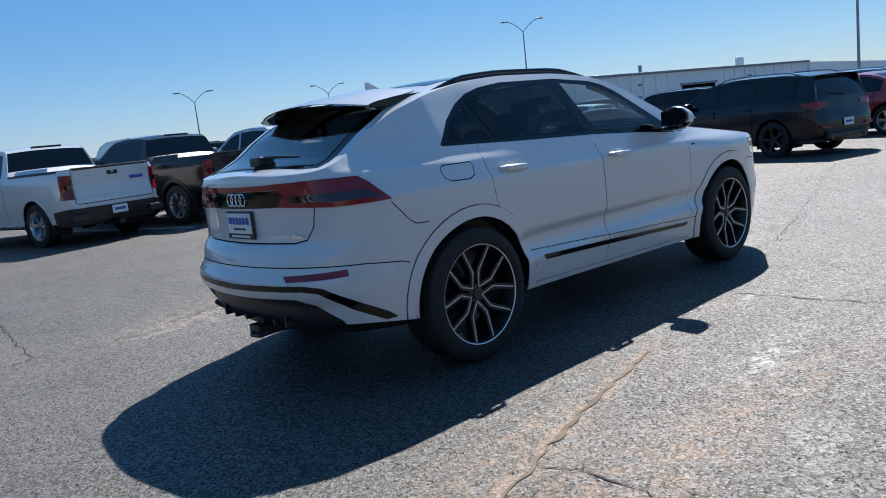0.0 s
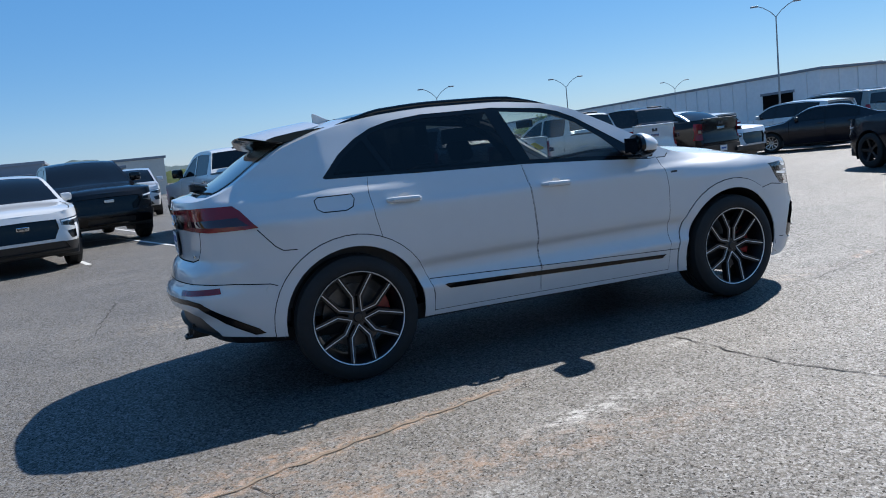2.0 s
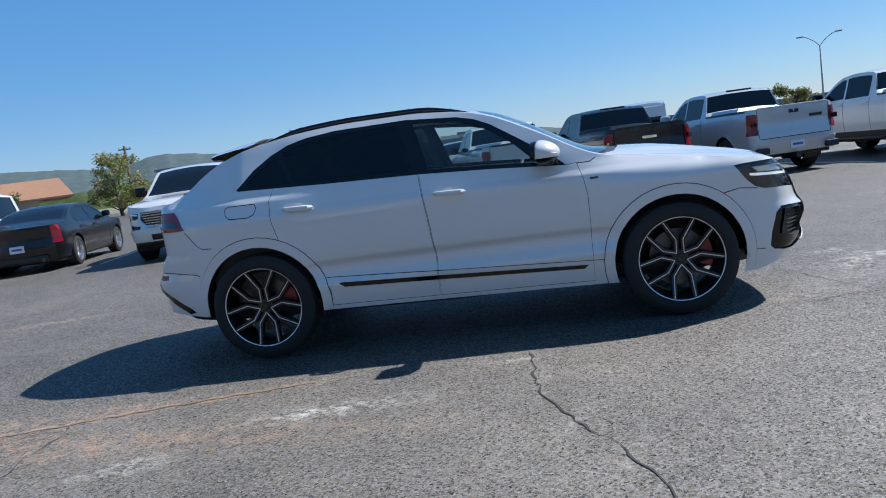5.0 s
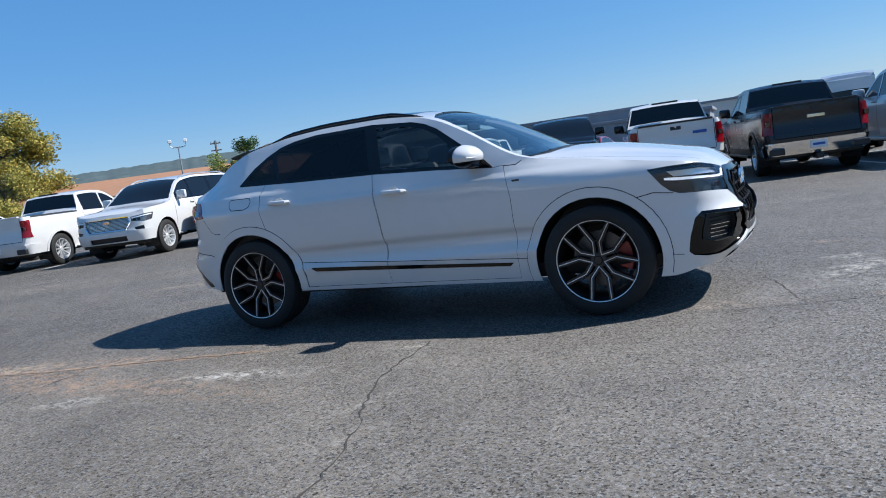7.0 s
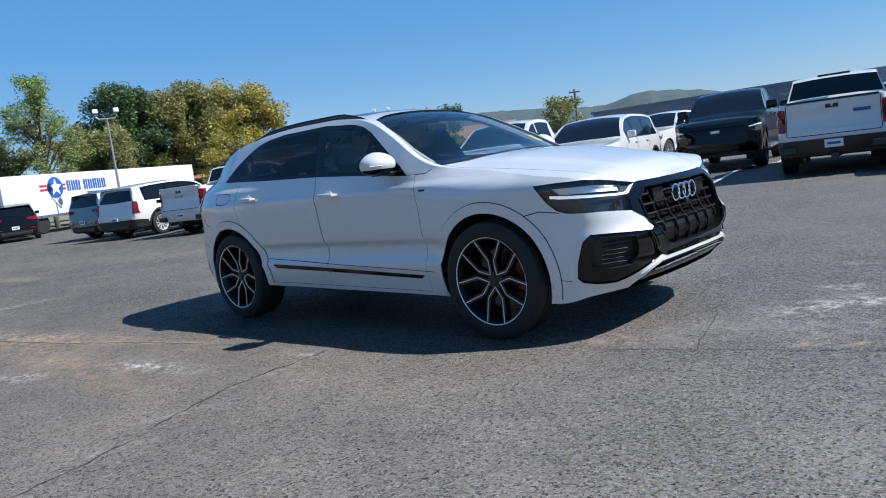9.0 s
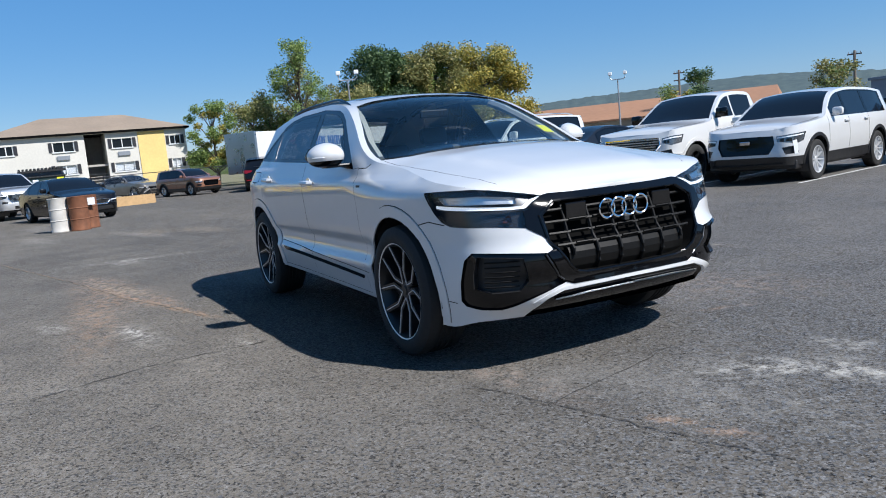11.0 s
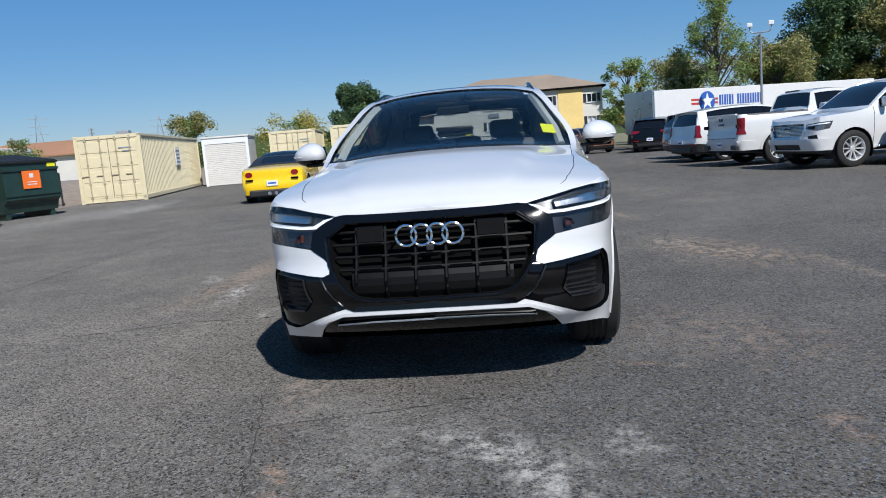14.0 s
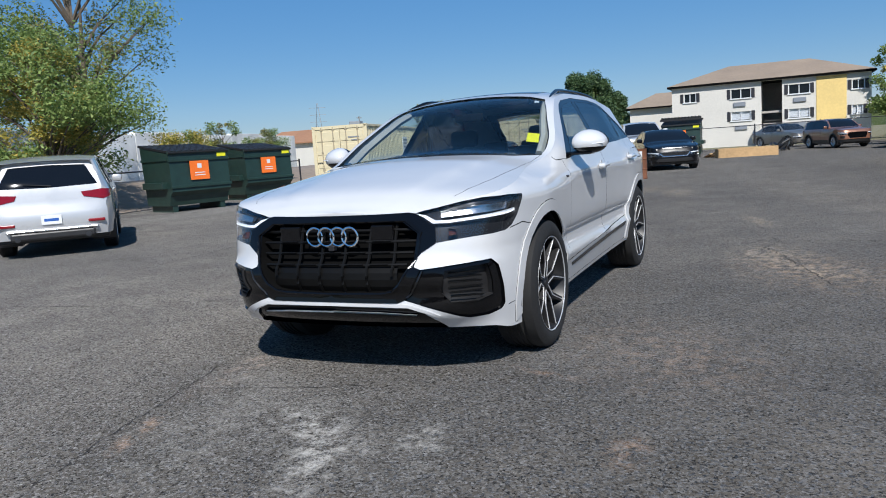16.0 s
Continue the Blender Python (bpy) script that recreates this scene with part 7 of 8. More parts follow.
        cut += [("tail_light", [(r_(0.80 * w), z1), (s_(xr + 0.22), z1 + 0.01), (s_(xr + 0.20), z0 + 0.12), (s_(xr + 0.24), z0), (r_(0.80 * w), z0)])]
    elif tail == "round":
        cut += [("tail_light", [(r_(0.70 * w) + 0.105 * math.cos(q), zb - 0.12 + 0.075 * math.sin(q)) for q in np.linspace(0, math.tau, 15)[:-1]])]
    else:
        z1 = zb - (0.06 if kind != "sedan" else 0.04)
        cut += [("tail_light", [(r_(0.50 * w), z1 - 0.02), (r_(0.86 * w), z1 + 0.01), (s_(xr + 0.42), z1 - 0.01), (s_(xr + 0.30), z1 - 0.10), (r_(0.86 * w), z1 - 0.16), (r_(0.54 * w), z1 - 0.10)])]
    if k["back"] is None:
        zt = 2.05 if kind == "van" else zr - 0.16
        cut += [("rear_window", [(r_(0), zt), (r_(0.62 * w), zt - 0.02), (r_(0.80 * w), zb + 0.04), (r_(0), zb + 0.02)])]
    cut += [("rear_bumper", [(r_(0), low + 0.26), (r_(0.93 * w), low + 0.26), (s_(xr + 0.5), low + 0.22), (s_(xr + 0.5), low - 0.05), (r_(0), low - 0.05)])] if (bumper is not None or clad is not None) else []
    if kind == "pickup":
        cut += [("tailgate_crease", strip([(r_(0), z_tail - 0.50), (r_(0.74 * w), z_tail - 0.50)], 0.018))]
        cut += [("rail_cap", [(s_(-1.02), z_tail + 0.05), (s_(xr + 0.30), z_tail + 0.05), (s_(xr + 0.30), z_tail - 0.035), (s_(-1.02), z_tail - 0.035)])]
        cut += [("tailgate_gap", strip([(r_(0), z_tail - 0.62), (r_(0.76 * w), z_tail - 0.62), (r_(0.785 * w), z_tail - 0.60), (r_(0.785 * w), z_tail - 0.02)], 0.014))]
    ra = r + 0.065
    for x in (wb / 2, -wb / 2):
        uc = s_(x)
        if clad is not None or kind == "pickup":
            cut += [("arch_trim", [(uc - a, z) for a, z in arc(0, r, ra + 0.065, 200, -20, 16)] + [(uc - a, z) for a, z in arc(0, r, ra, -20, 200, 16)])]
        cut += [("hole", [(uc - a, z) for a, z in arc(0, r, ra, 205, -25, 16)] + [(uc - ra, 0.02), (uc + ra, 0.02)])]
    tr = tessellate(dom, cut, (0.14, 0.10))
    a, b = k["screen"]
    tcut = [("windscreen", [(t_(a - 0.05), -0.93), (t_(b), -0.90), (t_(b - 0.05), 0), (t_(b), 0.90), (t_(a - 0.05), 0.93), (t_(a + 0.02), 0.5), (t_(a + 0.03), 0), (t_(a + 0.02), -0.5)])]
    if kind == "roadster":
        tcut += [("roof_panel", [(t_(0.0), -0.995), (t_(0.0), 0.995), (t_(-1.12), 0.995), (t_(-1.12), -0.995)])]
    if k["back"]:
        a, b = k["back"]
        sw = {"pickup": 0.97, "roadster": 0.62}.get(kind, 0.86)
        a = a + (0.025 if kind == "pickup" else 0.0)
        tcut += [("rear_window", [(t_(a), -sw), (t_(a), sw), (t_(b), sw), (t_(b), -sw)])]
    # black sheet tops every bed; on open ones it stands for shade inside
    if kind == "pickup":
        tcut += [("bed_cover", [(t_(-1.06), -0.90), (t_(-1.06), 0.90), (t_(xr + 0.10), 0.90), (t_(xr + 0.10), -0.90)])]
    if top is not None and kind != "roadster":
        xs = (k["screen"][1] - 0.08, -0.80) if kind == "pickup" else (k["screen"][1] - 0.08, (k["back"] or (0, xr + 0.3))[0] + 0.05)
        tcut += [("roof_panel", [(t_(xs[0]), -0.99), (t_(xs[0]), 0.99), (t_(xs[1]), 0.99), (t_(xs[1]), -0.99)])]
    hl = [(t_(k["screen"][0] + 0.08), -0.90), (t_(xf - 0.5), -0.90), (t_(xf - 0.25), -0.93)]
    tcut += [("bonnet_gap", strip(hl, 0.02)), ("bonnet_gap", strip([(p, -q) for p, q in hl], 0.02))]
    tt_ = tessellate([(0, -1), (sh.U, -1), (sh.U, 1), (0, 1)], tcut, (0.16, 0.25))
    body = mesh_both(sh, *tr["body"])
    surface(body, *tt_["body"], sh.over, 0, True, True)
    part("body_shell", body, coat, root, "", True)
    gm = {"black": GLOSSBLACK, "chrome": CHROME, "mesh": SATIN, "bars": PLASTIC}[grille]
    for key, mat, dep, lab in [("side_window%d" % i, DARKGLASS, -0.006, "") for i in range(len(k["side_win"]))] + [
            ("headlight", LAMPBOWL, -0.012, "clear headlight with a dark bowl"), ("tail_light", LENSRED, 0.012, "red tail light")]:
        for fn, fl in ((sh.at, True), (sh.left, False)):
            part("side_window" if key[:4] == "side" else key, mesh_one(fn, *tr[key], dep, True, fl), mat, root, lab, True)
    for key, nm, mat, dep, lab in (("window_band", "pillar_trim", GLOSSBLACK, -0.003, "black window surround"), ("fog_pocket", "fog_lamp_pocket", PLASTIC, -0.03, ""), ("lamp_blade", "lamp_blade", LAMPWHITE, 0.004, "upright running lamp"), ("rail_cap", "bed_rail_cap", PLASTIC, 0.006, "black bed rail cap")):
        if key in tr:
            for fn, fl in ((sh.at, True), (sh.left, False)):
                part(nm, mesh_one(fn, *tr[key], dep, True, fl), mat, root, lab, True)
    # a bright strip and two dark lenses in each headlight
    for fn, fl in ((sh.at, True), (sh.left, False)):
        tt = tessellate([(f_(gw * 1.14), g1 - 0.035), (f_(w * 0.92), g1 - 0.005), (s_(xf - 0.44), g1 + 0.005), (s_(xf - 0.43), g1 - 0.02), (f_(w * 0.92), g1 - 0.03), (f_(gw * 1.14), g1 - 0.06)], [], (0.10, 0.05))
        part("light_strip", mesh_one(fn, *tt["body"], -0.003, True, fl), LAMPWHITE, root, "clear lamp strip")
        for q0, q1 in ((0.18, 0.46), (0.56, 0.84)):
            ya, yb = (gw * 1.12 * (1 - q) + w * 0.90 * q for q in (q0, q1))
            tt = tessellate([(f_(ya), g1 - 0.075), (f_(yb), g1 - 0.06), (f_(yb), g1 - 0.125), (f_(ya), g1 - 0.12)], [], (0.06, 0.04))
            part("lamp_lens", mesh_one(fn, *tt["body"], -0.004, True, fl), DARKGLASS, root)
    both = [("tailgate_crease", "tailgate_crease", coat, 0.012, ""), ("grille", "grille", gm, -0.03, ""), ("intake", "lower_intake", PLASTIC, -0.02, ""), ("bumper", "front_bumper", bumper, 0.03, ""), ("rear_bumper", "rear_bumper", bumper or clad, 0.03, ""),
            ("tailgate_gap", "tailgate_gap", GAP, -0.004, ""), ("cladding", "lower_cladding", clad, 0.008, ""), ("door_gap", "door_gap", GAP, -0.004, "")]
    if k["back"] is None:
        both.append(("rear_window", "rear_window", DARKGLASS, -0.005, "dark rear window"))
    for key, nm, mat, dep, lab in both:
        if key in tr and mat is not None:
            part(nm, mesh_both(sh, *tr[key], dep), mat, root, lab, True)
    if "arch_trim" in tr:
        am = clad if clad is not None else coat
        pieces("arch_trim", mesh_both(sh, *tr["arch_trim"], 0.014), am, root, "", True)
    for key, mat, dep in (("windscreen", DARKGLASS, -0.004), ("rear_window", DARKGLASS, -0.004), ("bed_cover", PLASTIC, 0.012), ("roof_panel", top, 0.003), ("bonnet_gap", GAP, -0.003)):
        if key in tt_ and mat is not None:
            part(key, mesh_one(sh.over, *tt_[key], dep, True, True), mat, root, "", True)
    # grille bars and badge
    if grille in ("bars", "mesh"):
        n_b = 6 if grille == "bars" else 9
        for i in range(n_b):
            z = g0 + 0.03 + (g1 - g0 - 0.06) * i / (n_b - 1)
            bm = bmesh.new()
            hw = gw * (0.98 if z > (g0 + g1) / 2 else 0.90)
            add_path(bm, [(float(sh.at([f_(abs(y))], np.array([z]))[0, 0]) - 0.006, y, z) for y in np.linspace(-hw, hw, 7)], 0.016 if grille == "bars" else 0.006, 5)
            part("grille_bar", bm, SATIN if grille == "bars" else PLASTIC, root)
        bm = bmesh.new()
        pts = [(0, g1), (gw, g1 - 0.01), (gw * 1.04, (g0 + g1) / 2), (gw * 0.86, g0), (0, g0)]
        pts = [(-y, z) for y, z in pts[::-1]] + pts[1:]
        add_path(bm, [(float(sh.at([f_(abs(y))], np.array([z]))[0, 0]) + 0.008, y, z) for y, z in pts], 0.018, 5)
        part("grille_frame", bm, CHROME, root)
    if badge is not None:
        zc = (g0 + g1) / 2 + 0.06
        part("nose_badge", box((float(sh.at([f_(0)], np.array([zc]))[0, 0]) - 0.01, -0.10, zc - 0.035), (float(sh.at([f_(0)], np.array([zc]))[0, 0]) + 0.014, 0.10, zc + 0.035), None, 0.012), badge, root)
    if kind == "pickup":
        zt = z_tail - 0.30
        xt = float(sh.at([r_(0)], np.array([zt]))[0, 0])
        part("tailgate_badge", box((xt - 0.012, -0.16 if tag is None else -0.62, zt + 0.03), (xt + 0.004, 0.16 if tag is None else -0.34, zt + 0.09), None, 0.005), CHROME if tag is None else tag, root)
        part("tailgate_handle", box((xt - 0.012, -0.11, z_tail - 0.15), (xt + 0.005, 0.11, z_tail - 0.07), None, 0.008), PLASTIC, root, "black tailgate handle")
        part("brake_light", box((-0.90, -0.30, 1.885), (-0.84, 0.30, 1.925), None, 0.008), PLASTIC, root, "dark roof brake-light bar")
        part("tailgate_cap", box((xt - 0.02, -0.76 * w, z_tail - 0.012), (xt + 0.07, 0.76 * w, z_tail + 0.03), None, 0.012), PLASTIC if bumper is PLASTIC else coat, root)
        part("tow_hitch", box((xr - 0.06, -0.06, low - 0.12), (xr + 0.3, 0.06, low - 0.02), None, 0.01), PLASTIC, root)
        part("rear_axle", tube((-wb / 2, -w + 0.3, r), (-wb / 2, w - 0.3, r), 0.07, None, 10), PLASTIC, root)
        part("axle_housing", lathe([(0.001, -0.16), (0.12, -0.13), (0.18, 0.0), (0.12, 0.13), (0.001, 0.16)], 14), PLASTIC, root, "", True).matrix_basis = pose(-wb / 2, 0, r)
        for sg in (-1, 1):
            part("bumper_step", box((xr - 0.045, sg * 0.76 * w - 0.14, low + 0.02), (xr + 0.05, sg * 0.76 * w + 0.14, low + 0.15), None, 0.02), PLASTIC, root, "dark step in the bumper corner")
            part("tail_light_core", box((xr - 0.004, sg * 0.885 * w - 0.04, zb - 0.30), (xr + 0.10, sg * 0.885 * w + 0.04, zb - 0.20), None, 0.01), LENSDARK, root)
    zp = low + (0.16 if kind == "pickup" else 0.30)
    xp = float(sh.at([r_(0)], np.array([zp]))[0, 0]) - (0.036 if (bumper is not None or clad is not None) and kind == "pickup" else 0.012)
    if kind == "roadster":
        part("rear_valance", box((xr - 0.006, -0.72 * w, low - 0.06), (xr + 0.16, 0.72 * w, low + 0.13), None, 0.04), PLASTIC, root, "black rear valance")
        for y in (-0.09, 0.09):
            part("exhaust_tip", tube((xr - 0.03, y, low + 0.02), (xr + 0.2, y, low + 0.02), 0.05, None, 12), SATIN, root)
        for sg in (-1, 1):
            for q0, q1, z0 in ((0.58, 0.80, zb - 0.30),):
                part("bumper_slot", box((xr - 0.004, sg * q0 * w if sg > 0 else -q1 * w, z0), (xr + 0.08, sg * q1 * w if sg > 0 else -q0 * w, z0 + 0.05), None, 0.015), GAP, root)
    if kind in ("suv", "bigsuv"):
        part("skid_trim", box((xr - 0.010, -0.72 * w, low + 0.115), (xr + 0.10, 0.72 * w, low + 0.155), None, 0.016), SATIN if coat is SILVER else PLASTIC, root)
        for sg in (-1, 1):
            part("reflector", box((xr - 0.002, sg * 0.70 * w - 0.13, low + 0.215), (xr + 0.10, sg * 0.70 * w + 0.13, low + 0.265), None, 0.012), LENSRED, root, "red bumper reflector")
    if kind in ("suv", "bigsuv", "sedan"):
        part("rear_valance", box((xr - 0.004, -0.66 * w, low - 0.02), (xr + 0.14, 0.66 * w, low + 0.11), None, 0.03), PLASTIC, root, "black rear valance")
        for sg in (-1, 1):
            part("exhaust_tip", tube((xr - 0.02, sg * 0.55 * w, low + 0.01), (xr + 0.2, sg * 0.55 * w, low + 0.01), 0.045, None, 12), DARKMETAL, root)
        if kind != "sedan":
            zw = zb + 0.05
            xw = float(sh.at([r_(0)], np.array([zw]))[0, 0]) - 0.015
            part("rear_wiper", tube((xw, -0.05, zw), (xw + 0.02, 0.38, zw + 0.05), 0.012, 0.006, 6), PLASTIC, root)
    pl = part("number_plate", box((xp - 0.008, -0.155, zp - 0.075), (xp + 0.004, 0.155, zp + 0.075), None, 0.003), PLATEM, root, "pale number plate")
    part("plate_bar", box((xp - 0.0105, -0.11, zp - 0.022), (xp - 0.0085, 0.11, zp + 0.024)), BLUEINK, pl)
    for sg in (-1, 1):
        xm = k["side_win"][0][0] - 0.02
        ym = -float(sh.at([s_(xm)], np.array([zb + 0.08]))[0, 1])
        bm = bmesh.new()
        big = 0.03 if sq else 0.0
        add_box(bm, (xm - 0.05, sg * (ym + 0.13 + big) - 0.10 - big, zb + 0.02), (xm + 0.07, sg * (ym + 0.13 + big) + 0.10 + big, zb + 0.17 + 2 * big), None, 0.045)
        add_box(bm, (xm - 0.01, sg * ym - 0.04, zb + 0.01), (xm + 0.05, sg * (ym + 0.1) + 0.03, zb + 0.05))
        part("door_mirror", bm, coat if coat not in (WHITE2,) or kind != "pickup" else GLOSSBLACK, root, "", True)
        for i, (a, b) in enumerate(k["doors"]):
            xh, zh_ = b + 0.14, zb - 0.10
            yh = -float(sh.at([s_(xh)], np.array([zh_]))[0, 1])
            part("door_handle", box((xh - 0.10, sg * yh - 0.015, zh_ - 0.018), (xh + 0.10, sg * yh + 0.022 * sg + 0.012, zh_ + 0.018), None, 0.01), coat, root)
        if rails:
            bm = bmesh.new()
            xs = np.linspace(k["screen"][1] - 0.15, xr + 0.55, 10)
            pts = [sh.over([t_(x)], np.array([sg * 0.90]))[0] + np.array([0, 0, 0.045 if 0 < i < 9 else 0.0]) for i, x in enumerate(xs)]
            add_path(bm, pts, 0.02, 6)
            part("roof_rail", bm, SATIN, root, "satin roof rail", True)
        if kind == "pickup" or kind == "bigsuv":
            part("running_board", box((-wb / 2 + ra + 0.1, sg * (w - 0.05) - 0.07, low - 0.03), (wb / 2 - ra - 0.1, sg * (w - 0.05) + 0.07, low + 0.02), None, 0.015), PLASTIC if clad is not None else SATIN, root)
        for x in (wb / 2, -wb / 2):
            bm = bmesh.new()
            a0 = arc(x, r, ra, -25, 205, 14)
            va = [bm.verts.new((p, sg * (w - 0.03), q)) for p, q in a0]
            vb = [bm.verts.new((p, sg * (w - 0.42), q)) for p, q in a0]
            for i in range(len(a0) - 1):
                bm.faces.new((va[i], va[i + 1], vb[i + 1], vb[i]))
            bm.faces.new(vb)
            part("wheel_housing", bm, PLASTIC, root)
            wheel(root, x, sg * (w - 0.015), r, r * (0.66 if sq else 0.68), 0.27 if sq else 0.24, wheels, rim or SATIN)
    part("underbody", box((xr + 0.25, -w + 0.12, low - 0.08), (xf - 0.25, w - 0.12, low + 0.10), None, 0.03), PLASTIC, root)
    return root


def park(x, y, heading):
    """A pose on the ground: the place of the middle of the wheel base, and the way the nose points in degrees from +x."""
    return pose(x, y, 0, 0, 0, heading)


row = "vehicles parked in rows"
# the long row: tails or noses towards the lane
vehicle("pickup", WHITE2, park(-0.18, 13.47, 103), "pickup_truck", "white crew-cab pickup with black rear bumper and blue tailgate lettering", "pickup truck", row, "black", "upright", "six", SATIN, None, None, False, None, BLUEINK, PLASTIC)
vehicle("pickup", CHARCOAL, park(2.47, 13.32, 103), "pickup_truck", "black pickup with dark bed cover and chrome bumper", "pickup truck", row, "bars", "upright", "six", SATIN, PLASTIC, None, False, None, None, CHROME)
vehicle("pickup", SILVER, park(5.37, 13.17, 103), "pickup_truck", "silver crew-cab pickup with chrome wheels", "pickup truck", row, "bars", "upright", "six", CHROME, None, None, False, None, DARKINK, SILVER)
vehicle("pickup", WHITE2, park(9.02, 12.97, 103), "pickup_truck", "tall white off-road pickup with black wheel-arch trim", "pickup truck", row, "black", "upright", "twin", SATIN, PLASTIC, None, False, None, None, WHITE2)
vehicle("pickup", BLACKP, park(11.62, 13.47, 103), "pickup_truck", "black pickup with silver bed cover", "pickup truck", row, "black", "upright", "six", CHROME, None, None, False, None, None, PLASTIC)
vehicle("suv", SILVER, park(14.15, 14.09, -77), "suv", "silver compact SUV parked nose out", "car", row, "black", "wide", "five", None, PLASTIC)
vehicle("sedan", NAVY, park(19.5, 13.6, 128), "sedan", "dark blue sedan with silver wheels", "car", row, "black", "wide", "ten")
vehicle("suv", WHITE2, park(22.0, 17.0, 90), "suv", "white compact SUV with dark rear window", "car", row, "black", "wide", "five", None, PLASTIC)
vehicle("bigsuv", BEIGE, park(25.2, 18.0, 90), "suv", "beige-grey large SUV with roof rails", "car", row, "black", "upright", "six", None, None, None, True)
vehicle("bigsuv", NAVY, park(28.8, 16.0, 90), "suv", "dark SUV half hidden behind others", "car", row, "black", "upright", "six", None, None, None, True)
vehicle("suv", NAVY, park(12.3, 4.1, 76), "suv", "dark blue three-row SUV with chrome window line", "car", "", "bars", "wide", "five", RIMBLACK, None, None, True, scale=0.98)
vehicle("sedan", RED, park(17.4, 3.6, 76), "sedan", "red sedan parked behind a dark SUV", "car", row, "black", "wide", "five", scale=1.08)
vehicle("suv", GREY, park(21.5, 5.4, 76), "suv", "grey SUV parked beyond a red sedan", "car", row, "black", "wide", "five", None, None, None, True)
vehicle("suv", WHITE2, park(-4.89, 11.33, -77), "suv", "white SUV with black mesh grille, nose to the lane", "car", row, "black", "wide", "ten", MACHINED, PLASTIC, None, False, CHROME)
vehicle("pickup", WHITE2, park(-7.30, 10.99, -77), "pickup_truck", "white pickup with wide chrome grille, nose to the lane", "pickup truck", row, "bars", "upright", "six", RIMBLACK, None, None, False, None, None, WHITE2)
vehicle("sedan", CHARCOAL, park(-11.26, 11.34, 103), "sedan", "charcoal luxury sedan with upright red tail lights", "car", row, "black", "upright", "ten")
vehicle("bigsuv", WHITE2, park(-12.94, 9.23, -77), "suv", "white full-size SUV with chrome mesh grille", "car", row, "mesh", "upright", "ten", MACHINED, None, None, True, CHROME, None, WHITE2)
vehicle("pickup", WHITE2, park(-16.35, 9.10, 103), "pickup_truck", "white pickup with steps in its chrome bumper", "pickup truck", row, "bars", "upright", "ten", MACHINED, None, None, False, None, None, WHITE2)
vehicle("suv", WHITE2, park(-20.1, 8.3, 106), "suv", "white SUV with black lower cladding, tail to the lane", "car", row, "black", "upright", "ten", MACHINED, PLASTIC)
vehicle("suv", GREY, park(-23.4, 8.7, 103), "suv", "blue-grey SUV beside a white SUV", "car", row, "black", "wide", "five")
vehicle("suv", BLACKP, park(-35.2, 8.0, 162), "suv", "black SUV near the chain-link fence", "car", "", "black", "wide", "five")
# behind the row
vehicle("pickup", BLACKP, park(-3.71, 16.65, -77), "pickup_truck", "black lifted pickup with black wheels", "pickup truck", row, "black", "upright", "six", RIMBLACK, None, None, False, SATIN, None, BLACKP, 1.06)
vehicle("bigsuv", SILVER, park(-2.4, 28.0, -90), "suv", "silver-white SUV with chrome grille in the far row", "car", row, "bars", "upright", "five")
vehicle("sedan", RED, park(-5.6, 27.0, -90), "sedan", "red sedan in the far row", "car", row, "black", "wide", "five")
vehicle("pickup", NAVY, park(2.9, 24.0, -90), "pickup_truck", "dark pickup in the far row", "pickup truck", row, "black", "upright", "six")
vehicle("van", SILVER, park(4.1, 19.4, 90), "camper_van", "silver high-roof camper van with dark windows", "van", row, "black", "upright", "five", None, None, DARKGLASS, scale=0.8)
vehicle("pickup", WHITE2, park(-9.5, 24.5, -90), "pickup_truck", "white pickup in the far row", "pickup truck", row, "bars", "upright", "six")
vehicle("suv", GREY, park(-13.0, 24.0, 90), "suv", "grey SUV in the far row", "car", row, "black", "wide", "five")
vehicle("sedan", WHITE2, park(-17.5, 19.0, 90), "sedan", "white sedan in the far row", "car", row, "black", "wide", "five")
vehicle("pickup", CHARCOAL, park(9.6, 26.0, 90), "pickup_truck", "charcoal pickup in the far row", "pickup truck", row, "black", "upright", "six")
vehicle("suv", RED, park(34.0, 20.0, 90), "suv", "dark red SUV by the white building", "car", row, "black", "wide", "five")
vehicle("pickup", CHARCOAL, park(24.0, 27.0, 90), "pickup_truck", "charcoal pickup by the white building", "pickup truck", row, "black", "upright", "six")
vehicle("suv", WHITE2, park(29.0, 30.0, 90), "suv", "white SUV by the white building", "car", row, "black", "wide", "five")
# west side
vehicle("roadster", YELLOW, park(-16.35, -6.59, 188), "roadster", "bright yellow roadster with black soft top", "car", "", "black", "round", "five", CHROME, None, PLASTIC)
vehicle("sedan", CHARCOAL, park(-24.3, -8.9, 186), "sedan", "dark sedan parked beyond a yellow roadster", "car", "", "black", "wide", "five")
vehicle("sedan", NAVY, park(-24.84, -5.80, 5), "sedan", "dark blue sedan with chrome grille trim", "car", "", "bars", "wide", "five")
vehicle("pickup", SILVER, park(-31.65, -4.3, 20), "pickup_truck", "silver-white pickup with chrome grille", "pickup truck", "", "bars", "upright", "six", None, None, None, False, None, None, SILVER)
vehicle("sedan", BLACKP, park(-23.83, -2.02, 18), "sedan", "black sedan behind old oil drums", "car", "", "mesh", "wide", "five")
vehicle("suv", BRONZE, park(-38.9, 4.6, 24), "suv", "bronze SUV with black lower cladding", "car", "", "black", "wide", "five", None, PLASTIC, scale=0.87)
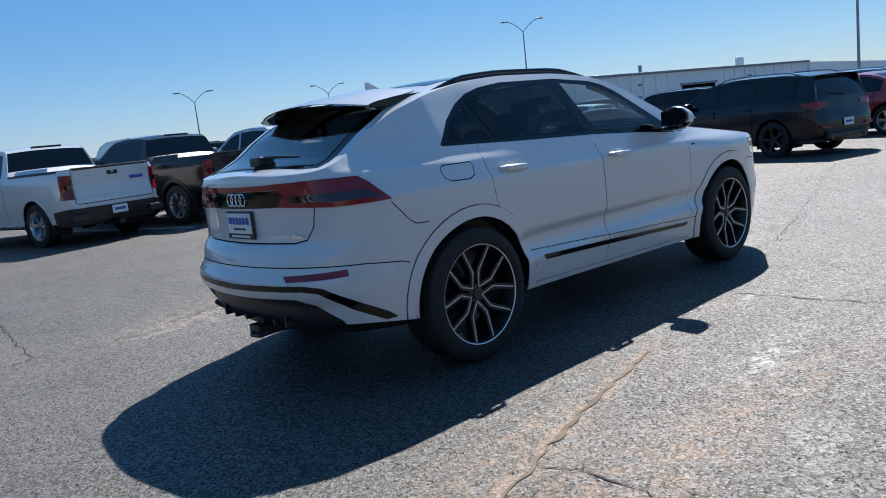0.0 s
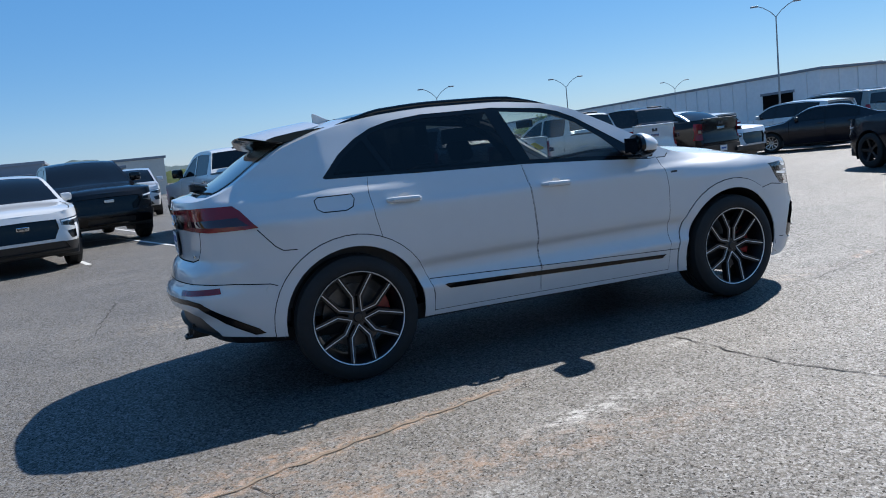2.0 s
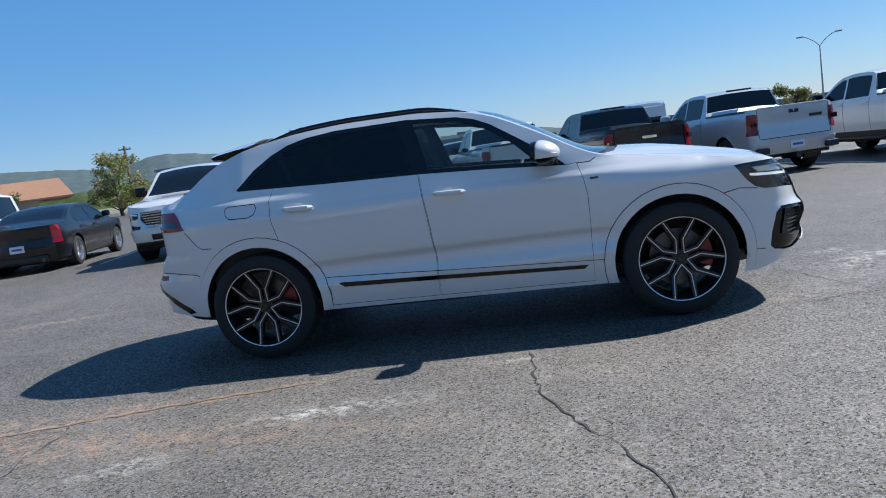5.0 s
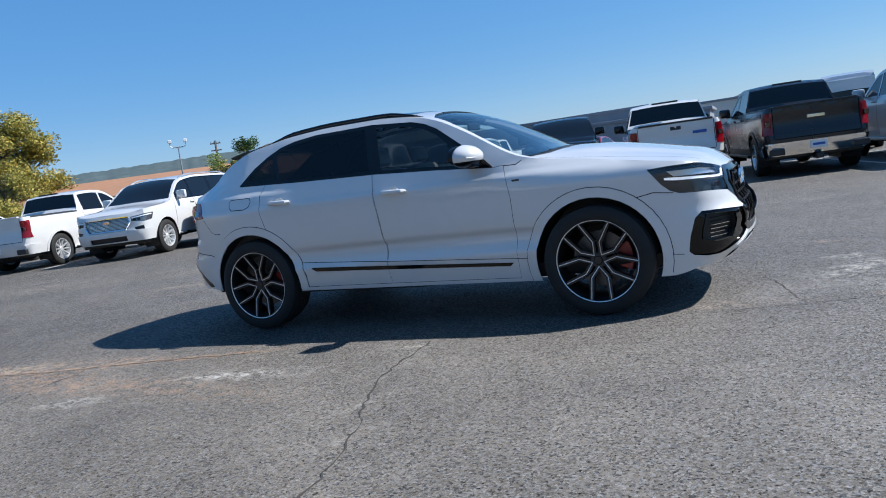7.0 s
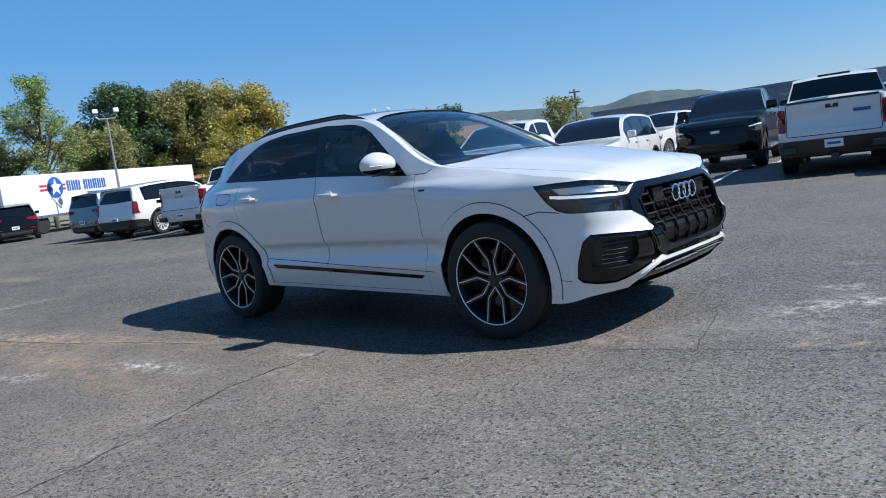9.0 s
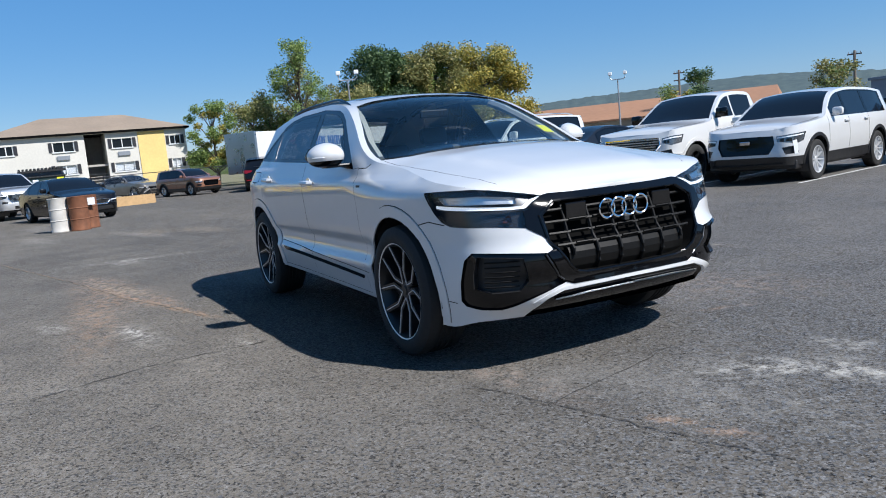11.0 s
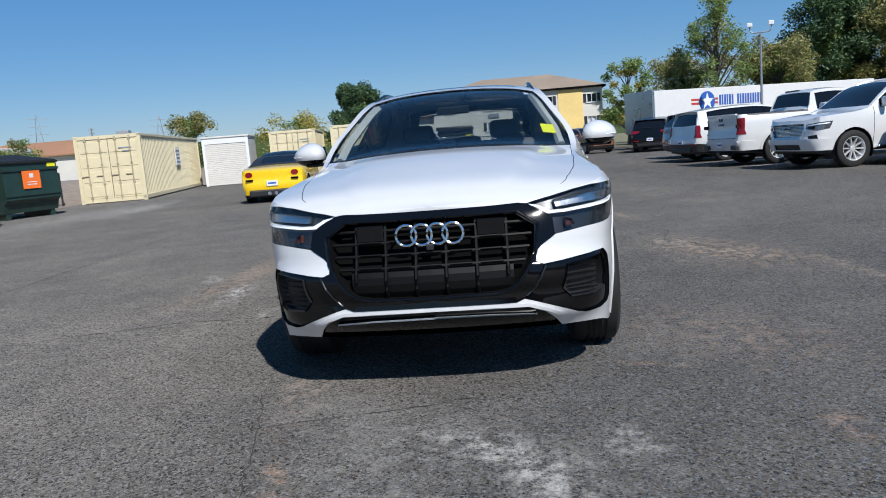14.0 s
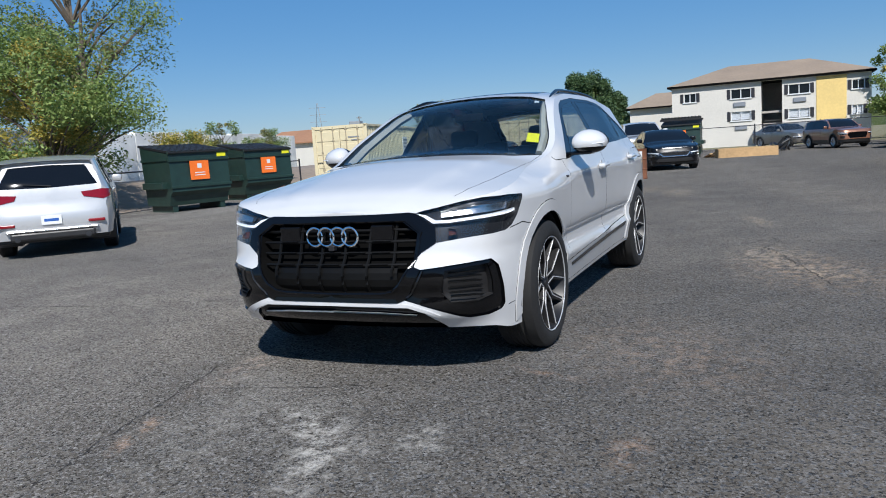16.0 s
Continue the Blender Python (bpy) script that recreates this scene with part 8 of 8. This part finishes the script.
vehicle("sedan", BEIGE, park(-47.0, 2.2, 35), "sedan", "small beige sedan by the apartment wall", "car", "", "black", "wide", "five")
# south
vehicle("suv", SILVER, park(-3.75, -9.85, -133), "suv", "silver crossover with red tail lights, tail to the lane", "car", "", "black", "wide", "five", None, None, None, False, None, None, None, 0.93)

# ---- trees ----
def leaf_material(name, a, b_, c):
    m, n, l, b = material(name)
    g = n.new("ShaderNodeNewGeometry")
    cr_ = n.new("ShaderNodeValToRGB")
    e = cr_.color_ramp.elements
    e[0].color, e[1].color = (*a, 1), (*c, 1)
    e.new(0.5).color = (*b_, 1)
    l.new(g.outputs["Random Per Island"], cr_.inputs[0])
    l.new(cr_.outputs[0], b.inputs["Base Color"])
    b.inputs["Roughness"].default_value = 0.6
    tl_ = n.new("ShaderNodeBsdfTranslucent")
    l.new(cr_.outputs[0], tl_.inputs[0])
    mx = n.new("ShaderNodeMixShader")
    mx.inputs[0].default_value = 0.3
    l.new(b.outputs[0], mx.inputs[1])
    l.new(tl_.outputs[0], mx.inputs[2])
    l.new(mx.outputs[0], n["Material Output"].inputs[0])
    return m


GREENLEAF = leaf_material("green_leaves", (0.093, 0.155, 0.0341), (0.171, 0.248, 0.062), (0.279, 0.341, 0.101))
GOLDLEAF = leaf_material("yellowing_leaves", (0.155, 0.178, 0.0388), (0.326, 0.295, 0.062), (0.527, 0.403, 0.0853))
DARKLEAF = leaf_material("dark_needles", (0.0279, 0.0697, 0.0279), (0.062, 0.116, 0.0434), (0.109, 0.171, 0.062))
OLIVELEAF = leaf_material("olive_leaves", (0.116, 0.139, 0.0403), (0.217, 0.217, 0.0697), (0.326, 0.279, 0.101))
BARK = plain("bark", (0.10, 0.08, 0.06), 0.9, 0, 0, 0.3, 12, 0.4)


def tree(x, y, h, spread, mats, seed, label, trunk=0.2, clumps=26, leaves=130, leaf=0.16, bare=0.22, cone=False, name="tree", z=0.0):
    """A tapered trunk with forking limbs; leaves cluster round the limb ends, leaving gaps."""
    rnd = random.Random(seed)
    leaf, leaves = leaf * 0.62, int(leaves * 1.9)
    ob = thing(name, label, "tree" if name == "tree" else "bush", "", pose(x, y, z, 0, 0, rnd.uniform(0, 360)))
    bm = bmesh.new()
    tops = []
    if cone:
        add_path(bm, [(0, 0, 0), (0.05, 0, h * 0.5), (0, 0, h * 0.97)], [trunk, trunk * 0.6, 0.03], 7)
        for i in range(clumps):
            k = (i + 0.5) / clumps
            zz = h * (0.10 + 0.86 * k)
            rad = spread * (1 - k)**0.8 * rnd.uniform(0.75, 1.1)
            for q in range(max(2, int(7 * (1 - k)))):
                a = rnd.uniform(0, math.tau)
                tip = Vector((rad * math.cos(a), rad * math.sin(a), zz - 0.12 * rad))
                add_path(bm, [(0, 0, zz), tip * 0.5 + Vector((0, 0, zz * 0.5 + 0.05)), tip], [0.05, 0.03, 0.012], 4)
                tops.append((tip * 0.85 + Vector((0, 0, zz * 0.15)), 0.30 * spread * (1.15 - k)))
    else:
        add_path(bm, [(0, 0, 0), (rnd.uniform(-0.1, 0.1), rnd.uniform(-0.1, 0.1), h * bare), (rnd.uniform(-0.2, 0.2), rnd.uniform(-0.2, 0.2), h * 0.6), (rnd.uniform(-0.3, 0.3), rnd.uniform(-0.3, 0.3), h * 0.86)],
                 [trunk, trunk * 0.75, trunk * 0.4, trunk * 0.12], 8)
        for i in range(clumps):
            k = rnd.random()
            a = rnd.uniform(0, math.tau)
            zz = h * (bare + 0.06 + (0.93 - bare) * k)
            rad = spread * math.sqrt(max(0.05, 1 - ((k - 0.42) / 0.66)**2)) * rnd.uniform(0.45, 1.0)
            tip = Vector((rad * math.cos(a), rad * math.sin(a), zz))
            root_z = max(h * bare * 0.8, zz - rad * rnd.uniform(0.5, 0.9) - 0.1 * h)
            root_z = min(root_z, h * 0.7)
            mid = Vector((tip.x * 0.45, tip.y * 0.45, root_z + (zz - root_z) * 0.55))
            add_path(bm, [(0, 0, root_z), mid, tip], [trunk * 0.32, trunk * 0.2, trunk * 0.05], 5)
            tops.append((tip, spread * rnd.uniform(0.20, 0.36)))
            tops.append((mid + Vector((rnd.uniform(-0.3, 0.3), rnd.uniform(-0.3, 0.3), 0.3)), spread * rnd.uniform(0.14, 0.24)))
    part("trunk", bm, BARK, ob, "", True)
    per = {}
    for i, (c, r) in enumerate(tops):
        per.setdefault(i % len(mats), []).append((c, r))
    for gi, group in per.items():
        vs, fs = [], []
        for c, r in group:
            n_ = int(leaves * (r / (0.28 * spread))**1.5) if not cone else leaves
            for _ in range(max(12, n_)):
                while True:
                    d = Vector((rnd.gauss(0, 0.46), rnd.gauss(0, 0.46), rnd.gauss(0, 0.46)))
                    if d.length < 1.08:
                        break
                p = c + Vector((d.x * r, d.y * r, d.z * r * (0.85 if not cone else 0.4)))
                s = leaf * rnd.uniform(0.6, 1.3)
                t = Vector((rnd.uniform(-1, 1), rnd.uniform(-1, 1), rnd.uniform(-0.8, 0.4))).normalized()
                q = t.cross(Vector((rnd.uniform(-1, 1), rnd.uniform(-1, 1), rnd.uniform(-1, 1)))).normalized()
                o = len(vs)
                vs += [p - t * s, p + q * s * 0.42, p + t * s, p - q * s * 0.42 + Vector((0, 0, s * 0.15))]
                fs += [(o, o + 1, o + 2), (o, o + 2, o + 3)]
        me = bpy.data.meshes.new("crown")
        me.from_pydata([tuple(v) for v in vs], [], fs)
        me.materials.append(mats[gi])
        cw = new("crown", me)
        cw.parent = ob
    return ob


# the stand behind the trailer
tree(-69.5, 30.6, 12.0, 4.4, [DARKLEAF, GREENLEAF], 1, "tall full tree with dark green leaves", 0.4, 80, 230, 0.27, 0.06)
tree(-67.4, 36.0, 11.7, 4.6, [OLIVELEAF, GREENLEAF], 2, "full olive-green tree in a stand", 0.4, 80, 230, 0.27, 0.06)
tree(-64.5, 40.6, 11.3, 4.6, [GOLDLEAF, OLIVELEAF], 3, "full tree with yellowing leaves", 0.4, 80, 230, 0.27, 0.06)
tree(-50.5, 19.5, 6.2, 3.2, [OLIVELEAF, GREENLEAF], 4, "low spreading olive-green tree", 0.22, 26, 200, 0.18, 0.12)
tree(-48.5, 29.0, 5.2, 3.0, [GOLDLEAF, OLIVELEAF], 44, "low yellow-green tree before a stand", 0.2, 24, 200, 0.18, 0.08)
tree(-48.0, 14.6, 10.0, 2.3, [GREENLEAF, OLIVELEAF], 5, "thin tall tree with sparse light green leaves", 0.18, 44, 90, 0.15, 0.22)
tree(-52.0, 13.5, 6.4, 3.0, [OLIVELEAF, GREENLEAF], 6, "broad olive-green tree behind a trailer", 0.22, 26, 170, 0.19, 0.15)
tree(-53.0, 20.0, 6.8, 3.4, [OLIVELEAF, GOLDLEAF], 7, "broad olive tree behind a trailer", 0.22, 28, 180, 0.19, 0.12)
tree(-55.5, 9.6, 6.3, 2.3, [GREENLEAF, GOLDLEAF], 8, "light green tree by the apartment house", 0.18, 22, 150, 0.18, 0.2)
tree(-62.0, 14.5, 6.6, 3.2, [OLIVELEAF, GREENLEAF], 9, "olive tree beyond the apartment house", 0.2, 22, 150, 0.2, 0.15)
# evergreens and others to the west
tree(-43.5, -9.75, 5.3, 1.95, [DARKLEAF, GREENLEAF], 10, "dark green evergreen with dense needles", 0.2, 80, 230, 0.15, 0.04)
tree(-44.5, -8.15, 4.1, 1.15, [DARKLEAF, GREENLEAF], 11, "smaller dark evergreen beside another", 0.2, 60, 220, 0.15, 0.04)
tree(-62.0, -29.5, 5.6, 2.8, [OLIVELEAF, GREENLEAF], 12, "round distant tree beyond containers", 0.2, 20, 110, 0.2, 0.2)
tree(-70.0, -22.0, 4.9, 3.8, [GOLDLEAF, GREENLEAF], 13, "yellow-green distant tree beyond containers", 0.2, 20, 110, 0.2, 0.1)
tree(-75.0, -15.0, 5.0, 3.0, [DARKLEAF, GREENLEAF], 14, "dark distant tree beyond containers", 0.2, 20, 100, 0.2, 0.1)
# south, behind the bank
tree(-13.6, -20.6, 8.6, 3.0, [GREENLEAF, OLIVELEAF], 15, "tall open tree with fine twigs and light leaves", 0.2, 48, 190, 0.10, 0.2, False, "tree", 0.5)
tree(-9.6, -17.6, 4.9, 2.5, [GREENLEAF, GOLDLEAF], 16, "leafy light green tree by the fence", 0.16, 50, 240, 0.10, 0.08, False, "tree", 0.4)
tree(-9.5, -22.5, 7.6, 3.2, [GREENLEAF, OLIVELEAF], 36, "tall open tree with light leaves", 0.2, 30, 140, 0.11, 0.2, False, "tree", 0.5)
tree(-10.6, -19.8, 1.4, 1.2, [GREENLEAF, DARKLEAF], 17, "green shrub behind the fence", 0.06, 18, 150, 0.09, 0.02, False, "bush", 0.5)
tree(-16.2, -18.6, 1.9, 1.4, [GOLDLEAF, GREENLEAF], 18, "rounded olive-yellow bush behind a dumpster", 0.06, 20, 170, 0.08, 0.02, False, "bush", 0.6)
tree(-18.2, -18.4, 2.3, 0.9, [GREENLEAF, OLIVELEAF], 19, "thin green sapling behind a dumpster", 0.05, 16, 80, 0.08, 0.1, False, "bush", 0.6)
tree(-21.0, -18.6, 2.0, 1.1, [GREENLEAF, OLIVELEAF], 20, "green bush behind the fence", 0.05, 16, 110, 0.08, 0.05, False, "bush", 0.6)
tree(-19.6, -17.6, 1.2, 1.2, [GREENLEAF], 21, "low green bush beside a container", 0.05, 16, 140, 0.08, 0.03, False, "bush", 0.4)
# north, far
tree(-41.7, 48.0, 5.8, 2.4, [DARKLEAF, GREENLEAF], 22, "tall dark tree beyond the roofs", 0.2, 20, 110, 0.2, 0.15)
tree(-46.0, 50.0, 4.6, 2.6, [GREENLEAF, GOLDLEAF], 23, "round yellow-green tree beyond the roofs", 0.2, 20, 110, 0.2, 0.1)
tree(-37.5, 60.0, 5.4, 3.0, [OLIVELEAF, GREENLEAF], 24, "broad green tree beyond parked cars", 0.2, 22, 110, 0.22, 0.1)
tree(36.0, 62.0, 3.8, 2.6, [GREENLEAF, OLIVELEAF], 27, "small green tree at the far edge", 0.2, 16, 100, 0.22, 0.1)
tree(24.0, 64.0, 3.2, 2.0, [OLIVELEAF], 28, "small olive tree at the far edge", 0.2, 16, 100, 0.22, 0.1)
